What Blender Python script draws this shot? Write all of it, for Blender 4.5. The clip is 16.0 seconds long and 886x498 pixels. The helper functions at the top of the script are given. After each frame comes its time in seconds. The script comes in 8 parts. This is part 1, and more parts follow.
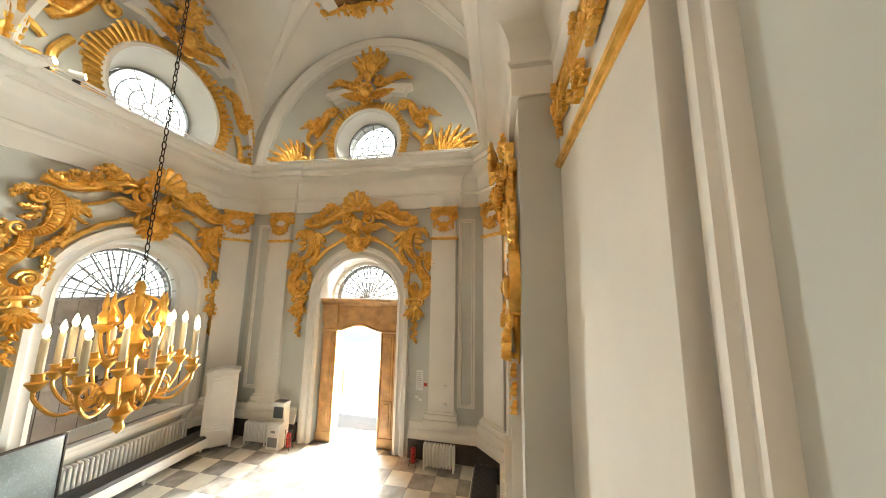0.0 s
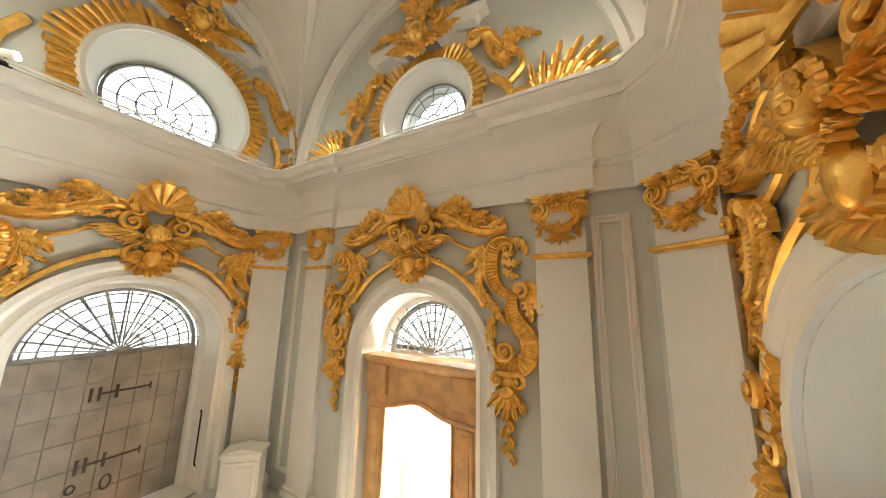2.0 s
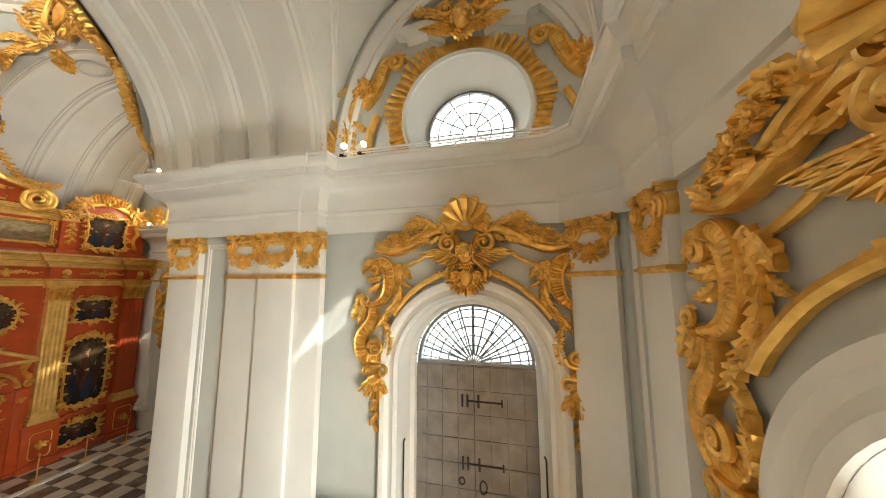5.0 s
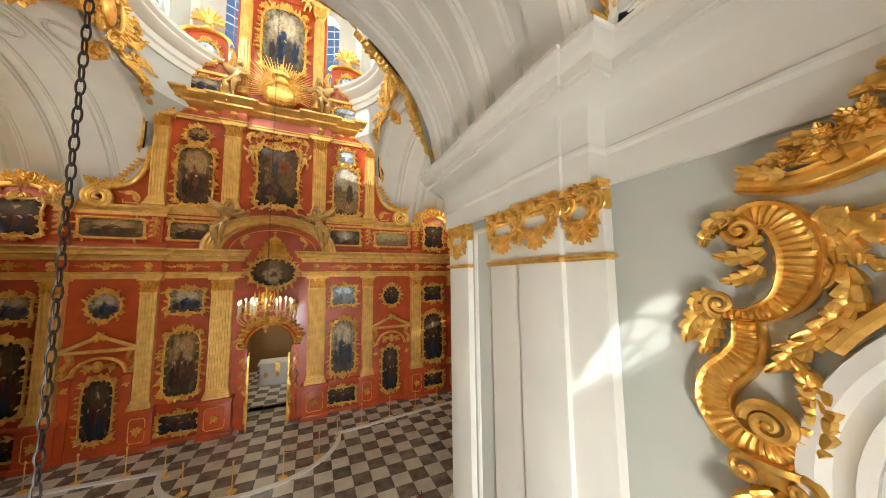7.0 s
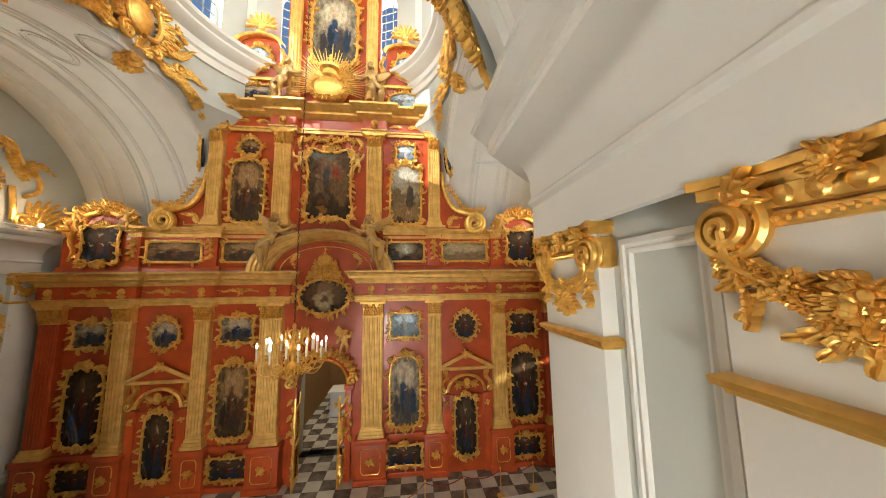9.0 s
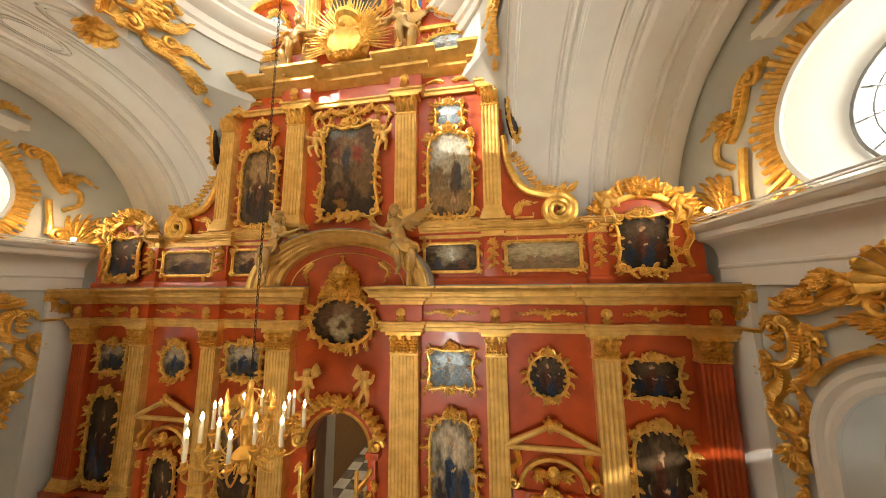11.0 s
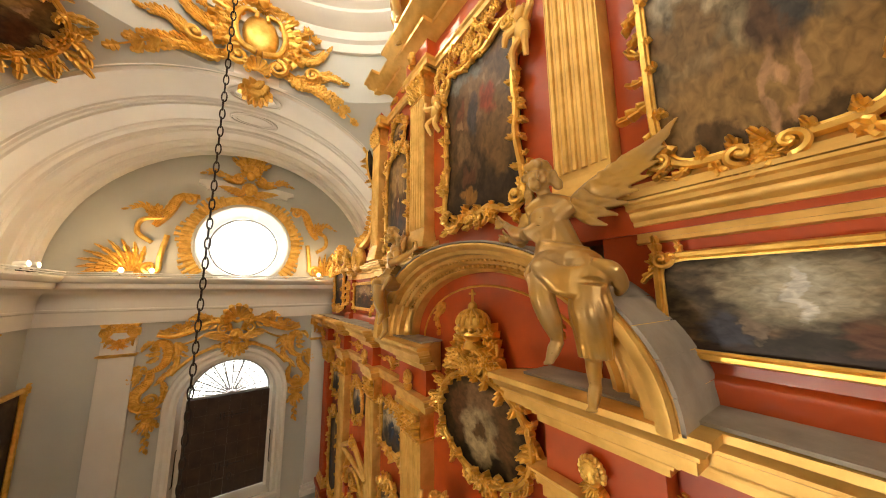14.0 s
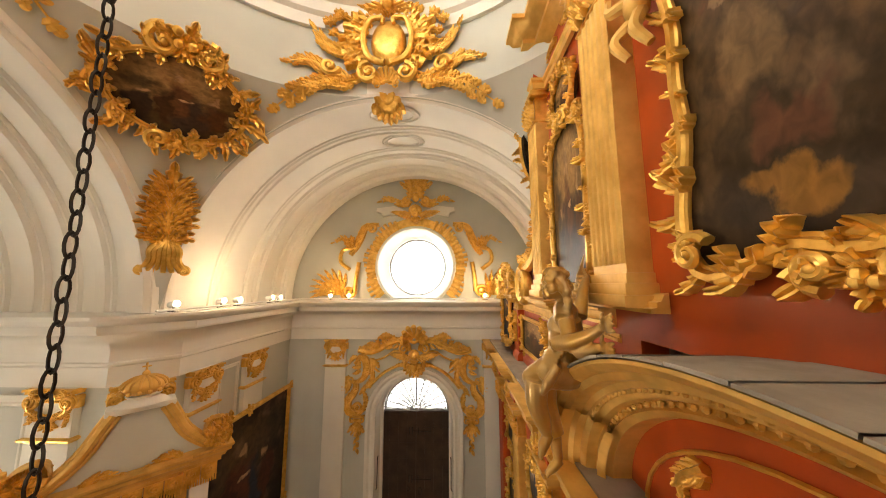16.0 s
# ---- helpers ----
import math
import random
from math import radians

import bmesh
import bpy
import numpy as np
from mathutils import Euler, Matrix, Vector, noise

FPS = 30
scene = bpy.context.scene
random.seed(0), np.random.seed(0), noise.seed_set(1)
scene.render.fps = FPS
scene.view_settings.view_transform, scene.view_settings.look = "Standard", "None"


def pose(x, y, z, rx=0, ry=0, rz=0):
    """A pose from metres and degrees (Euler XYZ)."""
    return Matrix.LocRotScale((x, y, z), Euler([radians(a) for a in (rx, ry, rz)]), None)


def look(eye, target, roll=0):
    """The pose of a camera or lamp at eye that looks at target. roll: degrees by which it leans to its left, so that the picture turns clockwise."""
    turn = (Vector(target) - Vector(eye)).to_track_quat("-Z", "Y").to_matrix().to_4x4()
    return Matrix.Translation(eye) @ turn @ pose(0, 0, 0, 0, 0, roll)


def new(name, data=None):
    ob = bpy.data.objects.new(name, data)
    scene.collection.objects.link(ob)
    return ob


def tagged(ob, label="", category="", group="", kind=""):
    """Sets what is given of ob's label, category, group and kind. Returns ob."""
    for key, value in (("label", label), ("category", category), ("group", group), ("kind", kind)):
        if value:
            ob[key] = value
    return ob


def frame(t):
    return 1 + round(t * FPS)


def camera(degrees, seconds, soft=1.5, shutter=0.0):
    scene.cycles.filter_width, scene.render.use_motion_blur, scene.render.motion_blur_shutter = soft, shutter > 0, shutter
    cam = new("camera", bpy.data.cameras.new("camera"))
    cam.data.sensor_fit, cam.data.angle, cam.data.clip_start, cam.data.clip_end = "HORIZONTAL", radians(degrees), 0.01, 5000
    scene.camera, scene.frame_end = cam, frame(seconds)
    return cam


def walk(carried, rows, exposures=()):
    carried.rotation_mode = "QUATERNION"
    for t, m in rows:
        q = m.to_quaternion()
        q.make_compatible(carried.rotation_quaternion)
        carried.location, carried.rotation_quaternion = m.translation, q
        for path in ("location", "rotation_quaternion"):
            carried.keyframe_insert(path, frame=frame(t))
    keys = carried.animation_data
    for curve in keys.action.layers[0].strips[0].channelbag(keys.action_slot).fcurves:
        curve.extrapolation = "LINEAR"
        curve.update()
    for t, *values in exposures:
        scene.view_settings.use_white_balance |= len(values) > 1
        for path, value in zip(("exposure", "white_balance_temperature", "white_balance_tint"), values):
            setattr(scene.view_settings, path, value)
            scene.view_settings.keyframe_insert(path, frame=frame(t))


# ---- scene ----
K = 1.3      # metres in one module; all lengths below are in modules
cam = camera(113.7, 16.0, 1.0)
PATH = [
    (0, (0.047, 0.443, 3.792), (-0.331, 2.387, 4.075), 1.0),
    (0.5, (-0.088, 1.132, 4.004), (-0.599, 3.043, 4.296), 1.1),
    (1, (-0.289, 1.873, 4.184), (-0.945, 3.737, 4.492), 1.1),
    (1.5, (-0.478, 2.532, 4.324), (-1.281, 4.335, 4.644), 1.2),
    (2, (-0.696, 3.166, 4.432), (-1.67, 4.88, 4.765), 1.3),
    (2.5, (-0.914, 3.721, 4.512), (-2.089, 5.304, 4.848), 1.4),
    (3, (-1.157, 4.252, 4.586), (-2.59, 5.61, 4.911), 1.6),
    (3.2, (-1.252, 4.446, 4.605), (-2.789, 5.686, 4.927), 1.6),
    (5.3, (-2.514, 5.368, 4.815), (-4.341, 4.584, 5.033), -0.3),
    (5.5, (-2.661, 5.311, 4.803), (-4.391, 4.329, 5.009), -0.3),
    (6, (-3.062, 5.029, 4.771), (-4.479, 3.629, 4.947), -0.4),
    (6.5, (-3.42, 4.671, 4.741), (-4.538, 3.02, 4.912), -0.5),
    (7, (-3.865, 4.168, 4.759), (-4.692, 2.357, 4.942), -0.6),
    (7.5, (-4.269, 3.608, 4.85), (-4.882, 1.715, 5.047), -0.6),
    (8, (-4.616, 2.916, 5.013), (-5.063, 0.978, 5.223), -0.6),
    (8.5, (-4.894, 2.228, 5.152), (-5.224, 0.268, 5.375), -0.7),
    (8.7, (-5.0, 1.949, 5.202), (-5.286, -0.017, 5.429), -0.7),
    (10.8, (-5.789, -1.103, 5.583), (-5.548, -3.071, 5.847), -0.5),
    (11, (-5.807, -1.407, 5.611), (-5.485, -3.364, 5.876), -0.4),
    (11.5, (-5.841, -2.12, 5.655), (-5.3, -4.026, 5.933), -0.3),
    (12, (-5.849, -2.875, 5.738), (-5.049, -4.685, 6.027), -0.4),
    (12.5, (-5.8, -3.528, 5.827), (-4.759, -5.209, 6.127), -0.3),
    (13, (-5.654, -4.094, 5.96), (-4.386, -5.611, 6.258), -0.6),
    (13.5, (-5.494, -4.552, 6.109), (-4.033, -5.884, 6.41), -0.6),
    (14, (-5.246, -4.985, 6.301), (-3.606, -6.091, 6.595), -0.4),
    (14.5, (-5.0, -5.232, 6.524), (-3.23, -6.126, 6.791), -0.3),
    (15, (-4.597, -5.536, 6.694), (-2.711, -6.149, 6.954), -0.4),
    (15.5, (-4.188, -5.719, 6.914), (-2.23, -6.044, 7.161), -0.3),
    (16, (-3.655, -5.891, 7.099), (-1.672, -5.831, 7.35), -0.1),]
walk(cam, [(t, look([K * c for c in eye], [K * c for c in target], roll)) for t, eye, target, roll in PATH],
     [(0, 0.52, 6150, 4), (3.2, 0.62, 6150, 4), (5.3, 0.2, 6150, 5), (7.0, 0.2, 6000, 6), (8.7, 0.2, 6000, 6), (11.0, 0.36, 6700, 8), (16.0, 0.55, 7000, 10)])
pi, sin, cos = math.pi, math.sin, math.cos
rnd = random.Random(7)


# ---- light ----
world = bpy.data.worlds.new("world")
scene.world = world
world.use_nodes = True
wt = world.node_tree
sky = wt.nodes.new("ShaderNodeTexSky")
sky.sky_type, sky.sun_disc = "NISHITA", False
sky.sun_elevation, sky.sun_rotation = radians(32), radians(35)
wt.links.new(sky.outputs[0], wt.nodes["Background"].inputs[0])
wt.nodes["Background"].inputs[1].default_value = 0.15


def lamp(name, kind, m, power, color=(1, 1, 1), size=(1.0, 1.0), spread=170):
    d = bpy.data.lights.new(name, kind)
    d.energy, d.color = power, color
    if kind == "AREA":
        d.shape, d.size, d.size_y, d.spread = "RECTANGLE", size[0] * K, size[1] * K, radians(spread)
    ob = new(name, d)
    ob.matrix_world = m
    return ob


sun = lamp("sun", "SUN", look((0, 0, 0), (-0.49, -0.69, -0.53)), 5.0, (1, 0.95, 0.88))
sun.data.angle = radians(0.5)


def at(x, y, z=0.0, rz=0.0):
    return pose(K * x, K * y, K * z, 0, 0, rz)


# daylight through the openings: fanlights, round windows, the open door, the drum
SKYCOL = (1.0, 0.96, 0.88)
for nm, m, half, oz in (("arm_north", at(5.25, -4.85, 0, -90), 0.79, 7.66), ("arm_south", at(-10.5, -4.85, 0, 90), 0.79, 7.66)):
    face = pose(0, 0, 0, -90, 0, 0)
    disc = lamp("round_window_light_" + nm, "AREA", m @ at(0, 0.1, oz) @ face, 70, SKYCOL, (2 * half, 2 * half))
    disc.data.shape = "DISK"
lamp("open_door_light", "AREA", at(-2.9, 7.5, 1.75) @ pose(0, 0, 0, -90, 0, 0), 950, SKYCOL, (1.0, 2.4))
for k in range(8):
    lamp("drum_window_light", "AREA", at(-2.73, -4.85) @ pose(0, 0, 0, 0, 0, 45 * (k + 0.5)) @ at(0, 3.95, 14.2) @ pose(0, 0, 0, -100, 0, 0), 158, SKYCOL, (1.1, 2.8))

# added warm fill under the sanctuary ceiling, where no window is built
lamp("sanctuary_window_light", "AREA", at(-2.7, -11.5, 5.9) @ pose(0, 0, 0, 0, 0, 0), 160, (1.0, 0.85, 0.6), (2.0, 2.0))
# warm spot lamps that stand on the cornice
for x, y in ((4.0, -2.9), (1.7, -1.95), (-8.0, -1.95), (-9.2, -6.5), (4.0, -6.6)):
    d = lamp("cornice_lamp", "POINT", at(x, y, 7.15), 27, (1.0, 0.72, 0.42))
    d.data.shadow_soft_size = 0.12
# whiter ones on the cornice of the entrance bay; the pair at y 6.0 is added fill without lamp bodies
for x, y, power in ((-5.9, 3.05, 11), (-0.05, 3.3, 22), (-5.3, 6.0, 9), (-0.9, 6.0, 11)):
    d = lamp("cornice_lamp_nave", "POINT", at(x, y, 7.2), power, (1.0, 0.92, 0.78))
    d.data.shadow_soft_size = 0.1


# ---- materials ----
def material(name, color, rough=0.5, metal=0.0, vary=0.1, scale=6.0, bump=0.1, bscale=40.0, coat=0.0, second=None, island=0.0):
    mt = bpy.data.materials.new(name)
    mt.use_nodes = True
    nt = mt.node_tree
    N, L = nt.nodes.new, nt.links.new
    b = nt.nodes["Principled BSDF"]
    tc = N("ShaderNodeTexCoord")
    n1, n2 = N("ShaderNodeTexNoise"), N("ShaderNodeTexNoise")
    n1.inputs["Scale"].default_value, n2.inputs["Scale"].default_value = scale / K, bscale / K
    n1.inputs["Detail"].default_value, n2.inputs["Detail"].default_value = 5, 4
    geo = N("ShaderNodeNewGeometry")
    for n in (n1, n2):
        L(geo.outputs["Position"], n.inputs["Vector"])
    ramp = N("ShaderNodeValToRGB")
    c2 = second or tuple(c * (1 - vary) for c in color)
    ramp.color_ramp.elements[0].position, ramp.color_ramp.elements[1].position = 0.35, 0.65
    ramp.color_ramp.elements[0].color, ramp.color_ramp.elements[1].color = (*c2, 1), (*color, 1)
    L(n1.outputs["Fac"], ramp.inputs[0])
    out = ramp.outputs[0]
    if island:
        oi, hs = N("ShaderNodeObjectInfo"), N("ShaderNodeHueSaturation")
        mr = N("ShaderNodeMapRange")
        mr.inputs["To Min"].default_value, mr.inputs["To Max"].default_value = 1 - island, 1 + island
        L(oi.outputs["Random"], mr.inputs["Value"])
        L(mr.outputs[0], hs.inputs["Value"])
        L(out, hs.inputs["Color"])
        out = hs.outputs[0]
    L(out, b.inputs["Base Color"])
    b.inputs["Metallic"].default_value = metal
    b.inputs["Coat Weight"].default_value = coat
    rr = N("ShaderNodeMapRange")
    rr.inputs["To Min"].default_value, rr.inputs["To Max"].default_value = max(rough - 0.12, 0.02), min(rough + 0.12, 1)
    L(n2.outputs["Fac"], rr.inputs["Value"])
    L(rr.outputs[0], b.inputs["Roughness"])
    if bump:
        bp = N("ShaderNodeBump")
        bp.inputs["Strength"].default_value, bp.inputs["Distance"].default_value = bump, 0.02
        L(n2.outputs["Fac"], bp.inputs["Height"])
        L(bp.outputs[0], b.inputs["Normal"])
    return mt


PLASTER = material("white_plaster", (0.80, 0.77, 0.70), 0.75, vary=0.07, scale=1.2, bump=0.06, bscale=18)
WALL = material("grey_green_paint", (0.58, 0.585, 0.53), 0.8, vary=0.08, scale=1.0, bump=0.06, bscale=18)
GOLD = material("gilding", (0.94, 0.60, 0.155), 0.35, 0.78, second=(0.72, 0.41, 0.085), scale=9, bump=0.3, bscale=34)
OLDGOLD = material("worn_gilding", (0.84, 0.53, 0.15), 0.47, 0.45, second=(0.66, 0.38, 0.09), scale=5, bump=0.1, bscale=25)
RED = material("red_lacquer", (0.55, 0.08, 0.013), 0.36, vary=0.3, scale=2.2, bump=0.05, bscale=9, coat=0.12)
DARKRED = material("dark_red_lacquer", (0.22, 0.02, 0.008), 0.4, vary=0.3, scale=3, bump=0.05)
WOOD = material("oak_varnish", (0.70, 0.40, 0.15), 0.4, vary=0.3, scale=5, bump=0.1, bscale=25, coat=0.2)
IRON = material("grey_iron_plate", (0.30, 0.265, 0.23), 0.65, 0.1, vary=0.3, scale=4, bump=0.2, bscale=14)
DARKIRON = material("dark_iron", (0.05, 0.04, 0.035), 0.5, 0.7, vary=0.3, bump=0.1)
FRAMEGREY = material("grey_window_bars", (0.30, 0.30, 0.29), 0.5, 0.3, vary=0.2, bump=0.05)
DARKSTONE = material("dark_marble", (0.07, 0.06, 0.055), 0.3, vary=0.4, scale=3, bump=0.05)
LIGHTTILE = material("pale_marble", (0.62, 0.58, 0.50), 0.22, second=(0.50, 0.46, 0.40), scale=3.5, bump=0.02, island=0.10)
DARKTILE = material("brown_grey_marble", (0.22, 0.19, 0.165), 0.22, second=(0.11, 0.085, 0.07), scale=4, bump=0.02, island=0.18)
GREYTILE = material("grey_marble", (0.36, 0.345, 0.32), 0.2, second=(0.23, 0.21, 0.19), scale=4, bump=0.02, island=0.15)
WHITE = material("white_enamel", (0.78, 0.77, 0.73), 0.4, vary=0.05, bump=0.02)
LEATHER = material("black_leather", (0.02, 0.02, 0.023), 0.45, vary=0.3, bump=0.1)
WAX = material("cream_candle_wax", (0.82, 0.76, 0.60), 0.5, vary=0.05, bump=0.02)
PLANK = material("dusty_boards", (0.36, 0.31, 0.25), 0.8, vary=0.3, scale=4, bump=0.2)


def glow(name, color, power):
    mt = bpy.data.materials.new(name)
    mt.use_nodes = True
    b = mt.node_tree.nodes["Principled BSDF"]
    b.inputs["Base Color"].default_value = (*color, 1)
    b.inputs["Emission Color"].default_value = (*color, 1)
    b.inputs["Emission Strength"].default_value = power
    return mt


FLAME = glow("candle_flame", (1.0, 0.74, 0.38), 25)
SPOTGLOW = glow("spot_lamp_face", (1.0, 0.82, 0.55), 30)
DAYLIGHT = glow("bright_sky", (0.97, 0.98, 0.95), 3.2)
GREENSIGN = glow("green_exit_sign", (0.05, 0.5, 0.15), 0.6)
GLASS = bpy.data.materials.new("window_glass")
GLASS.use_nodes = True
gb = GLASS.node_tree.nodes["Principled BSDF"]
gb.inputs["Transmission Weight"].default_value, gb.inputs["Roughness"].default_value, gb.inputs["IOR"].default_value = 1.0, 0.02, 1.1


def FIGURES(robe, robe2, flesh):
    """Three plain robed forms, one before the others: colour, middle and half sizes of each patch."""
    k = lambda c, q: tuple(q * v for v in c)
    return [(robe2, 0.56, 0.30, 0.17, 0.28), (robe, 0.46, 0.46, 0.12, 0.22), (k(robe, 0.4), 0.40, 0.36, 0.06, 0.2), (flesh, 0.48, 0.73, 0.05, 0.045), (k(robe2, 0.6), 0.24, 0.30, 0.10, 0.17),
            (k(flesh, 0.8), 0.26, 0.50, 0.035, 0.035), (k(robe, 0.7), 0.76, 0.36, 0.09, 0.18), (k(flesh, 0.9), 0.74, 0.57, 0.035, 0.035), (k(flesh, 1.3), 0.53, 0.50, 0.05, 0.02)]


def painting(name, ground, robe=(0, 0, 0), robe2=(0, 0, 0), flesh=(0.45, 0.27, 0.14), horizon=0.35, forms=()):
    """Dark oil painting: clouded ground, lighter glow behind one plain upright form, and brush relief."""
    mt = bpy.data.materials.new(name)
    mt.use_nodes = True
    nt = mt.node_tree
    N, L = nt.nodes.new, nt.links.new
    b = nt.nodes["Principled BSDF"]
    tc, ns, wob = N("ShaderNodeTexCoord"), N("ShaderNodeTexNoise"), N("ShaderNodeMixRGB")
    oi = N("ShaderNodeObjectInfo")
    ofs = N("ShaderNodeVectorMath")
    ofs.operation = "ADD"
    sc = N("ShaderNodeVectorMath")
    sc.operation = "SCALE"
    comb = N("ShaderNodeCombineXYZ")
    for i in range(3):
        L(oi.outputs["Random"], comb.inputs[i])
    L(comb.outputs[0], sc.inputs[0])
    sc.inputs["Scale"].default_value = 40
    L(tc.outputs["Generated"], ofs.inputs[0])
    L(sc.outputs[0], ofs.inputs[1])
    ns.inputs["Scale"].default_value, ns.inputs["Detail"].default_value = 7.5, 10
    L(ofs.outputs[0], ns.inputs["Vector"])
    wob.blend_type = "LINEAR_LIGHT"
    wob.inputs[0].default_value = 0.14
    L(tc.outputs["Generated"], wob.inputs[1])
    L(ns.outputs["Color"], wob.inputs[2])

    def blob(cx, cz, rx, rz):
        mp, ln, cr = N("ShaderNodeMapping"), N("ShaderNodeVectorMath"), N("ShaderNodeMapRange")
        mp.inputs["Location"].default_value = (-cx / rx, 0, -cz / rz)
        mp.inputs["Scale"].default_value = (1 / rx, 0, 1 / rz)
        ln.operation = "LENGTH"
        cr.inputs["From Min"].default_value, cr.inputs["From Max"].default_value = 1.16, 0.72
        L(wob.outputs[0], mp.inputs["Vector"])
        L(mp.outputs[0], ln.inputs[0])
        L(ln.outputs["Value"], cr.inputs["Value"])
        return cr.outputs[0]

    def over(base, col, fac):
        mx = N("ShaderNodeMixRGB")
        L(fac, mx.inputs[0])
        L(base, mx.inputs[1])
        mx.inputs[2].default_value = (*col, 1)
        return mx.outputs[0]

    ramp = N("ShaderNodeValToRGB")
    ramp.color_ramp.elements[0].position, ramp.color_ramp.elements[1].position = 0.35, 0.72
    ramp.color_ramp.elements[0].color = (*[c * 0.35 for c in ground], 1)
    ramp.color_ramp.elements[1].color = (*[min(1, c * 1.5) for c in ground], 1)
    L(ns.outputs["Fac"], ramp.inputs[0])
    c = over(ramp.outputs[0], tuple(g * 0.35 for g in ground), blob(0.5, 0.0, 1.0, horizon))
    c = over(c, tuple(min(1, g * 1.9) for g in ground), blob(0.5, 0.72, 0.3, 0.2))
    v = N("ShaderNodeTexVoronoi")
    v.inputs["Scale"].default_value = 5.0
    L(wob.outputs[0], v.inputs["Vector"])
    mv = N("ShaderNodeMapRange")
    mv.inputs["From Min"].default_value, mv.inputs["From Max"].default_value, mv.inputs["To Max"].default_value = 0.42, 0.12, 0.5
    L(v.outputs["Distance"], mv.inputs["Value"])
    c = over(c, tuple(0.5 * g + 0.3 * r for g, r in zip(flesh, robe2)), mv.outputs[0])
    for col, cx, cz, rx, rz in forms or FIGURES(robe, robe2, flesh):
        c = over(c, col, blob(cx, cz, rx, rz))
    nf, mul, ml = N("ShaderNodeTexNoise"), N("ShaderNodeMixRGB"), N("ShaderNodeMapRange")
    nf.inputs["Scale"].default_value, nf.inputs["Detail"].default_value, nf.inputs["Distortion"].default_value = 20, 8, 0.6
    L(ofs.outputs[0], nf.inputs["Vector"])
    ml.inputs["From Min"].default_value, ml.inputs["From Max"].default_value = 0.3, 0.7
    ml.inputs["To Min"].default_value, ml.inputs["To Max"].default_value = 0.6, 1.25
    L(nf.outputs["Fac"], ml.inputs["Value"])
    mul.blend_type = "MULTIPLY"
    mul.inputs[0].default_value = 1.0
    L(c, mul.inputs[1])
    L(ml.outputs[0], mul.inputs[2])
    L(mul.outputs[0], b.inputs["Base Color"])
    b.inputs["Roughness"].default_value = 0.42
    b.inputs["Specular IOR Level"].default_value = 0.2
    bp = N("ShaderNodeBump")
    bp.inputs["Strength"].default_value, bp.inputs["Distance"].default_value = 0.1, 0.01
    L(ns.outputs["Fac"], bp.inputs["Height"])
    L(bp.outputs[0], b.inputs["Normal"])
    return mt


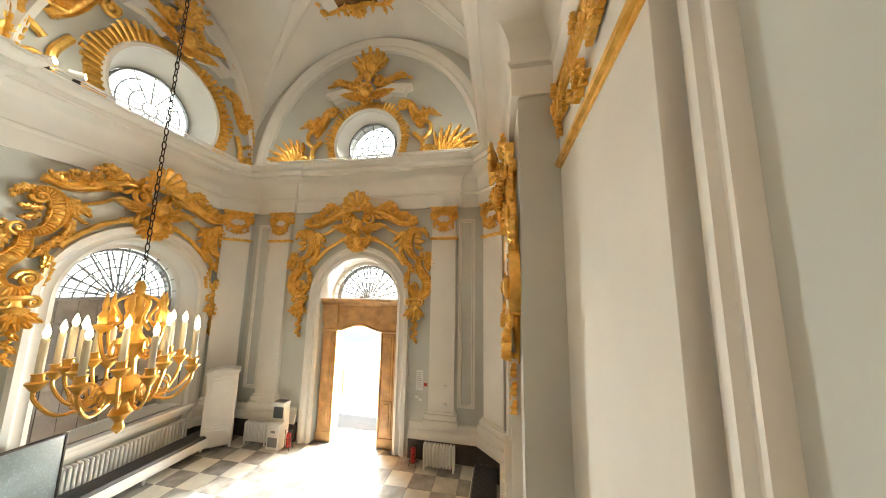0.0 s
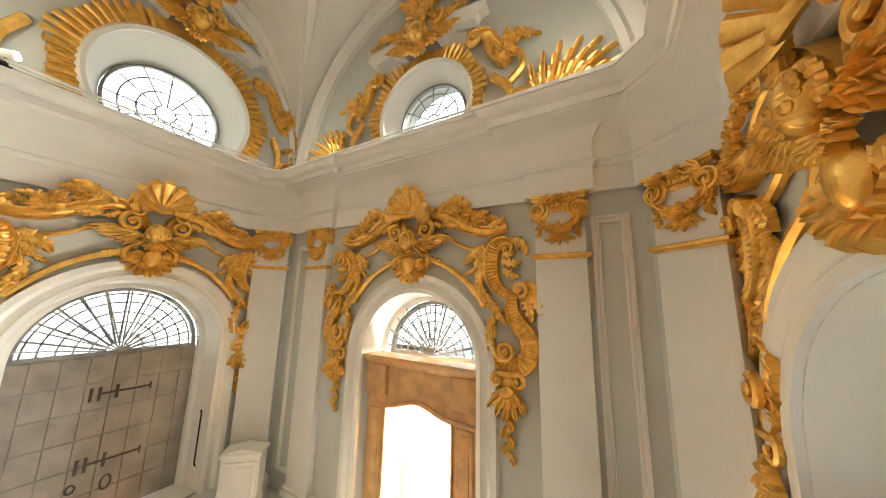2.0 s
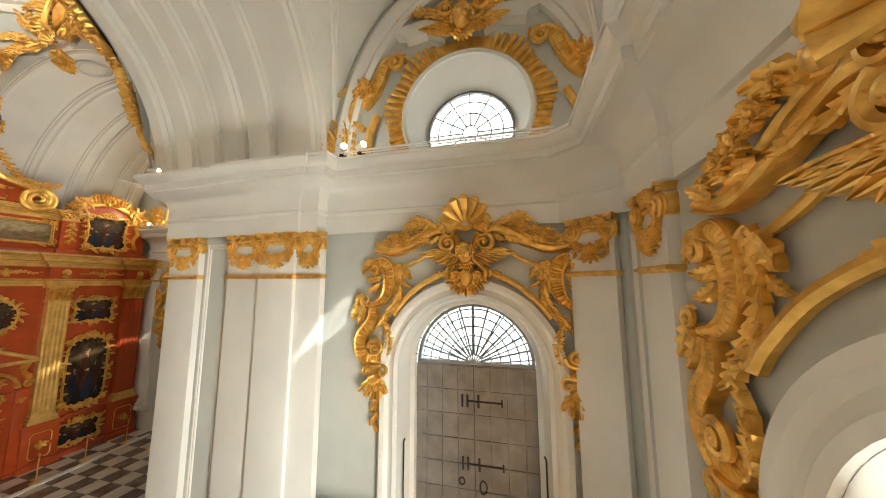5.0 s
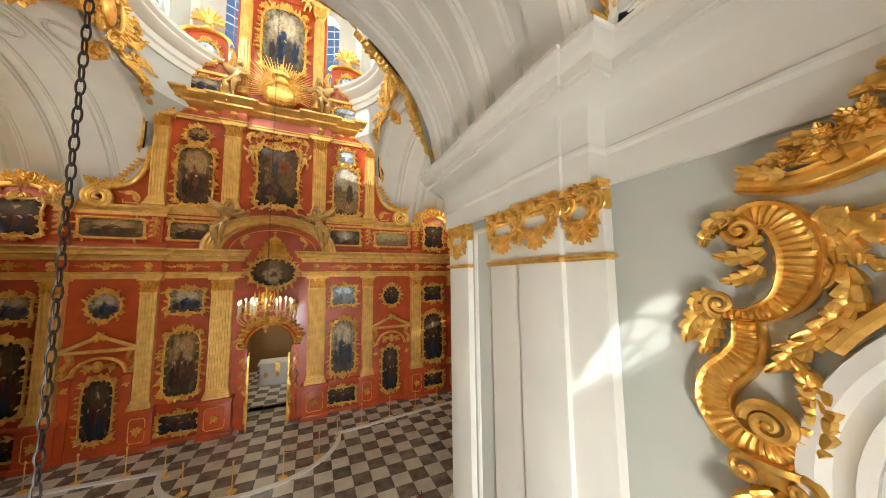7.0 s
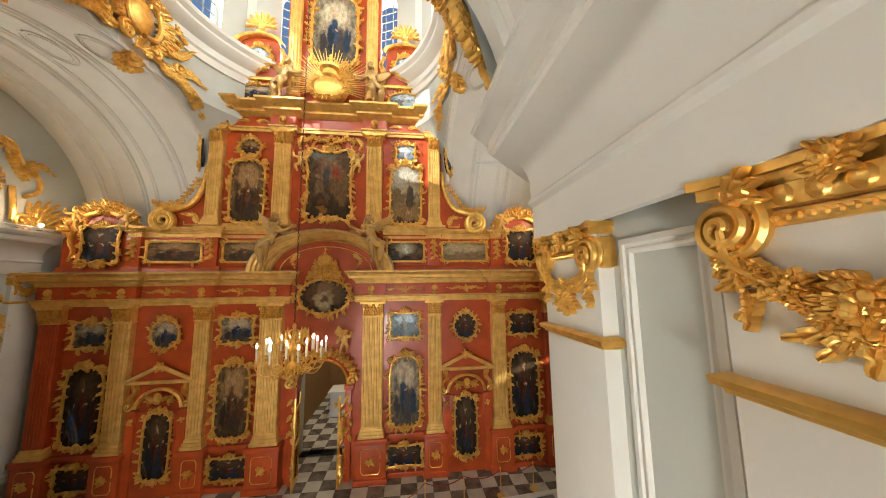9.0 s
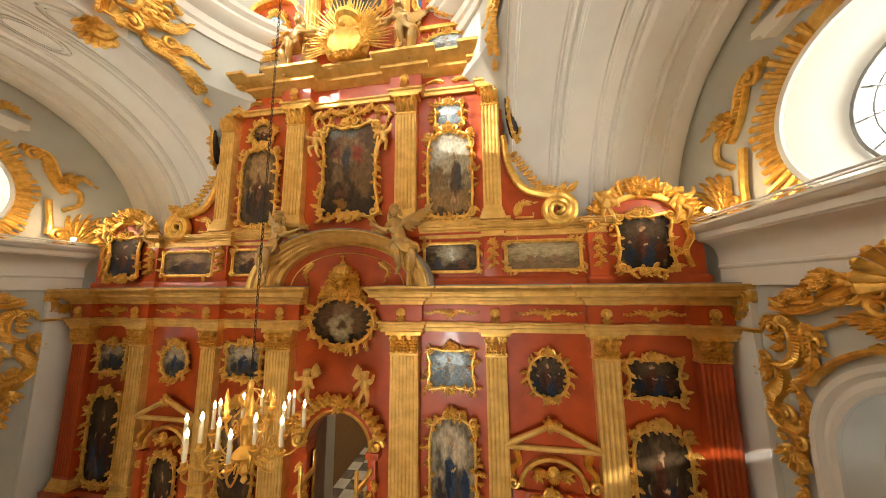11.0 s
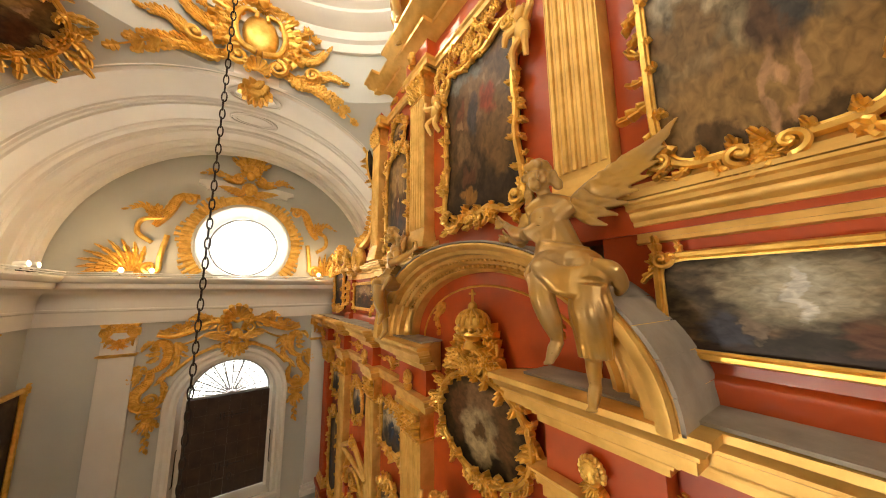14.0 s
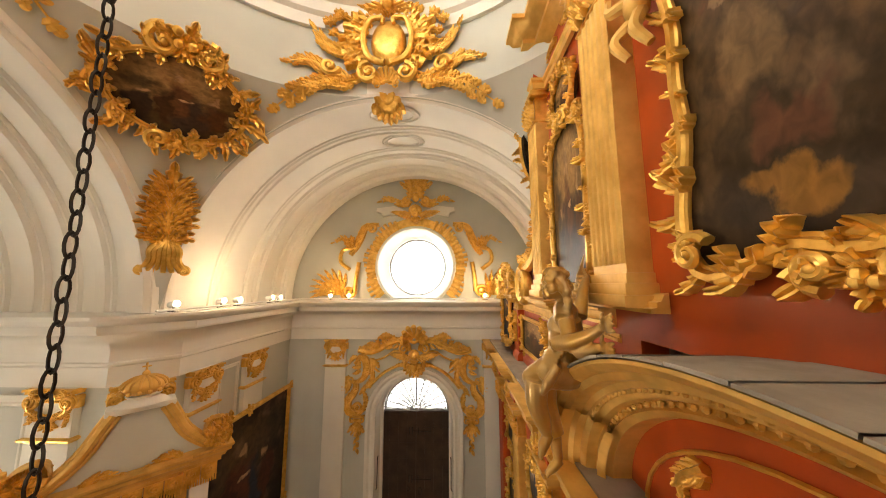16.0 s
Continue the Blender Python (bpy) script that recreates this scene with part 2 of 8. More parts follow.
ART = [painting("dark_oil_painting", (0.045, 0.028, 0.014), (0.10, 0.03, 0.015), (0.02, 0.03, 0.05)),
       painting("brown_oil_painting", (0.20, 0.115, 0.045), (0.13, 0.05, 0.02), (0.05, 0.03, 0.02)),
       painting("grey_oil_painting", (0.28, 0.22, 0.14), (0.03, 0.05, 0.09), (0.06, 0.045, 0.04)),
       painting("blue_oil_painting", (0.36, 0.44, 0.50), (0.42, 0.44, 0.44), (0.22, 0.29, 0.35)),
       painting("red_robed_oil_painting", (0.10, 0.05, 0.022), (0.34, 0.05, 0.012), (0.25, 0.15, 0.06)),
       painting("landscape_oil_painting", (0.27, 0.20, 0.11), forms=[((0.52, 0.47, 0.36), 0.42, 0.86, 0.6, 0.26), ((0.40, 0.33, 0.21), 0.7, 0.62, 0.4, 0.14), ((0.20, 0.12, 0.05), 0.2, 0.46, 0.2, 0.12), ((0.26, 0.15, 0.055), 0.5, 0.16, 0.7, 0.2),
                ((0.09, 0.05, 0.02), 0.5, 0.03, 0.8, 0.06), ((0.40, 0.22, 0.11), 0.56, 0.18, 0.035, 0.13), ((0.36, 0.2, 0.1), 0.66, 0.18, 0.03, 0.12), ((0.10, 0.055, 0.03), 0.62, 0.46, 0.11, 0.22), ((0.07, 0.06, 0.05), 0.69, 0.46, 0.06, 0.2), ((0.30, 0.17, 0.09), 0.61, 0.72, 0.045, 0.045), ((0.36, 0.2, 0.1), 0.5, 0.52, 0.06, 0.018)]),
       painting("dusk_oil_painting", (0.10, 0.07, 0.04), forms=[((0.30, 0.25, 0.16), 0.5, 0.66, 0.26, 0.32), ((0.42, 0.37, 0.27), 0.5, 0.66, 0.13, 0.26), ((0.60, 0.57, 0.50), 0.5, 0.6, 0.04, 0.22), ((0.05, 0.045, 0.055), 0.25, 0.24, 0.09, 0.18), ((0.12, 0.05, 0.025), 0.72, 0.22, 0.1, 0.16), ((0.05, 0.03, 0.02), 0.5, 0.04, 0.8, 0.1), ((0.2, 0.14, 0.09), 0.36, 0.3, 0.04, 0.12)]),
       painting("golden_oil_painting", (0.28, 0.19, 0.085), forms=[((0.40, 0.31, 0.17), 0.5, 0.7, 0.45, 0.25), ((0.18, 0.11, 0.05), 0.5, 0.1, 0.7, 0.2), ((0.22, 0.12, 0.06), 0.35, 0.38, 0.05, 0.2), ((0.20, 0.13, 0.07), 0.48, 0.36, 0.05, 0.22), ((0.24, 0.14, 0.07), 0.68, 0.36, 0.07, 0.2), ((0.34, 0.24, 0.13), 0.2, 0.45, 0.08, 0.15)]),
       painting("cloth_oil_painting", (0.07, 0.042, 0.018), forms=[((0.24, 0.14, 0.07), 0.5, 0.74, 0.16, 0.16), ((0.12, 0.055, 0.025), 0.26, 0.55, 0.12, 0.28), ((0.14, 0.07, 0.03), 0.75, 0.5, 0.1, 0.3), ((0.44, 0.34, 0.19), 0.5, 0.40, 0.19, 0.25), ((0.33, 0.24, 0.12), 0.60, 0.38, 0.04, 0.22), ((0.13, 0.07, 0.03), 0.5, 0.43, 0.075, 0.12)]),
       painting("crowded_oil_painting", (0.10, 0.055, 0.025), forms=[((0.20, 0.19, 0.16), 0.36, 0.92, 0.3, 0.08), ((0.15, 0.08, 0.03), 0.75, 0.45, 0.2, 0.3), ((0.045, 0.026, 0.015), 0.5, 0.1, 0.7, 0.12), ((0.26, 0.05, 0.02), 0.62, 0.66, 0.1, 0.12), ((0.06, 0.05, 0.05), 0.42, 0.62, 0.08, 0.14), ((0.17, 0.10, 0.045), 0.28, 0.46, 0.09, 0.1), ((0.22, 0.10, 0.02), 0.36, 0.17, 0.13, 0.035),
                ((0.10, 0.04, 0.02), 0.36, 0.27, 0.1, 0.05), ((0.14, 0.05, 0.025), 0.24, 0.68, 0.06, 0.08), ((0.26, 0.16, 0.08), 0.6, 0.82, 0.03, 0.024), ((0.24, 0.15, 0.08), 0.4, 0.79, 0.026, 0.02), ((0.24, 0.14, 0.07), 0.25, 0.59, 0.026, 0.02), ((0.22, 0.13, 0.07), 0.76, 0.72, 0.026, 0.02)])]


# ---- mesh helpers ----
CRISP = (PLASTER, WALL, RED, WOOD, WHITE, OLDGOLD)     # mouldings keep their arrises


def part(name, bm, mat, parent=None, label="", smooth=True, m=None):
    """Links bm, given in modules, as one mesh object under parent (or free)."""
    for v in bm.verts:
        v.co *= K
    me = bpy.data.meshes.new(name)
    bmesh.ops.recalc_face_normals(bm, faces=bm.faces)
    bm.to_mesh(me)
    bm.free()
    if smooth:
        me.polygons.foreach_set("use_smooth", [True] * len(me.polygons))
        me.set_sharp_from_angle(angle=radians(34 if mat in CRISP else 85))
    for mt in (mat if isinstance(mat, (list, tuple)) else [mat]):
        me.materials.append(mt)
    if smooth:
        me.polygons.foreach_set("use_smooth", [True] * len(me.polygons))
        me.set_sharp_from_angle(angle=radians(38))
    ob = new(name, me)
    if parent:
        ob.parent = parent
    if m is not None:
        ob.matrix_basis = m
    if label:
        ob["label"] = label
    return ob


def thing(name, m, label="", category="", group="", kind=""):
    ob = new(name)
    ob.matrix_basis = m
    ob.empty_display_size = 0.2
    return tagged(ob, label, category, group, kind)


def B():
    return bmesh.new()


def box(bm, x0, x1, y0, y1, z0, z1, bev=0.0):
    c = [bm.verts.new((x, y, z)) for x in (x0, x1) for y in (y0, y1) for z in (z0, z1)]
    fs = [bm.faces.new([c[i] for i in q]) for q in ((0, 1, 3, 2), (4, 6, 7, 5), (0, 4, 5, 1), (2, 3, 7, 6), (0, 2, 6, 4), (1, 5, 7, 3))]
    if bev:
        es = list({e for f in fs for e in f.edges})
        bmesh.ops.bevel(bm, geom=es, offset=bev, segments=2, affect="EDGES", profile=0.6)
    return bm


def grid(bm, rows, close_u=False, close_v=False):
    """Quads through rows of points."""
    vs = [[bm.verts.new(p) for p in r] for r in rows]
    nr, nc = len(vs), len(vs[0])
    for i in range(nr if close_u else nr - 1):
        for j in range(nc if close_v else nc - 1):
            q = [vs[i][j], vs[(i + 1) % nr][j], vs[(i + 1) % nr][(j + 1) % nc], vs[i][(j + 1) % nc]]
            try:
                bm.faces.new(q)
            except ValueError:
                pass
    return vs


def cap(bm, ring):
    try:
        bm.faces.new(ring)
    except ValueError:
        pass


def lathe(bm, prof, c=(0, 0, 0), seg=16, sx=1.0, sy=1.0, closed=True):
    rows = [[(c[0] + r * cos(2 * pi * k / seg) * sx, c[1] + r * sin(2 * pi * k / seg) * sy, c[2] + z) for k in range(seg)] for r, z in prof]
    vs = grid(bm, rows, close_v=True)
    if closed:
        cap(bm, vs[0])
        cap(bm, vs[-1])
    return bm


def ball(bm, c, r, seg=12, rings=8, turn=0.0):
    rx, ry, rz = r if isinstance(r, (tuple, list)) else (r, r, r)
    rows = []
    for i in range(rings + 1):
        a = -pi / 2 + pi * i / rings
        rr = max(cos(a), 0.02)
        row = []
        for k in range(seg):
            x, z = rr * cos(2 * pi * k / seg) * rx, sin(a) * rz
            row.append((c[0] + x * cos(turn) + z * sin(turn), c[1] + rr * sin(2 * pi * k / seg) * ry, c[2] - x * sin(turn) + z * cos(turn)))
        rows.append(row)
    vs = grid(bm, rows, close_v=True)
    cap(bm, vs[0])
    cap(bm, vs[-1])
    return bm


def curve(pts, n=24):
    """A smooth line through pts."""
    p = [Vector(q) for q in pts]
    p = [2 * p[0] - p[1]] + p + [2 * p[-1] - p[-2]]
    out = []
    m = len(p) - 3
    for k in range(n + 1):
        s = min(k / n * m, m - 1e-6)
        i = int(s)
        t = s - i
        a, b, c, d = p[i:i + 4]
        out.append(0.5 * ((2 * b) + (c - a) * t + (2 * a - 5 * b + 4 * c - d) * t * t + (3 * b - a - 3 * c + d) * t ** 3))
    return out


def tube(bm, pts, rad, seg=8, flat=1.0, rib=0.0, nrib=0):
    """A round bar along pts; rad: one radius or a function of 0..1. flat squeezes it in y; rib rings it."""
    pts = [Vector(p) for p in pts]
    n = len(pts)
    rows = []
    up = Vector((0, -1, 0.001))
    for i, p in enumerate(pts):
        d = (pts[min(i + 1, n - 1)] - pts[max(i - 1, 0)])
        if d.length < 1e-9:
            d = Vector((0, 0, 1))
        d.normalize()
        s = d.cross(up)
        if s.length < 0.05:
            s = d.cross(Vector((1, 0, 0)))
        s.normalize()
        w = s.cross(d)
        t = i / max(n - 1, 1)
        r = rad(t) if callable(rad) else rad
        if rib:
            r *= 1 + rib * (0.5 + 0.5 * cos(2 * pi * nrib * t))
        rows.append([p + s * (r * cos(2 * pi * k / seg)) + w * (r * flat * sin(2 * pi * k / seg)) for k in range(seg)])
    vs = grid(bm, rows, close_v=True)
    cap(bm, vs[0])
    cap(bm, vs[-1])
    return bm


def spiral(c, r0, r1, a0, turns, n=26, y=-0.06, rise=0.0):
    """Points of a flat spiral in the wall's plane, from radius r0 in to r1."""
    return [Vector((c[0] + (r0 + (r1 - r0) * k / n) * cos(a0 + turns * 2 * pi * k / n), y - rise * k / n,
                    c[1] + (r0 + (r1 - r0) * k / n) * sin(a0 + turns * 2 * pi * k / n))) for k in range(n + 1)]


def leaf(bm, x, z, ang, length, width, y=-0.02, lift=0.06, bend=0.0, lobes=3, n=9):
    """A carved acanthus leaf that lies on the wall: toothed lobes, grooved midrib, hollows between the lobes, tip curled out."""
    n = max(n, 4 * lobes)
    px, pz, a = x, z, ang
    rows = []
    for i in range(n + 1):
        t = i / n
        ph = (lobes * t) % 1.0 if lobes else 0.7
        w = width * (sin(pi * min(1, 0.14 + t * 0.86)) ** 0.7) * (0.66 + 0.5 * ph ** 0.8)
        nx, nz = -sin(a), cos(a)
        h = lift * (0.4 + 0.95 * sin(pi * min(t * 0.8 + 0.1, 1))) + lift * 0.9 * t ** 3
        dip = 1 - 0.42 * (1 - ph) ** 2
        rows.append([(px + nx * w * u, y + (0.012 if abs(u) == 1 else 0) - h * q * (1 if u == 0 else dip), pz + nz * w * u)
                     for u, q in ((1, 0.2), (0.72, 0.85), (0.3, 0.8), (0, 0.42), (-0.3, 0.8), (-0.72, 0.85), (-1, 0.2))])
        px, pz, a = px + cos(a) * length / n, pz + sin(a) * length / n, a + bend / n
    grid(bm, rows)
    return bm


def frond(bm, pts, size, y=-0.03, n=8, both=True, r=0.03):
    """A stem with leaves on both sides, growing smaller to its tip."""
    c = curve(pts, 20)
    tube(bm, [(p.x, y - 0.02, p.z) for p in c], lambda t: r * (1 - 0.75 * t), 6)
    for k in range(n):
        i = 1 + int(k * 18 / n)
        d = c[i + 1] - c[i]
        a = math.atan2(d.z, d.x)
        s = size * (1 - 0.55 * k / n)
        for side in ((1, -1) if both else (1,)):
            leaf(bm, c[i].x, c[i].z, a + side * 0.75, s * rnd.uniform(0.85, 1.1), s * 0.26, y, s * 0.2, -side * 0.7, n=7)
    d = c[-1] - c[-2]
    leaf(bm, c[-1].x, c[-1].z, math.atan2(d.z, d.x), size * 0.6, size * 0.16, y, 0.04, n=6)
    return bm


def prism(bm, outline, y0, y1):
    """Extrudes a closed outline of (x, z) from y0 to y1."""
    a = [bm.verts.new((x, y0, z)) for x, z in outline]
    b = [bm.verts.new((x, y1, z)) for x, z in outline]
    cap(bm, a)
    cap(bm, b[::-1])
    n = len(a)
    for i in range(n):
        bm.faces.new((a[i], a[(i + 1) % n], b[(i + 1) % n], b[i]))
    return bm


def plate(bm, outline, holes, y0, y1):
    """A wall: outline with holes, both of (x, z), from y0 to y1 in depth."""
    layers = []
    for y in (y0, y1):
        loops, edges = [], []
        for lp in [outline] + holes:
            vs = [bm.verts.new((x, y, z)) for x, z in lp]
            loops.append(vs)
            edges += [bm.edges.new((vs[i], vs[(i + 1) % len(vs)])) for i in range(len(vs))]
        bmesh.ops.triangle_fill(bm, use_beauty=True, use_dissolve=False, edges=edges, normal=(0, -1, 0))
        layers.append(loops)
    for la, lb in zip(*layers):
        for i in range(len(la)):
            j = (i + 1) % len(la)
            bm.faces.new((la[i], la[j], lb[j], lb[i]))
    return bm


def archhole(half, z0, spring, n=20, cx=0.0):
    return [(cx - half, z0)] + [(cx - half * cos(pi * k / n), spring + half * sin(pi * k / n)) for k in range(n + 1)] + [(cx + half, z0)]


def circle(cx, cz, rx, rz=None, n=32):
    rz = rz or rx
    return [(cx + rx * cos(2 * pi * k / n), cz + rz * sin(2 * pi * k / n)) for k in range(n)]


def sweep(bm, path, prof, side=1.0):
    """Runs a profile of (out, z) along a plan line of (x, y), mitred at the corners; out goes to the right of the way."""
    p = [Vector(q) for q in path]
    n = len(p)
    rows = []
    for i in range(n):
        d0 = (p[i] - p[i - 1]).normalized() if i else (p[1] - p[0]).normalized()
        d1 = (p[i + 1] - p[i]).normalized() if i < n - 1 else d0
        n0, n1 = Vector((d0.y, -d0.x)), Vector((d1.y, -d1.x))
        mvec = (n0 + n1)
        mvec = mvec / max(mvec.length_squared / 2, 0.2)
        rows.append([(p[i].x + mvec.x * o * side, p[i].y + mvec.y * o * side, z) for o, z in prof])
    vs = grid(bm, rows)
    cap(bm, vs[0])
    cap(bm, vs[-1])
    return bm


def archring(bm, cx, cz, prof, a0=0.0, a1=pi, n=32, fz=1.0):
    """Runs a profile of (radius, y) round an arch in the wall's plane."""
    rows = [[(cx + r * cos(a0 + (a1 - a0) * k / n), y, cz + fz * r * sin(a0 + (a1 - a0) * k / n)) for r, y in prof] for k in range(n + 1)]
    grid(bm, rows)
    return bm


def mirror_x(bm):
    """Adds the mirror image in x."""
    geo = bmesh.ops.duplicate(bm, geom=bm.verts[:] + bm.edges[:] + bm.faces[:])["geom"]
    for g in geo:
        if isinstance(g, bmesh.types.BMVert):
            g.co.x = -g.co.x
    return bm


# ---- structure ----
CX, CY = -2.73, -4.85      # middle of the crossing
NF, SPRING = 0.45, 6.7     # floor of the nave, foot of the vaults
ENT, LEFT, RIGHT, ARM_E, ARM_W = at(-3.1, 6.65), at(-6.5, 4.7, 0, 90), at(0.24, 4.75, 0, -90), at(4.65, CY, 0, -90), at(-9.9, CY, 0, 90)
SPOTS = {"entrance": (ENT, 0.95, 0.8, 7.38, NF, 4.0), "nave_south": (LEFT, 1.05, 0.97, 7.45, 1.35, 2.5), "nave_north": (RIGHT, 1.05, 0.97, 7.45, 1.35, 2.5),
         "arm_north": (ARM_E, 1.05, 1.08, 7.66, 1.0, 3.7), "arm_south": (ARM_W, 1.05, 1.08, 7.66, 1.0, 3.7)}
DOORSPRING = 3.55

for key, (m, half, r, oz, sill, w) in SPOTS.items():
    bm = B()
    lo = -2.5 if key == "nave_south" else -w if key != "nave_north" else -1.95
    hi = 1.95 if key == "nave_south" else w if key != "nave_north" else 1.68
    plate(bm, [(lo, -0.1), (hi, -0.1), (hi, 10.9), (lo, 10.9)], [archhole(half, sill, DOORSPRING), circle(0, oz, r)], 0, 0.75)
    tagged(part("wall_" + key, bm, WALL, None, m=m, smooth=False), "pale grey-green painted plaster wall with arched opening and round window", "wall", kind="structure")
    # moulded surround of the arch and of the round window
    bm = B()
    z0 = NF if key in ("entrance", "nave_south", "nave_north") else 0
    prof = [(half, 0.02), (half, -0.05), (half + 0.06, -0.07), (half + 0.1, -0.04), (half + 0.14, -0.04), (half + 0.19, -0.09), (half + 0.26, -0.09), (half + 0.28, 0.02)]
    archring(bm, 0, DOORSPRING, prof)
    for s in (-1, 1):
        grid(bm, [[(s * rr, y, z) for rr, y in prof] for z in (z0, DOORSPRING)])
    inner = [(half - 0.003, 0.0), (half - 0.05, 0.3), (half - 0.05, 0.36), (half - 0.12, 0.38), (half - 0.12, 0.49), (half - 0.003, 0.495)]
    archring(bm, 0, DOORSPRING, inner)
    for s in (-1, 1):
        if key != "entrance":
            grid(bm, [[(s * rr, y, z) for rr, y in inner] for z in (sill + 0.004, DOORSPRING)])
    tagged(part("trim_arch_" + key, bm, PLASTER, None, m=m), "white moulded plaster surround of an arched opening", "moulding", kind="structure")
    bm = B()
    archring(bm, 0, oz, [(r - 0.002, 0.05), (r, -0.05), (r + 0.05, -0.07), (r + 0.09, -0.03), (r + 0.1, 0.02)], 0, 2 * pi, 48)
    fd = {"e": 0.32, "n": 0.5}.get(key[0], 0.66)
    gr, gz = (0.78, -0.08) if key.startswith("nave") else (0.80, 0.0)
    rows = [[(q * cos(a), y, oz + dz + q * sin(a)) for q, y, dz in ((r - 0.003, 0.0, 0), (r * gr, fd, gz), (r * gr, fd + 0.08, gz))] for a in [2 * pi * i / 48 for i in range(49)]]
    grid(bm, rows)
    tagged(part("trim_round_" + key, bm, PLASTER, None, m=m), "white moulded plaster ring round a window", "moulding", kind="structure")

# piers with the solid walls of the arms, corner walls, east wall
for nm, plan in (("pier_south", [(-10.6, 2.3), (-6.35, 2.3), (-6.35, -0.8), (-6.75, -1.3), (-10.6, -1.3)]), ("pier_north", [(0.7, 3.09), (5.4, 3.09), (5.4, -1.3), (1.25, -1.3), (0.7, -0.8)])):
    bm = B()
    prism(bm, plan, -SPRING, 0.1)
    for v in bm.verts:
        v.co.y, v.co.z = v.co.z, -v.co.y
    tagged(part("wall_" + nm, bm, WALL, smooth=False), "pale grey-green painted plaster pier with a cut corner", "wall", kind="structure")
for nm, a, b in (("corner_south", (-6.62, 6.0), (-6.0, 6.72)), ("corner_north", (-0.36, 6.72), (0.42, 6.0))):
    bm = B()
    dx, dy = b[0] - a[0], b[1] - a[1]
    box(bm, 0, math.hypot(dx, dy), 0, 0.5, -0.1, SPRING)
    tagged(part("wall_" + nm, bm, WALL, m=at(*a, 0, math.degrees(math.atan2(dy, dx))), smooth=False), "pale grey-green painted corner wall", "wall", kind="structure")
bm = B()
plate(bm, [(-7.8, -0.1), (7.8, -0.1), (7.8, 10.9), (-7.8, 10.9)], [archhole(1.0, 0, 3.2)], 0, 0.4)
tagged(part("wall_east", bm, WALL, m=at(CX, -8.45, 0, 180), smooth=False), "plain plaster wall behind the icon screen", "wall", kind="structure")
bm = B()
for x0, x1, y0, y1 in ((-4.6, -4.2, -14, -8.85), (-1.2, -0.8, -14, -8.85), (-4.6, -0.8, -14.4, -14)):
    box(bm, x0 - (0.9 if x0 < -4.3 and x1 < -4 else 0), x1 + (0.9 if x0 > -2 else 0), y0, y1, -0.1, 6)
box(bm, -5.6, 0.2, -14.4, -8.85, 6, 6.3)
tagged(part("wall_sanctuary", bm, material("sanctuary_ochre", (0.30, 0.17, 0.07), 0.7), smooth=False), "ochre painted sanctuary walls", "wall", kind="structure")

# entablature round the whole room
RUN = [(-9.9, -7.3), (-9.9, -1.3), (-6.75, -1.3), (-6.26, -0.78), (-6.26, 1.29), (-6.22, 1.29), (-6.22, 1.98), (-6.26, 1.98), (-6.26, 2.3), (-6.5, 2.3), (-6.5, 6.0), (-5.95, 6.65), (-5.53, 6.65), (-5.53, 6.57), (-4.91, 6.57), (-4.91, 6.65), (-1.44, 6.65), (-1.44, 6.57), (-0.82, 6.57), (-0.82, 6.65), (-0.36, 6.65), (0.24, 6.0), (0.24, 3.08), (0.62, 3.08), (0.62, 1.48), (0.7, 1.48), (0.7, -0.8), (1.25, -1.3), (4.65, -1.3), (4.65, -7.3)]
CORN = [(0, 5.62), (0.06, 5.62), (0.06, 5.90), (0.09, 5.93), (0.09, 5.96), (0.07, 5.98), (0.07, 6.12), (0.09, 6.20), (0.13, 6.28), (0.19, 6.34), (0.27, 6.38), (0.36, 6.41), (0.37, 6.44),
        (0.40, 6.44), (0.40, 6.54), (0.44, 6.55), (0.48, 6.58), (0.51, 6.62), (0.52, 6.64), (0.54, 6.64), (0.54, 6.68), (0, 6.71)]
bm = sweep(B(), RUN, CORN)
tagged(part("trim_entablature", bm, PLASTER), "white moulded plaster entablature with deep cornice", "cornice", kind="structure")
BASE = lambda z: [(0, z), (0.10, z), (0.10, z + 0.38), (0.13, z + 0.38), (0.13, z + 0.46), (0.10, z + 0.52), (0.06, z + 0.55), (0.05, z + 0.66), (0.02, z + 0.68), (0, z + 0.68)]
for k, (z, run) in enumerate(((NF, [(-6.5, 5.85), (-6.5, 6.0), (-5.95, 6.65), (-4.4, 6.65)]), (NF, [(-1.8, 6.65), (-0.36, 6.65), (0.24, 6.0), (0.24, 5.9)]), (NF, [(0.24, 3.4), (0.24, 3.08)]),
                             (NF, [(-6.5, 2.3), (-6.5, 3.4)]), (0, [(-9.9, -3.5), (-9.9, -1.3), (-6.75, -1.3), (-6.35, -0.8), (-6.35, 2.3)]), (0, [(0.7, 3.08), (0.7, -0.8), (1.25, -1.3), (4.65, -1.3), (4.65, -3.5)]))):
    pr = BASE(z)
    bm = sweep(B(), run, pr[2:])
    base = tagged(part("baseboard", bm, PLASTER), "white moulded base above a dark marble plinth", "baseboard", kind="structure")
    part("plinth", sweep(B(), run, pr[:2] + [(0.10, z + 0.38), (0, z + 0.38)]), DARKSTONE, base, "dark marble plinth")

bm = B()
box(bm, 0.25, 0.71, 3.05, 3.069, NF + 0.68, 5.62)
tagged(part("wall_return_north", bm, WALL, smooth=False), "pale grey-green plaster return beside the wide pilaster", "wall", kind="structure")

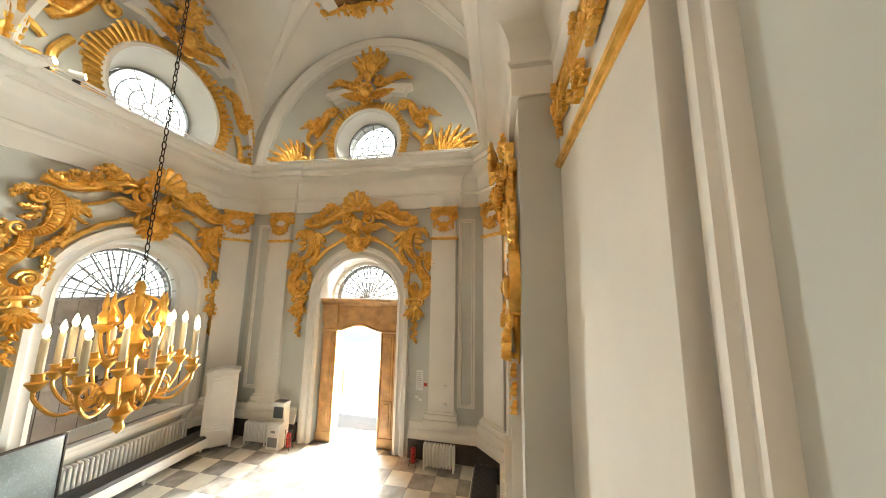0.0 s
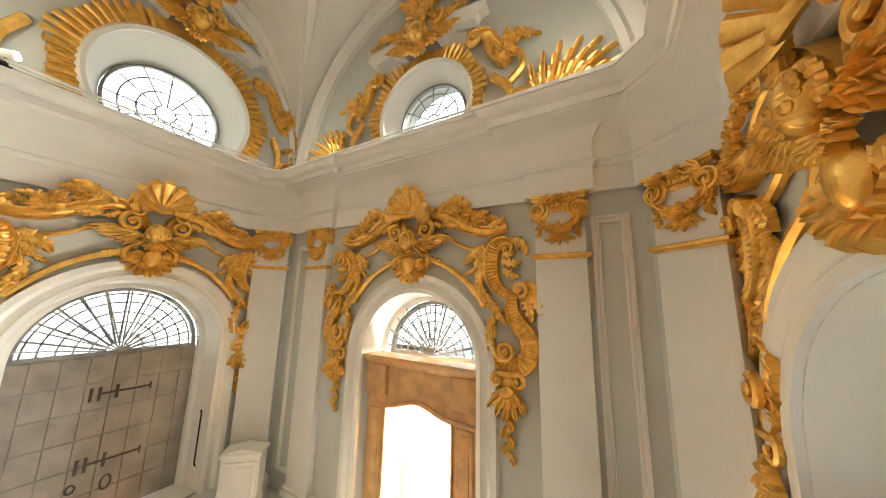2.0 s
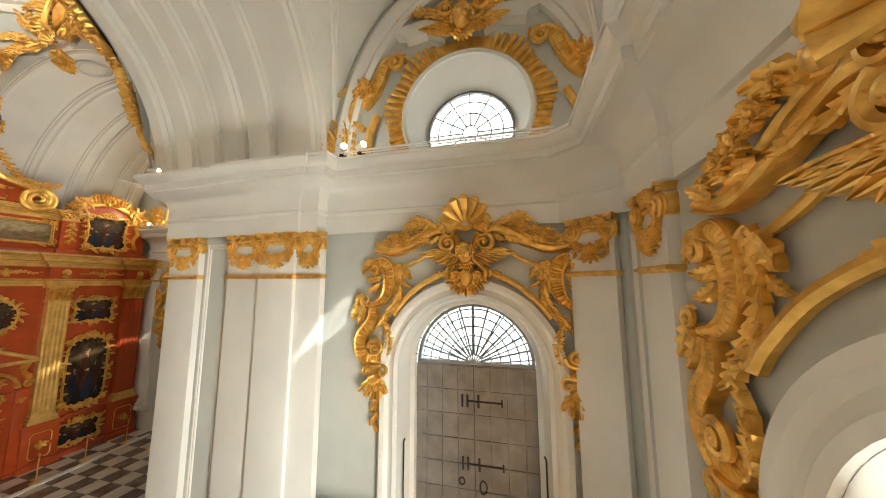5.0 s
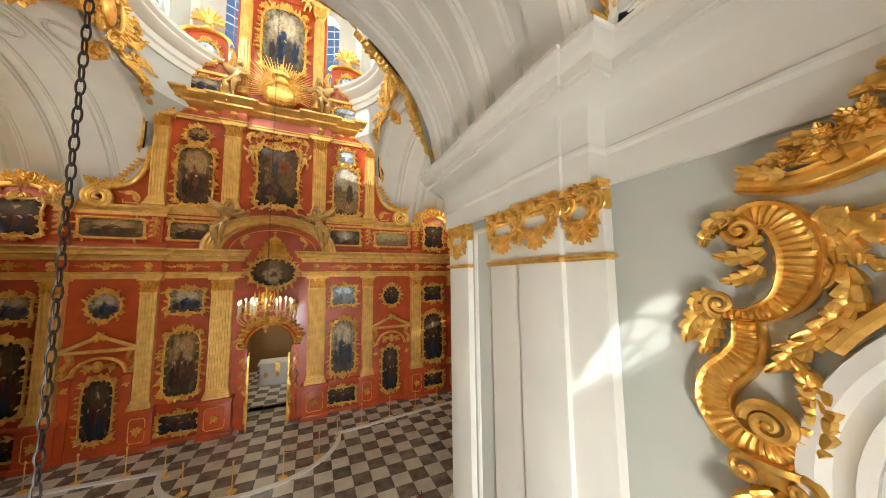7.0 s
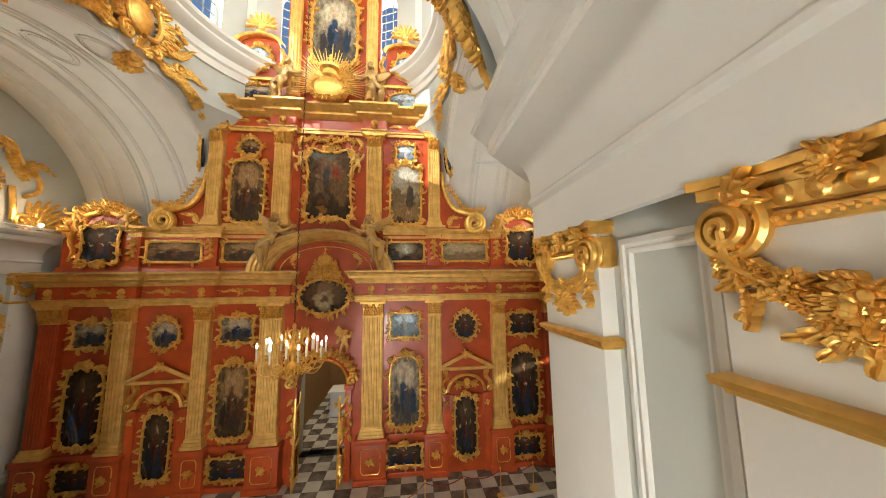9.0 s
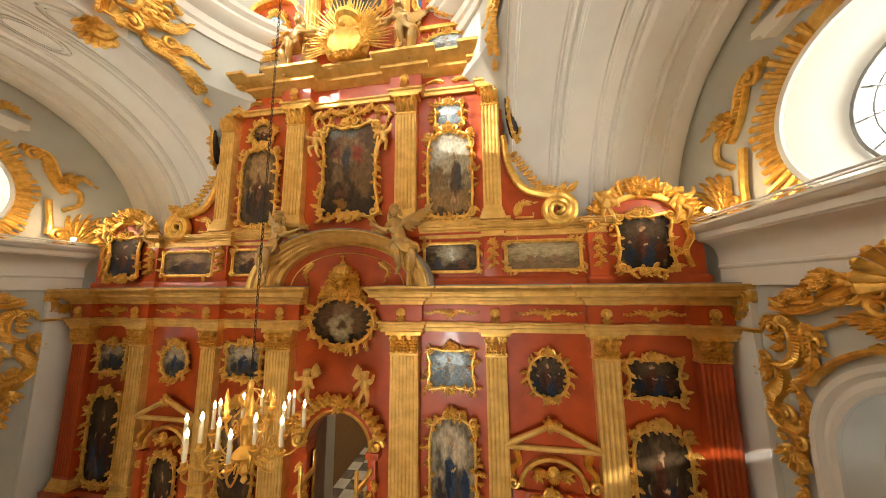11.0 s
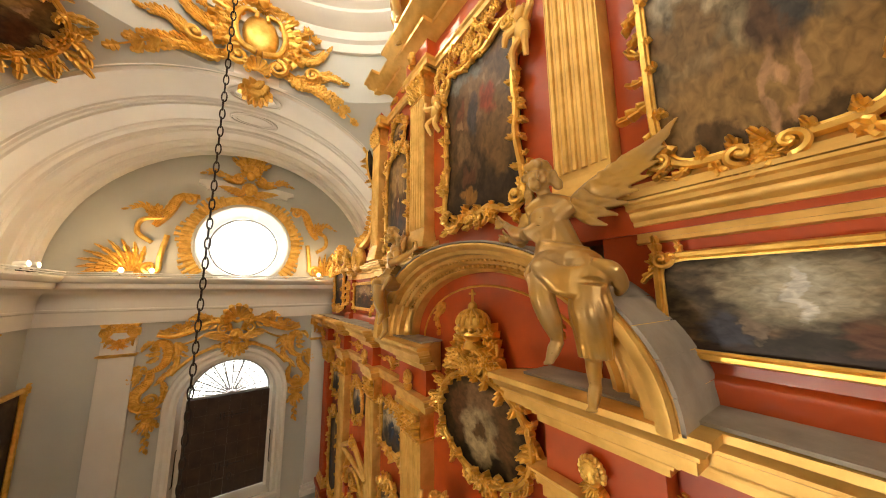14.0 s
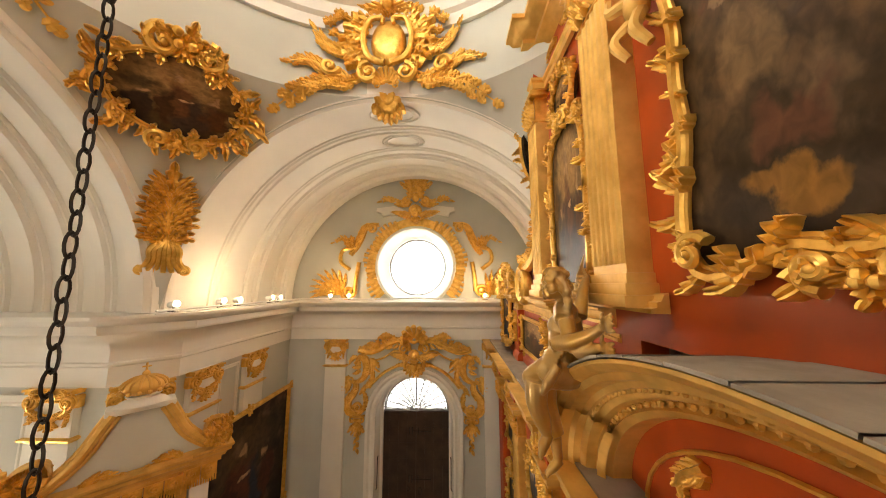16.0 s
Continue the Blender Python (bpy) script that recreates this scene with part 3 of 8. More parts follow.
# vaults
def barrel(name, m, length, r, ribs):
    """A barrel vault along local y, with rounded ribs: (place, width, depth)."""
    prof = [(r, 0.0)]
    for c, w, d in ribs:
        prof += [(r, c - w / 2 - 0.05), (r - d * 0.5, c - w / 2 - 0.03), (r - d * 0.5, c - w / 2), (r - d, c - w / 2 + 0.03), (r - d, c + w / 2 - 0.03), (r - d * 0.5, c + w / 2), (r - d * 0.5, c + w / 2 + 0.03), (r, c + w / 2 + 0.05)]
    prof += [(r, length), (r + 0.3, length), (r + 0.3, 0), (r, 0)]
    bm = archring(B(), 0, SPRING, prof, n=48)
    return tagged(part(name, bm, PLASTER, m=m), "white plaster barrel vault with rounded ribs", "vault", kind="structure")


barrel("ceiling_arm_north", at(CX + 3.48, CY, 0, -90), 3.95, 3.56, [(0.1, 0.14, 0.1), (1.06, 0.1, 0.05), (1.2, 0.1, 0.05), (1.95, 0.1, 0.05), (2.3, 0.16, 0.1), (2.95, 0.1, 0.05), (3.45, 0.3, 0.12)])
barrel("ceiling_arm_south", at(CX - 3.48, CY, 0, 90), 3.75, 3.56, [(0.1, 0.14, 0.1), (1.06, 0.1, 0.05), (1.2, 0.1, 0.05), (1.95, 0.1, 0.05), (2.3, 0.16, 0.1), (2.95, 0.1, 0.05), (3.45, 0.3, 0.12)])
barrel("ceiling_nave_arch", at(-2.83, -1.36, 0, 0), 3.7, 3.56, [(0.18, 0.3, 0.16), (0.8, 0.22, 0.1), (1.35, 0.22, 0.1), (1.9, 0.3, 0.14), (2.55, 0.26, 0.1), (3.3, 0.5, 0.16)])
bm = archring(B(), 0, SPRING, [(3.56, 0), (3.56, 1.0), (3.9, 1.0), (3.9, 0)], n=40)
tagged(part("ceiling_east_arch", bm, PLASTER, m=at(CX, CY - 3.5, 0, 180)), "white plaster arch behind the icon screen", "vault", kind="structure")

# groined vault of the nave bay
U0, U1, V0, V1 = -6.6, 0.6, 2.3, 6.75
rows = []
for i in range(61):
    row = []
    for j in range(61):
        s, t = -1 + 2 * i / 60, -1 + 2 * j / 60
        zz = max(3.5 * math.sqrt(max(0, 1 - s * s)), 3.5 * math.sqrt(max(0, 1 - t * t)))
        row.append(((U0 + U1) / 2 + s * (U1 - U0) / 2, (V0 + V1) / 2 + t * (V1 - V0) / 2, SPRING + zz * 0.98))
    rows.append(row)
bm = B()
grid(bm, rows)
tagged(part("ceiling_nave_bay", bm, PLASTER), "white plaster groined vault over the entrance bay", "vault", kind="structure")
for sx, sy in ((1, 1), (1, -1)):
    for off in (-0.12, 0.12):
        for half_ in (-1, 1):
            bm = B()
            pts = []
            for i in range(30):
                q = half_ * (0.985 - 0.66 * i / 29)
                u, v = (q + off * (1 - abs(q)) * 0.9, q) if off > 0 else (q, q - off * (1 - abs(q)) * 0.9)
                zz = 3.43 * math.sqrt(max(0, 1 - min(u * u, v * v, 1)))
                pts.append(((U0 + U1) / 2 + sx * u * (U1 - U0) / 2, (V0 + V1) / 2 + sy * v * (V1 - V0) / 2, SPRING + zz - 0.01))
            tube(bm, pts, 0.03, 6)
            tagged(part("trim_groin", bm, PLASTER), "white raised moulding along a vault groin", "moulding", kind="structure")
for key, w, wm in (("entrance", 2.75, ENT), ("nave_south", 1.9, LEFT), ("nave_north", 1.9, RIGHT)):
    bm = archring(B(), 0, SPRING, [(w, 0.02), (w, -0.10), (w + 0.08, -0.13), (w + 0.14, -0.08), (w + 0.22, -0.14), (w + 0.3, -0.14), (w + 0.34, 0.02)], n=40, fz=1.12 if w > 2 else 1.5)
    tagged(part("trim_lunette_" + key, bm, PLASTER, m=wm), "white moulded arch round a lunette", "moulding", kind="structure")

# pendentives, ring cornice, drum and dome
bm = B()
rows = []
RS = 3.5 * math.sqrt(2)
for k in range(97):
    a = 2 * pi * k / 96
    d = 3.5 / max(abs(cos(a)), abs(sin(a)))
    row = [(CX + (d + (3.5 - d) * j / 8) * cos(a), CY + (d + (3.5 - d) * j / 8) * sin(a), SPRING + math.sqrt(max(0, RS * RS - (d + (3.5 - d) * j / 8) ** 2))) for j in range(9)]
    row.append((CX + 3.5 * cos(a), CY + 3.5 * sin(a), 11.5))
    rows.append(row)
grid(bm, rows)
tagged(part("ceiling_pendentives", bm, WALL), "pale grey pendentives under the dome", "vault", kind="structure")
bm = B()
lathe(bm, [(3.6, 11.3), (3.44, 11.3), (3.44, 11.5), (3.38, 11.55), (3.38, 11.75), (3.2, 11.85), (3.12, 11.95), (3.12, 12.02), (3.02, 12.1), (3.0, 12.2), (3.6, 12.22), (3.6, 11.3)], (CX, CY, 0), 72, closed=False)
tagged(part("trim_dome_ring", bm, PLASTER), "white moulded ring cornice under the drum", "cornice", kind="structure")
NWIN = 8
for k in range(NWIN):
    a = 360 / NWIN * (k + 0.5)
    bm = B()
    w = 3.75 * math.tan(pi / NWIN)
    plate(bm, [(-w - 0.02, 12.1), (w + 0.02, 12.1), (w + 0.02, 17), (-w - 0.02, 17)], [archhole(0.62, 12.75, 15.2)], 0, 0.5)
    # wall faces the middle
    m = at(CX, CY) @ pose(0, 0, 0, 0, 0, a) @ at(0, 3.6, 0, 0)
    tagged(part("wall_drum", bm, WALL, m=m, smooth=False), "pale grey drum wall with a tall arched window", "wall", kind="structure")
    win = tagged(new("window_drum"), "tall arched window with thin white bars", "window", "drum windows", "structure")
    win.matrix_basis = m
    bm = B()
    for x in (-0.3, 0, 0.3):
        box(bm, x - 0.012, x + 0.012, 0.30, 0.33, 12.75, 15.7)
    for j in range(8):
        box(bm, -0.61, 0.61, 0.30, 0.33, 12.9 + j * 0.35, 12.925 + j * 0.35)
    part("glazing_bars", bm, FRAMEGREY, win, smooth=False)
    bm = B()
    box(bm, w - 0.2, w + 0.2, -0.1, 0.1, 12.2, 16.8)
    part("drum_pilaster", bm, PLASTER, win, smooth=False)
bm = B()
lathe(bm, [(3.75 * cos(t * pi / 16), 17 + 3.4 * sin(t * pi / 16)) for t in range(9)], (CX, CY, 0), 48, closed=False)
tagged(part("ceiling_dome", bm, PLASTER), "white plaster dome", "dome", kind="structure")
bm = B()
lathe(bm, [(3.9, 16.8), (3.4, 16.85), (3.35, 17.0), (3.9, 17.1)], (CX, CY, 0), 48, closed=False)
tagged(part("trim_drum_top", bm, PLASTER), "white cornice at the top of the drum", "cornice", kind="structure")

# floors
bm = B()
box(bm, -16, 12, -20, 25, -0.35, -0.13)
tagged(part("floor_slab", bm, DARKSTONE, smooth=False), "stone slab under the paving", "floor", kind="structure")
bm = B()
box(bm, -7.6, 1.6, 1.9, 8.2, -0.12, NF - 0.03)
box(bm, -6.35, 0.7, 1.7, 1.9, -0.12, 0.27)
box(bm, -6.35, 0.7, 1.5, 1.7, -0.12, 0.12)
tagged(part("floor_nave_base", bm, DARKSTONE, smooth=False), "raised stone floor of the entrance bay", "floor", kind="structure")


def tiles(name, x0, x1, y0, y1, size, z, diag, near, label, dark=DARKTILE):
    """A chequered floor: tiles near the given place are pieces of their own, the rest is joined."""
    root = tagged(new(name), label, "floor", kind="structure")
    protos, rest = [], [B(), B()]
    for mt in (LIGHTTILE, dark):
        bm = B()
        h = size / 2 - 0.003
        box(bm, -h, h, -h, h, -0.05, 0, 0.004)
        ob = part("tile", bm, mt, root, smooth=False)
        protos.append(ob)
    used = [0, 0]
    cand = []
    n = int(max(x1 - x0, y1 - y0) / size) + 3
    ca, sa = (cos(pi / 4), sin(pi / 4)) if diag else (1, 0)
    mx, my = (x0 + x1) / 2, (y0 + y1) / 2
    for i in range(-n, n + 1):
        for j in range(-n, n + 1):
            x, y = mx + (i * ca - j * sa) * size, my + (i * sa + j * ca) * size
            if x0 < x < x1 and y0 < y < y1:
                cand.append((math.hypot(x - near[0], y - near[1]), x, y, (i + j) % 2))
    cand.sort()
    for k, (d, x, y, c) in enumerate(cand):
        m = at(x, y, z, 45 if diag else 0)
        if k < 290:
            ob = protos[c] if not used[c] else protos[c].copy()
            if used[c]:
                scene.collection.objects.link(ob)
            used[c] = 1
            ob.matrix_basis = m
        else:
            h = size / 2 - 0.003
            q = []
            for sx, sy in ((-h, -h), (h, -h), (h, h), (-h, h)):
                q.append((x + sx * ca - sy * sa, y + sx * sa + sy * ca))
            top = [rest[c].verts.new((px, py, z)) for px, py in q]
            bot = [rest[c].verts.new((px, py, z - 0.05)) for px, py in q]
            rest[c].faces.new(top)
            for e in range(4):
                rest[c].faces.new((top[e], bot[e], bot[(e + 1) % 4], top[(e + 1) % 4]))
    for c in (0, 1):
        if rest[c].verts:
            ob = part("far_tiles", rest[c], (LIGHTTILE, dark)[c], root, smooth=False)
            ob["kind"] = "stuff"
        else:
            rest[c].free()
    return root


# ---- carved ornament ----
def volute(bm, c, r, a0, turns, w, y=-0.07):
    """A scroll end: a bar wound into a spiral with a boss in its eye."""
    tube(bm, spiral(c, r, r * 0.14, a0, turns, int(16 * abs(turns)) + 8, y, 0.05), lambda t: w * (1 - 0.55 * t), 7, 1.2)
    ball(bm, (c[0], y - 0.04, c[1]), w * 0.8, 8, 5)


def shell(bm, x, z, r, y=-0.05):
    """A scallop palmette: lobes that fan out, swell to their ends and curl forward, over a hollow lip."""
    n = 9
    for k in range(n):
        a = pi * (-0.06 + 1.12 * k / (n - 1))
        rr = r * (0.84 + 0.2 * max(sin(a), 0))
        tube(bm, [(x + cos(a) * rr * t, y - 0.14 * r / 0.36 * (0.25 + t * t) - 0.02, z + sin(a) * rr * t) for t in (0.15, 0.35, 0.55, 0.75, 0.9, 1.0)],
             lambda t, q=r: q * (0.035 + 0.185 * t ** 0.8), 8, 0.5)
        ball(bm, (x + cos(a) * rr, y - 0.17 * r / 0.36, z + sin(a) * rr), (r * 0.18, r * 0.1, r * 0.17), 8, 5)
    tube(bm, curve([(x - r * 0.42, y - 0.06, z + 0.02 * r), (x, y - 0.13, z - r * 0.14), (x + r * 0.42, y - 0.06, z + 0.02 * r)], 10), lambda t: r * (0.05 + 0.07 * sin(pi * t)), 7)
    for s in (-1, 1):
        volute(bm, (x + s * r * 0.62, z - r * 0.22), r * 0.24, pi / 2, -s * 1.3, r * 0.085, y - 0.05)


def head(bm, x, z, r, y=-0.1, wings=0.0):
    """A plain carved head form with curled hair, a leafy collar, and feathered wings spread level to its sides."""
    ball(bm, (x, y - r * 0.6, z), (r * 0.78, r * 0.8, r), 14, 10)
    ball(bm, (x, y - r * 1.38, z - r * 0.12), (r * 0.13, r * 0.16, r * 0.22), 6, 5)
    ball(bm, (x, y - r * 1.22, z - r * 0.52), (r * 0.26, r * 0.14, r * 0.09), 6, 5)
    for q in (-1, 1):
        ball(bm, (x + q * r * 0.36, y - r * 1.12, z - r * 0.22), (r * 0.28, r * 0.22, r * 0.26), 7, 5)
        ball(bm, (x + q * r * 0.34, y - r * 1.2, z + r * 0.2), (r * 0.24, r * 0.12, r * 0.07), 6, 4)
    for k in range(11):
        a = pi * (-0.12 + 1.24 * k / 10)
        ball(bm, (x + cos(a) * r * 0.9, y - r * 0.6, z + r * 0.12 + sin(a) * r * 0.92), r * 0.27, 7, 5)
        ball(bm, (x + cos(a) * r * 0.6, y - r * 0.95, z + r * 0.3 + sin(a) * r * 0.62), r * 0.2, 6, 4)
    if wings:
        for s in (-1, 1):
            for row, (n, ln, wd) in enumerate(((7, 0.62, 0.075), (6, 0.40, 0.06), (5, 0.22, 0.05))):
                for k in range(n):
                    t = k / (n - 1)
                    a = 0.12 - 0.75 * t ** 1.3 + 0.05 * row
                    fx = r * 0.6 + wings * (0.42 - 0.1 * row) * (1 - t)
                    leaf(bm, x + s * fx, z - r * 0.3 + r * 0.35 * (1 - t), a if s > 0 else pi - a, wings * ln * (0.95 - 0.35 * t), wings * wd, y + 0.03 - 0.024 * row - 0.004 * k, 0.05, -s * 0.25, lobes=0, n=8)
            tube(bm, curve([(x + s * r * 0.5, y - 0.02, z - r * 0.4), (x + s * wings * 0.45, y - 0.05, z + r * 0.05), (x + s * wings * 0.9, y - 0.02, z + r * 0.15)], 10), lambda t: 0.05 * wings * (1.1 - 0.7 * t), 6)
    for k in range(7):
        leaf(bm, x, z - r * 0.85, -pi * (0.12 + 0.76 * k / 6), r * 1.15, r * 0.3, y - 0.02, 0.05, n=5)


def cluster(bm, x, z, r, n=7, y=-0.05):
    """A knot of flowers and leaves."""
    for k in range(n):
        a = 2 * pi * k / n + rnd.uniform(-0.3, 0.3)
        leaf(bm, x, z, a, r * rnd.uniform(0.8, 1.2), r * 0.3, y, r * 0.3, rnd.uniform(-0.6, 0.6), n=8)
    for k in range(3):
        ball(bm, (x + rnd.uniform(-0.35, 0.35) * r, y - r * 0.35, z + rnd.uniform(-0.35, 0.35) * r), r * 0.2, 7, 5)


def ribbon(bm, pts, wide, y=-0.02, deep=0.1, n=100, nrib=30, rib=0.009):
    """A flat carved strap along pts: raised rims, and a hollow between them ribbed across like a shell."""
    c = curve([(p[0], 0, p[1]) for p in pts], n * 2)
    rows = []
    for i, p in enumerate(c):
        t = i / (n * 2)
        d = c[min(i + 1, n * 2)] - c[max(i - 1, 0)]
        d.normalize()
        w = wide(t)
        q = rib * cos(2 * pi * nrib * t)
        e = 1 + 0.07 * cos(2 * pi * nrib / 3 * t)
        rows.append([(p.x - d.z * w * u, y - deep * h - (q if abs(u) < 0.7 else 0), p.z + d.x * w * u) for u, h in
                     ((-1 * e, -0.2), (-e, 0.55), (-0.86, 0.8), (-0.74, 0.72), (-0.62, 0.5), (-0.25, 0.72), (0.25, 0.78), (0.62, 0.55), (0.74, 0.8), (0.88, 0.95), (1, 0.6), (1, -0.2))])
    vs = grid(bm, rows)
    cap(bm, vs[0])
    cap(bm, vs[-1])


def ridged(bm, pts, rad, n=112, y=-0.08, flat=1.0, rib=0.13, nrib=28):
    """A carved C or S strap, ribbed across, with small leaves on its back."""
    ribbon(bm, pts, lambda t: 0.95 * rad(t), y * 0.35, -y * 0.9)
    c = curve([(p[0], y, p[1]) for p in pts], n)
    for k in range(12, n - 12, n // 7):
        d = c[k + 1] - c[k]
        q = 1 if (k // (n // 7)) % 2 else -1
        leaf(bm, c[k].x, c[k].z, math.atan2(d.z, d.x) + q * 0.6, 2.2 * rad(k / n), 0.5 * rad(k / n), y * 0.4, 0.035, -q * 0.9, n=10)


def palm(bm, x, z, s, size, y=-0.05):
    """A fan of long feathered leaves that springs from one foot and curls outward."""
    for k in range(9):
        a = pi / 2 - s * (-0.35 + 0.2 * k)
        ln = size * (0.75 + 0.25 * sin(pi * k / 8))
        leaf(bm, x + s * 0.03 * k, z, a, ln, size * 0.085, y - 0.01 * (k % 3), 0.07, -s * 0.9 * (0.3 + k / 10), lobes=5, n=12)
    for k in range(5):
        leaf(bm, x, z, pi / 2 + s * (0.5 + 0.35 * k), size * 0.4, size * 0.09, y, 0.06, s * 0.8, n=7)


def door_ornament(m, half=1.0, group="gilded door surrounds"):
    """The gilded carving over an arched opening: shell, winged head, broken pediment, side scrolls, brackets and drops."""
    th = thing("door_ornament", m, "gilded rococo carving of shell, scrolls and leaves over an arch", "wall carving", group)
    bm = B()
    shell(bm, 0, 5.62, 0.36, -0.12)
    part("shell", bm, GOLD, th, "gilded scallop shell")
    bm = B()
    head(bm, 0, 5.22, 0.13, -0.14, 0.62)
    part("winged_head", bm, GOLD, th)
    bm = B()
    for s in (-1, 1):
        volute(bm, (s * 0.17, 4.93), 0.13, pi / 2, -s * 1.2, 0.05)
    for k in range(7):
        leaf(bm, 0, 4.95, -pi * (0.14 + 0.72 * k / 6), 0.34, 0.09, -0.05, 0.1, n=7)
    ball(bm, (0, -0.14, 4.9), (0.09, 0.07, 0.14), 10, 8)
    part("mask_leaves", bm, GOLD, th)
    for s in (-1, 1):
        f = lambda pts: [(s * px * half, pz) for px, pz in pts]
        v3 = lambda pts: [(s * px * half, 0, pz) for px, pz in pts]

        def acanthus(px, pz, a, ln, bend, y=-0.05, w=0.26):
            leaf(bm, s * px * half, pz, a if s > 0 else pi - a, ln, ln * w, y, ln * 0.13, s * bend, lobes=4, n=20)
        bm = B()
        ribbon(bm, f([(0.12, 5.32), (0.2, 5.5), (0.42, 5.6), (0.66, 5.5), (0.9, 5.36), (1.15, 5.28), (1.42, 5.33)]), lambda t: 0.055 + 0.035 * sin(pi * t), -0.04, 0.1, 40, 6, 0.006)
        volute(bm, (s * 0.26 * half, 5.38), 0.13, pi / 2, -s * 1.5, 0.04, -0.12)
        for px, pz, a, ln, bend in ((0.45, 5.6, 0.9, 0.3, -1.2), (0.6, 5.6, 1.3, 0.34, -1.6), (0.72, 5.62, 0.9, 0.26, -1.6), (0.98, 5.45, 0.7, 0.26, -1.0), (1.12, 5.38, 0.8, 0.22, -1.2), (0.3, 5.55, 1.4, 0.22, 0.8),
                                    (0.85, 5.42, 0.1, 0.3, -0.5), (1.2, 5.33, 0.3, 0.24, 0.4), (0.55, 5.46, -0.6, 0.24, 0.7), (0.4, 5.5, -1.0, 0.2, 0.9)):
            acanthus(px, pz, a, ln, bend, -0.11)
        part("pediment_scroll", bm, GOLD, th)
        for px, pz, r0 in ((0.76, 5.60, 0.1), (0.92, 5.53, 0.11), (1.05, 5.47, 0.085), (0.66, 5.68, 0.07), (1.18, 5.42, 0.06)):
            bm = B()
            cluster(bm, s * px * half, pz, r0, 9, -0.15)
            part("rose", bm, GOLD, th)
        bm = B()
        tube(bm, curve([(px, -0.04, pz) for px, pz in f([(0.3, 5.28), (0.52, 5.3), (0.72, 5.16), (0.95, 5.06), (1.12, 5.06)])], 22), lambda t: 0.028, 7, 1.3)
        tube(bm, curve([(px, -0.05, pz) for px, pz in f([(0.1, 4.86), (0.35, 4.93), (0.72, 4.76), (1.0, 4.5), (1.12, 4.34)])], 24), lambda t: 0.035 + 0.012 * t, 7, 1.2)
        for px, pz, a, ln, bend in ((0.14, 4.9, 0.4, 0.3, -0.6), (0.3, 4.95, -0.1, 0.24, -0.4), (1.1, 5.08, 3.6, 0.34, 0.6), (1.1, 5.02, 4.0, 0.26, 0.7)):
            acanthus(px, pz, a, ln, bend, -0.05)
        part("vine", bm, GOLD, th)
        bm = B()
        for px, pz, a, ln, bend in ((1.08, 5.12, -1.3, 0.34, -0.6), (1.1, 4.95, -1.9, 0.3, 0.9), (1.04, 4.78, -1.7, 0.36, 1.0), (1.02, 4.66, -1.3, 0.4, 0.9), (1.1, 4.45, -0.9, 0.3, 0.8), (1.2, 4.42, -1.2, 0.34, 0.5), (1.0, 4.85, -2.2, 0.2, -0.8)):
            acanthus(px, pz, a, ln, bend, -0.04, 0.2)
        part("leaf_spray", bm, GOLD, th)
        bm = B()
        ribbon(bm, f([(1.44, 5.0), (1.38, 5.12), (1.26, 5.08), (1.20, 4.92), (1.21, 4.74), (1.28, 4.58), (1.42, 4.49), (1.56, 4.48)]), lambda t: 0.045 + 0.06 * sin(pi * min(1, 0.1 + t)), -0.02, 0.085)
        volute(bm, (s * 1.42 * half, 5.03), 0.085, pi, -s * 1.4, 0.028, -0.1)
        volute(bm, (s * 1.56 * half, 4.55), 0.09, -pi / 2, s * 1.4, 0.03, -0.1)
        for px, pz, a, ln, bend in ((1.44, 5.12, 0.5, 0.26, -2.2), (1.5, 5.1, 0.0, 0.24, -1.8), (1.34, 4.9, -0.5, 0.26, 0.9), (1.36, 4.8, -0.9, 0.24, 1.0), (1.34, 4.98, -0.3, 0.2, 1.0), (1.62, 4.6, 0.3, 0.22, -2.6), (1.62, 4.52, -0.5, 0.34, -1.1), (1.6, 4.46, -1.1, 0.3, -0.3)):
            acanthus(px, pz, a, ln, bend, -0.05)
        part("side_scroll", bm, GOLD, th)
        bm = B()
        ribbon(bm, f([(1.46, 4.46), (1.46, 4.3), (1.52, 4.17), (1.63, 4.03), (1.66, 3.86), (1.58, 3.71), (1.43, 3.66), (1.32, 3.72), (1.27, 3.84)]), lambda t: 0.07 + 0.045 * sin(pi * t) - 0.05 * max(0, t - 0.75) * 4 * 0.6, -0.02, 0.085)
        volute(bm, (s * 1.38 * half, 3.85), 0.12, -pi, s * 1.7, 0.04, -0.1)
        for px, pz, a, ln, bend in ((1.26, 3.72, 2.0, 0.36, -0.5), (1.22, 3.85, 1.9, 0.36, -0.6), (1.24, 3.98, 1.9, 0.3, -0.9)):
            acanthus(px, pz, a, ln, bend, -0.05, 0.2)
        part("lower_scroll", bm, GOLD, th)
        bm = B()
        x = s * 1.4 * half
        lathe(bm, [(0.2, 3.62), (0.2, 3.58), (0.13, 3.55), (0.11, 3.46), (0.08, 3.3), (0.05, 3.18), (0.02, 3.1)], (x, -0.01, 0), 14, 1, 0.6)
        for q in (-1, 1):
            volute(bm, (x + q * 0.12, 3.52), 0.08, pi / 2, -q * 1.2, 0.03, -0.08)
        for k in range(5):
            leaf(bm, x, 3.45, -pi * (0.25 + 0.5 * k / 4), 0.32, 0.07, -0.08, 0.08, n=6)
        part("bracket", bm, GOLD, th)
        bm = B()
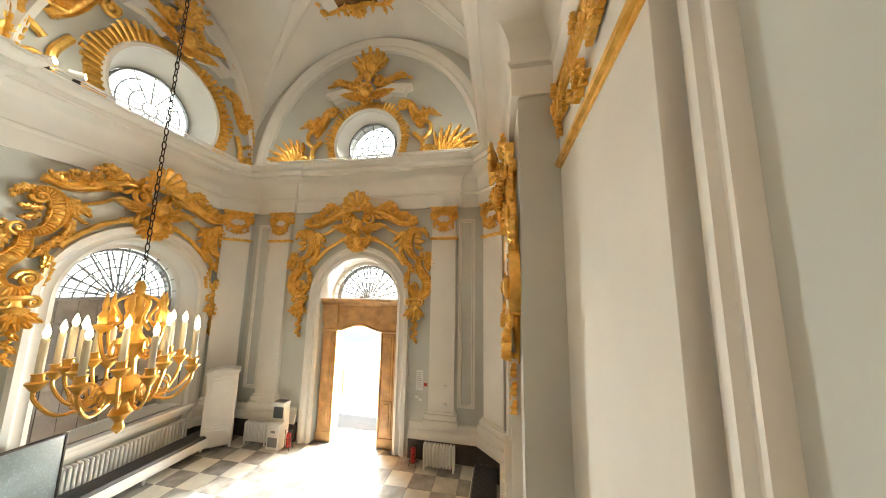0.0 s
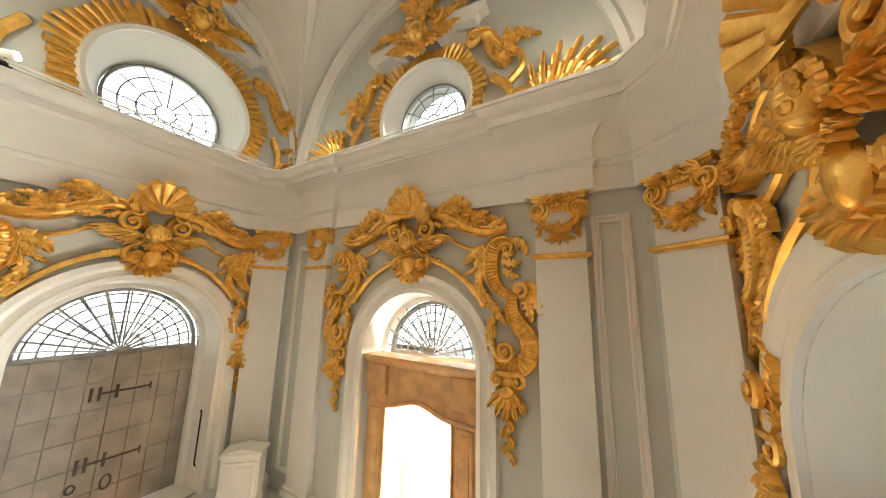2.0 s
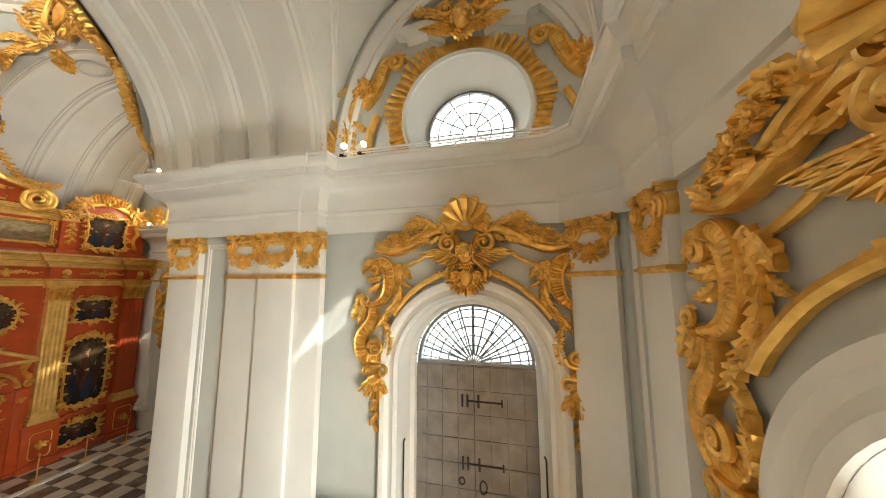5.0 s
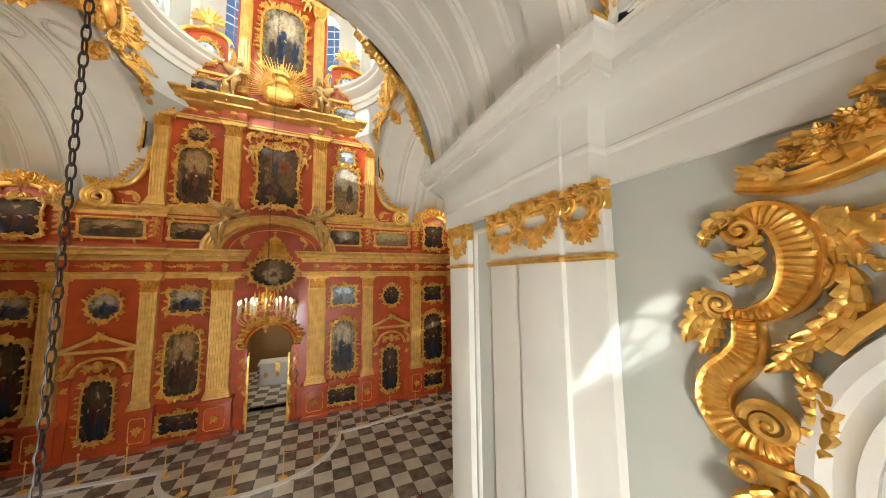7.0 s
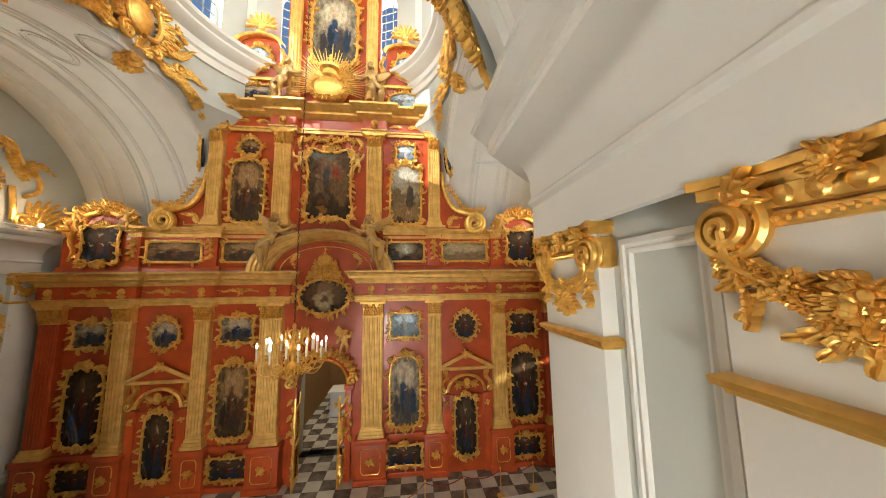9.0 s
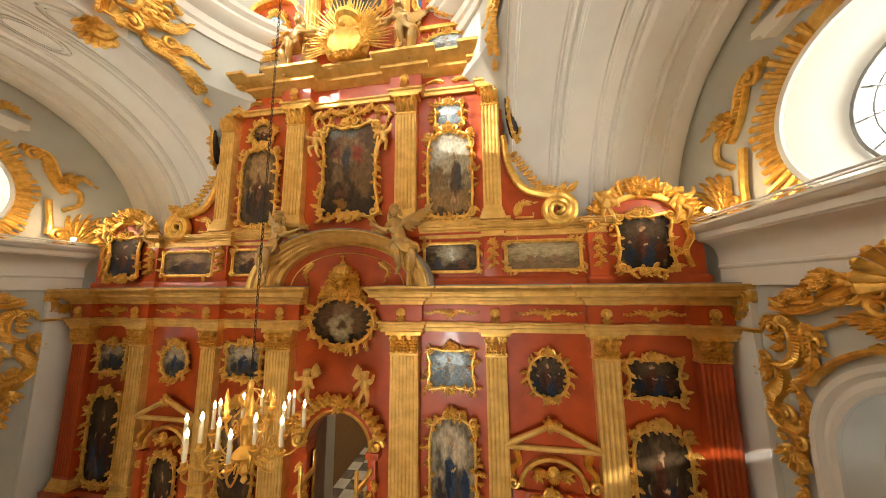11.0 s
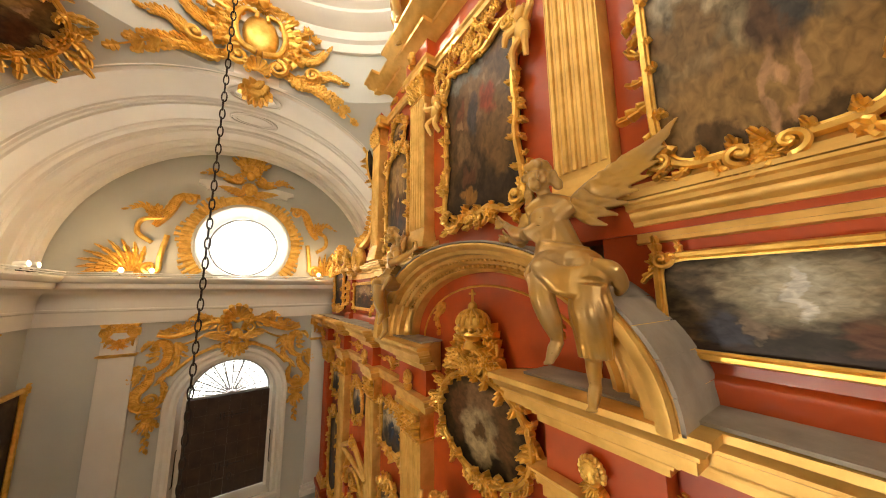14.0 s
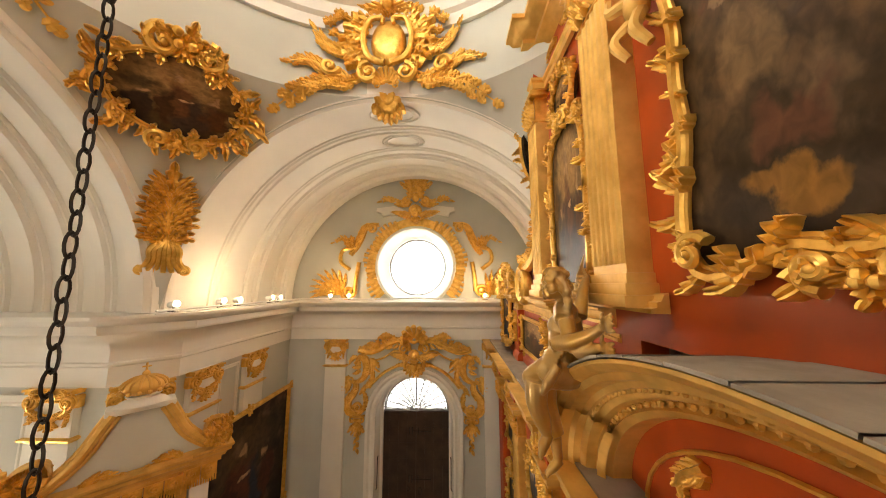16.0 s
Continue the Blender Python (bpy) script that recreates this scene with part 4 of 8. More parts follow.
        for k in range(6):
            leaf(bm, x, 3.2 - k * 0.085, -pi / 2 + (0.55 if k % 2 else -0.55), 0.13, 0.045, -0.04, 0.05, n=5)
            ball(bm, (x, -0.06, 3.18 - k * 0.09), 0.035 - 0.003 * k, 7, 5)
        part("drop", bm, GOLD, th)
    return th


def oculus_ornament(m, r, cz, top, group="gilded round window surrounds"):
    """The gilded carving round a round window: rays, head on a broken white pediment, scrolls and palms."""
    th = thing("window_ornament", m, "gilded rayed collar with cherub crest and palms round a window", "wall carving", group)
    a0 = -0.42 if cz - r >= SPRING else 0.02 - math.asin(min(1, (cz - SPRING) / (r * 1.3)))
    bm = B()
    archring(bm, 0, cz, [(r + 0.09, 0.01), (r + 0.09, -0.03), (r * 1.3, -0.03), (r * 1.3, 0.01)], a0, pi - a0, 40)
    collar = part("ray_collar", bm, GOLD, th)
    n = 46
    for k in range(n):
        a = a0 + (pi - 2 * a0) * (k + 0.5) / n
        if abs(a - pi / 2) < 0.42:
            continue
        r0, r1 = r + 0.08, r * (1.36 + 0.05 * sin(9 * a))
        bm = B()
        tube(bm, [(cos(a) * q, -0.03 - 0.025 * (q > r0), cz + sin(a) * q) for q in (r0, (r0 + r1) / 2, r1 * 0.97, r1)], lambda t: (0.03 + 0.022 * t) * r, 6, 0.8)
        part("ray", bm, GOLD, collar)
    h = cz + r * 1.22
    bm = B()
    head(bm, 0, h + 0.22, 0.17, -0.16, 0.62)
    part("winged_head", bm, GOLD, th)
    bm = B()
    shell(bm, 0, h + 0.72, 0.26, -0.1)
    for k in range(7):
        a = pi / 2 + (k - 3) * 0.26
        leaf(bm, 0.2 * cos(a), h + 0.75 + 0.2 * sin(a), a, 0.62 - 0.06 * abs(k - 3), 0.1, -0.06, 0.09, (k - 3) * 0.12, n=9)
    ball(bm, (0, -0.16, h + 0.68), (0.11, 0.08, 0.15), 12, 8)
    for s in (-1, 1):
        frond(bm, [(s * 0.1, 0, h + 0.55), (s * 0.45, 0, h + 0.52), (s * 0.8, 0, h + 0.66), (s * 1.0, 0, h + 0.6)], 0.26, -0.08, 8)
        volute(bm, (s * 0.26, h + 0.55), 0.14, pi / 2, -s * 1.4, 0.05, -0.1)
        leaf(bm, s * 0.05, h + 0.75, pi / 2 - s * 0.25, 0.32, 0.1, -0.05, 0.08, s * 0.4)
    part("crest", bm, GOLD, th)
    for s in (-1, 1):
        bm = B()
        prism(bm, [(s * 0.28, h + 0.28), (s * 0.62, h + 0.42), (s * 1.12, h + 0.36), (s * 1.14, h + 0.26), (s * 1.0, h + 0.22), (s * 0.95, h + 0.12), (s * 0.6, h + 0.18), (s * 0.32, h + 0.05)], -0.16, 0.02)
        part("pediment", bm, PLASTER, th, "white broken pediment", False)
        bm = B()
        ridged(bm, [(s * r * 1.0, cz + r * 1.12), (s * r * 1.35, cz + r * 1.05), (s * r * 1.5, cz + r * 0.75), (s * r * 1.62, cz + r * 0.5), (s * (r * 1.75), cz + r * 0.3)], lambda t: 0.06 + 0.06 * sin(pi * t), 112, -0.1)
        volute(bm, (s * r * 1.18, cz + r * 1.0), 0.13, pi / 2, s * 1.3, 0.05, -0.1)
        tube(bm, curve([(s * r * 1.6, -0.07, cz + r * 0.5), (s * r * 1.95, -0.07, cz + r * 0.42), (s * r * 2.0, -0.07, cz + r * 0.12), (s * (r * 1.75), -0.07, cz - 0.1)], 20), 0.055, 7)
        cluster(bm, s * r * 1.75, cz + r * 0.62, 0.2, 8, -0.1)
        frond(bm, [(s * r * 1.7, 0, cz + r * 0.5), (s * r * 1.95, 0, cz + r * 0.75), (s * r * 2.2, 0, cz + r * 0.65)], 0.2, -0.06, 6)
        part("side_scroll", bm, GOLD, th)
        bm = B()
        z0 = SPRING + 0.12
        volute(bm, (s * (r + 0.78), z0 + 0.12), 0.17, 0, s * 1.5, 0.06, -0.1)
        tube(bm, curve([(s * (r * 1.5), -0.09, cz + 0.1 * r), (s * (r + 0.62), -0.09, z0 + 0.4), (s * (r + 0.62), -0.09, z0 + 0.12)], 14), 0.06, 7)
        palm(bm, s * (r + 1.05), z0 + 0.02, s, 0.85)
        part("palm", bm, GOLD, th, "gilded palm frond")
    return th


def wall_capital(parent, w, z0=5.04, z1=5.625, y=-0.1):
    """A gilded Ionic capital: thin hollowed abacus with a flower, two volutes, beaded band, garland hung from their eyes."""
    bm = B()
    n = 12
    for q, za, zb in ((0.0, z1 - 0.035, z1), (0.025, z1 - 0.075, z1 - 0.035)):
        e = w / 2 + 0.03 - q * 0.6
        row = [(e * (2 * i / n - 1), y - 0.035 + q - 0.045 * (2 * i / n - 1) ** 4) for i in range(n + 1)]
        lo = [bm.verts.new((px, py, za)) for px, py in row] + [bm.verts.new((e, 0, za)), bm.verts.new((-e, 0, za))]
        hi = [bm.verts.new((px, py, zb)) for px, py in row] + [bm.verts.new((e, 0, zb)), bm.verts.new((-e, 0, zb))]
        cap(bm, lo)
        cap(bm, hi[::-1])
        for i in range(len(lo)):
            bm.faces.new((lo[i], lo[(i + 1) % len(lo)], hi[(i + 1) % len(lo)], hi[i]))
    box(bm, -w / 2 + 0.1, w / 2 - 0.1, y - 0.035, 0, z1 - 0.15, z1 - 0.08, 0.012)
    box(bm, -w / 2 + 0.1, w / 2 - 0.1, y - 0.02, 0, z1 - 0.20, z1 - 0.155, 0.008)
    for k in range(int((w - 0.24) / 0.026)):
        ball(bm, (-w / 2 + 0.13 + k * 0.026, y - 0.022, z1 - 0.178), 0.012, 6, 4)
    for k in range(int((w - 0.24) / 0.075) + 1):
        ball(bm, (-w / 2 + 0.14 + k * 0.075, y - 0.036, z1 - 0.115), (0.026, 0.016, 0.033), 7, 5)
    for s in (-1, 1):
        cx = s * (w / 2 - 0.055)
        tube(bm, spiral((cx, z1 - 0.185), 0.115, 0.015, pi / 2, s * 2.3, 54, y - 0.02, 0.045), lambda t: 0.021 * (1 - 0.35 * t), 7, 1.3)
        ball(bm, (cx, y, z1 - 0.185), (0.108, 0.035, 0.108), 14, 6)
        box(bm, cx - 0.1, cx + 0.1, y, 0, z1 - 0.28, z1 - 0.09, 0.03)
        for k in range(3):
            leaf(bm, cx - s * 0.02, z1 - 0.1, -s * (0.2 + 0.5 * k) + (0 if s < 0 else pi), 0.13, 0.028, y - 0.05, 0.03, s * 0.8, n=9)
    part_cap = part("capital", bm, GOLD, parent, "gilded Ionic capital")
    bm = B()
    cluster(bm, 0, z1 - 0.055, 0.065, 8, y - 0.05)
    e = w / 2 - 0.055
    for s in (-1, 1):
        c = curve([(s * e, y - 0.06, z1 - 0.19), (s * e * 0.98, y - 0.05, z1 - 0.29), (s * e * 0.66, y - 0.04, z1 - 0.36), (s * e * 0.3, y - 0.04, z1 - 0.4)], 12)
        tube(bm, c, 0.013, 6)
        for k in range(1, 12):
            d = c[k + 1] - c[k]
            for q in (-1, 1):
                leaf(bm, c[k].x, c[k].z, math.atan2(d.z, d.x) + q * rnd.uniform(0.5, 1.2), rnd.uniform(0.06, 0.1), 0.024, y - 0.02, 0.028, -q, n=8)
        for k in range(4):
            leaf(bm, s * e * (0.98 - 0.03 * k), z1 - 0.3 - 0.045 * k, -pi / 2 + rnd.uniform(-0.9, 0.9), 0.085, 0.026, y - 0.01, 0.03, rnd.uniform(-1, 1), n=8)
            ball(bm, (s * e * 0.95 + rnd.uniform(-0.02, 0.02), y - 0.03, z1 - 0.34 - 0.045 * k), 0.014, 6, 4)
        cluster(bm, s * e * 0.5, z1 - 0.38, 0.06, 7, y - 0.04)
    cluster(bm, 0, z1 - 0.41, 0.08, 14, y - 0.04)
    for q in (-1, 1):
        cluster(bm, q * 0.07, z1 - 0.43, 0.06, 9, y - 0.03)
        cluster(bm, q * 0.04, z1 - 0.50, 0.045, 8, y - 0.02)
    for k in range(5):
        leaf(bm, 0.03 * (k - 2), z1 - 0.46, -pi / 2 + 0.3 * (k - 2), 0.13, 0.03, y - 0.01, 0.03, 0.5 * (k - 2), n=9)
    part("garland", bm, GOLD, part_cap, "gilded garland of flowers and leaves")
    return part_cap


def pilaster(m, w, label="white plaster pilaster with gilded Ionic capital", zb=1.1, steps=()):
    th = thing("pilaster", m, label, "pilaster", "wall pilasters", "structure")
    bm = B()
    box(bm, -w / 2, w / 2, -0.1, 0.02, zb, 5.63, 0.008)
    for a, b, d in steps:
        box(bm, a, b, -0.1 - d, -0.02, zb, 5.63, 0.03)
    part("shaft", bm, PLASTER, th)
    d = 0.1 + max([q[2] for q in steps], default=0)
    bm = B()
    line = [(-w / 2, 0.0), (-w / 2, -0.1)] + [q for a, b, e in steps for q in ((a, -0.1), (a + 0.02, -0.1 - e), (b - 0.02, -0.1 - e), (b, -0.1))] + [(w / 2, -0.1), (w / 2, 0.0)]
    sweep(bm, line, [(-0.01, 4.885), (0.015, 4.885), (0.02, 4.9), (0.045, 4.91), (0.05, 4.935), (0.025, 4.95), (-0.01, 4.955)])
    part("band", bm, GOLD, th, "gilded band")
    if steps:
        a, b = steps[0][:2]
        for x0, x1, dd in ((-w / 2, a, 0.1), (a, b, d), (b, w / 2, 0.1)):
            c = wall_capital(th, x1 - x0 - 0.02, y=-dd)
            c.location.x = (x0 + x1) / 2 * K
    else:
        wall_capital(th, w, y=-d)
    bm = B()
    for z, q, hgt in ((zb, 0.09, 0.12), (zb + 0.12, 0.06, 0.1), (zb + 0.22, 0.03, 0.05)):
        box(bm, -w / 2 - q, w / 2 + q, -0.1 - q, 0.02, z, z + hgt, 0.015)
    part("base", bm, PLASTER, th)
    return th


# ---- icon screen ----
SCR = at(CX, -7.25, 0, 180)
screen = thing("icon_screen", SCR, "towering red lacquered icon screen with gilded pilasters and cornices", "icon screen")


def outline(shape, w, h, n=None):
    n = n or max(40, int((w + h) * 24))
    pts = []
    for k in range(n):
        a = 2 * pi * (k + 0.5) / n
        p = {"rect": 14.0, "oval": 2.0, "arch": 6.0, "lobed": 4.5}[shape]
        r = (abs(cos(a)) ** p + abs(sin(a)) ** p) ** (-1 / p)
        if shape == "lobed":
            r *= 1 + 0.09 * cos(4 * a + pi) * 1.0 + 0.05 * cos(8 * a)
        x, z = r * cos(a), r * sin(a)
        if shape == "arch" and z > 0.55:
            z *= 1 - 0.16 * x * x
        pts.append((x * w / 2, z * h / 2))
    return pts


def icon(u, z, w, h, shape, art, y=-0.06, lush=1.0, m=None, name="icon", label=""):
    """A painting in a carved gilded frame."""
    words = {"rect": "oblong", "oval": "oval", "arch": "tall arch-topped", "lobed": "lobed"}[shape]
    tone = ("dark", "brown", "grey-gold", "pale blue", "dark red", "tan landscape", "dark dusky", "golden brown", "dark", "brown crowded")[art]
    th = thing(name, m if m is not None else SCR @ at(u, y, z), label or f"{words} {tone} oil painting in a carved gilded frame", "icon", "icons on the screen")
    o = outline(shape, w, h)
    bm = B()
    prism(bm, o, -0.02, 0.03)
    part("canvas", bm, ART[art], th, f"{tone} oil painting", smooth=False)
    bm = B()
    fr = 0.03 * (0.6 + 0.4 * min(w, h))
    ring = o + [o[0], o[1]]
    tube(bm, [(x, -0.045, zz) for x, zz in ring], fr, 6, 1.3)
    tube(bm, [(x * 0.95, -0.05, zz * (1 - 0.05 * w / h)) for x, zz in ring], fr * 0.45, 5)
    n = len(o)
    step = 1
    for k in range(0, n, step):
        x, zz = o[k]
        x2, z2 = o[(k + 1) % n]
        a = math.atan2(z2 - zz, x2 - x) - pi / 2
        s = (0.75 + 0.25 * lush) * rnd.uniform(0.11, 0.23) * (0.55 + 0.4 * min(w, h, 1.0))
        if shape == "rect" and (abs(x) < 0.33 * w or abs(zz) < 0.2 * h):
            continue
        if k % 2 == 0 or rnd.random() < 0.4:
            leaf(bm, x, zz, a + rnd.uniform(-1.1, 1.1), s, s * 0.22, -0.035, s * 0.3, rnd.uniform(-1.9, 1.9), n=7)
        if k % 3 == 0:
            leaf(bm, x, zz, a + pi + rnd.uniform(-0.8, 0.8), s * 0.6, s * 0.22, -0.05, s * 0.3, rnd.uniform(-1, 1), n=5)
    c = 0.10 * (0.6 + 0.4 * lush) * (0.5 + 0.5 * min(w, h, 1.1) / 0.9)
    for s in (-1, 1):
        if shape != "rect":
            volute(bm, (s * c * 0.9, h / 2 + c * 0.35), c * 0.7, pi / 2, -s * 1.3, c * 0.25)
            volute(bm, (s * c * 0.8, -h / 2 - c * 0.2), c * 0.55, -pi / 2, s * 1.2, c * 0.22)
        if shape in ("arch", "rect", "lobed"):
            for q in (-1, 1):
                volute(bm, (s * w * 0.46, q * h * 0.46), c * 0.75, 0.6, s * q * 1.3, c * 0.24)
                cluster(bm, s * w * 0.5, q * h * 0.44, c * 0.9, 6)
    if shape != "rect":
        cluster(bm, 0, h / 2 + c * 0.7, c * 1.2, 8)
        cluster(bm, 0, -h / 2 - c * 0.3, c * 0.9, 7)
    part("frame", bm, GOLD, th, "carved gilded frame")
    return th


# red boarding
bm = B()
plate(bm, [(-7.1, 0), (-0.64, 0), (-0.64, 2.5)] + [(-0.64 * cos(pi * k / 16), 2.5 + 0.64 * sin(pi * k / 16)) for k in range(1, 16)] + [(0.64, 2.5), (0.64, 0), (7.1, 0), (7.1, 4.8), (-7.1, 4.8)], [], 0, 0.2)
part("lower_panel", bm, RED, screen, "red lacquered boarding", False)
for s in (-1, 1):
    bm = B()
    box(bm, min(s * 1.35, s * 6.9), max(s * 1.35, s * 6.9), 0.05, 0.25, 5.6, 6.85)
    part("attic_panel", bm, RED, screen, smooth=False)
    bm = B()
    prism(bm, [(s * 3.3, 6.85), (s * 4.75, 6.85), (s * 4.7, 7.25), (s * 4.35, 7.42), (s * 3.95, 7.45), (s * 3.62, 7.75), (s * 3.45, 8.2), (s * 3.38, 8.7), (s * 3.3, 8.7)], 0.08, 0.25)
    part("side_wing", bm, RED, screen, smooth=False)
    bm = B()
    tube(bm, curve([(s * 3.4, 0.0, 8.75), (s * 3.5, 0.0, 8.1), (s * 3.75, 0.0, 7.62), (s * 4.15, 0.0, 7.45), (s * 4.45, 0.0, 7.42)], 24), lambda t: 0.07 + 0.03 * t, 8)
    tube(bm, spiral((s * 4.4, 7.1), 0.33, 0.05, pi / 2, -s * 2.6, 60, -0.04, 0.06), lambda t: 0.085 * (1 - 0.5 * t), 8, 1.3)
    for k in range(9):
        leaf(bm, s * (3.95 + 0.09 * k), 7.45 + 0.02 * sin(k), pi / 2 - s * 0.4 + rnd.uniform(-0.5, 0.5), 0.24, 0.07, 0.0, 0.08, -s * 0.8, n=6)
        leaf(bm, s * (3.5 + 0.07 * k), 8.3 - 0.1 * k, pi / 2 - s * (1.6 + 0.05 * k), 0.2, 0.06, 0.0, 0.07, s * 0.8, n=6)
    part("volute_scroll", bm, GOLD, screen, "gilded snail volute")
    bm = B()
    tube(bm, [(s * 3.6, 0.05, 7.0), (s * 3.95, 0.05, 7.0), (s * 3.95, 0.05, 7.1)], 0.025, 6)
    frond(bm, [(s * 3.6, 0.06, 7.05), (s * 3.72, 0.06, 7.28), (s * 3.95, 0.06, 7.3)], 0.18, 0.06, 6)
    part("spray", bm, GOLD, screen)
bm = B()
box(bm, -3.4, 3.4, 0.02, 0.3, 6.7, 10.3)
part("upper_panel", bm, RED, screen, smooth=False)
bm = B()
prism(bm, [(-1.5, 4.8)] + [(-1.62 * cos(pi * k / 24), 5.62 + 0.96 * sin(pi * k / 24)) for k in range(25)] + [(1.5, 4.8)], -0.02, 0.2)
part("tympanum", bm, RED, screen, smooth=False)

# pedestals, pilasters, capitals
def screen_pilaster(u, w, z0, z1, y, d=0.14):
    pil = new("screen_pilaster")
    pil.parent, pil.location = screen, (u * K, y * K, 0)
    bm = B()
    ch = 0.42
    box(bm, -w / 2, w / 2, -d, 0.03, z0 + 0.2, z1 - ch)
    n = max(4, int(w / 0.07))
    tone = RED if abs(u) > 6.5 else OLDGOLD
    part("shaft", bm, tone, pil, "red fluted shaft" if tone == RED else "gilded fluted shaft")
    for k in range(n):
        bm = B()
        x = -w / 2 + w * (k + 0.5) / n
        tube(bm, [(x, -d, z0 + 0.3), (x, -d, z1 - ch - 0.05)], w / n * 0.36, 7, 0.9)
        part("fillet", bm, tone, pil)
    bm = B()
    for z, q in ((z0, 0.07), (z0 + 0.08, 0.045), (z0 + 0.15, 0.02)):
        box(bm, -w / 2 - q, w / 2 + q, -d - q, 0.03, z, z + 0.085, 0.012)
    part("base", bm, OLDGOLD, pil)
    bm = B()
    box(bm, -w / 2, w / 2, -d, 0.03, z1 - ch, z1 - 0.08)
    box(bm, -w / 2 - 0.08, w / 2 + 0.08, -d - 0.08, 0.03, z1 - 0.08, z1, 0.015)
    box(bm, -w / 2 - 0.02, w / 2 + 0.02, -d - 0.02, 0.03, z1 - ch - 0.03, z1 - ch, 0.008)
    for row, (zz, ln) in enumerate(((z1 - ch, 0.2), (z1 - ch + 0.1, 0.24))):
        k = 3 if row else 4
        for i in range(k):
            leaf(bm, -w / 2 + w * (i + 0.5) / k, zz, pi / 2, ln, w / k * 0.5, -d, 0.09, n=7)
    for s in (-1, 1):
        volute(bm, (s * w * 0.42, z1 - 0.13), 0.065, pi / 2, s * 1.4, 0.024, -d - 0.05)
    part("capital", bm, GOLD, pil, "gilded leafy capital")
    return pil


for s in (-1, 1):
    for u, w in ((1.37, 0.56), (3.13, 0.38), (5.05, 0.42), (6.72, 0.46)):
        screen_pilaster(s * u, w, 1.12, 4.78, -0.02, 0.2 if u < 2 else 0.14)
        bm = B()
        box(bm, s * u - w / 2 - 0.12, s * u + w / 2 + 0.12, -0.22 - (0.08 if u < 2 else 0), 0.02, 0.0, 1.0, 0.01)
        box(bm, s * u - w / 2 - 0.16, s * u + w / 2 + 0.16, -0.27 - (0.08 if u < 2 else 0), 0.02, 1.0, 1.12, 0.02)
        box(bm, s * u - w / 2 - 0.16, s * u + w / 2 + 0.16, -0.27 - (0.08 if u < 2 else 0), 0.02, 0.0, 0.14, 0.02)
        ped = part("pedestal", bm, RED, screen)
        bm = B()
        cluster(bm, s * u, 0.58, 0.13, 8, -0.25 - (0.08 if u < 2 else 0))
        tube(bm, [(s * u + x, -0.23 - (0.08 if u < 2 else 0), z) for x, z in outline("rect", w * 0.9, 0.66, 24) + outline("rect", w * 0.9, 0.66, 24)[:1]] if False else
             [(s * u + x, -0.225 - (0.08 if u < 2 else 0), 0.57 + z) for x, z in outline("rect", w * 0.9, 0.64, 24)], 0.012, 5)
        part("boss", bm, GOLD, ped, "gilded carved boss")
    for u, w in ((1.33, 0.46), (3.15, 0.36)):
        screen_pilaster(s * u, w, 6.95, 9.85, 0.0, 0.16)

# low rails between the pedestals
for s in (-1, 1):
    for a, b in ((1.65, 2.94), (5.27, 6.5)):
        bm = B()
        box(bm, min(s * a, s * b), max(s * a, s * b), -0.1, 0.02, 1.0, 1.12, 0.02)
        box(bm, min(s * a, s * b), max(s * a, s * b), -0.12, 0.02, 0, 0.13, 0.02)
        part("rail", bm, RED, screen)


def run(path, prof, mat, name, label=""):
    return part(name, sweep(B(), path, prof), mat, screen, label)


def steps(us, y, out, end0, end1):
    """A plan line that steps out round every pilaster."""
    p = [(end0, y)]
    for u, w in us:
        p += [(u - w, y), (u - w, y - out), (u + w, y - out), (u + w, y)]
    return p + [(end1, y)]


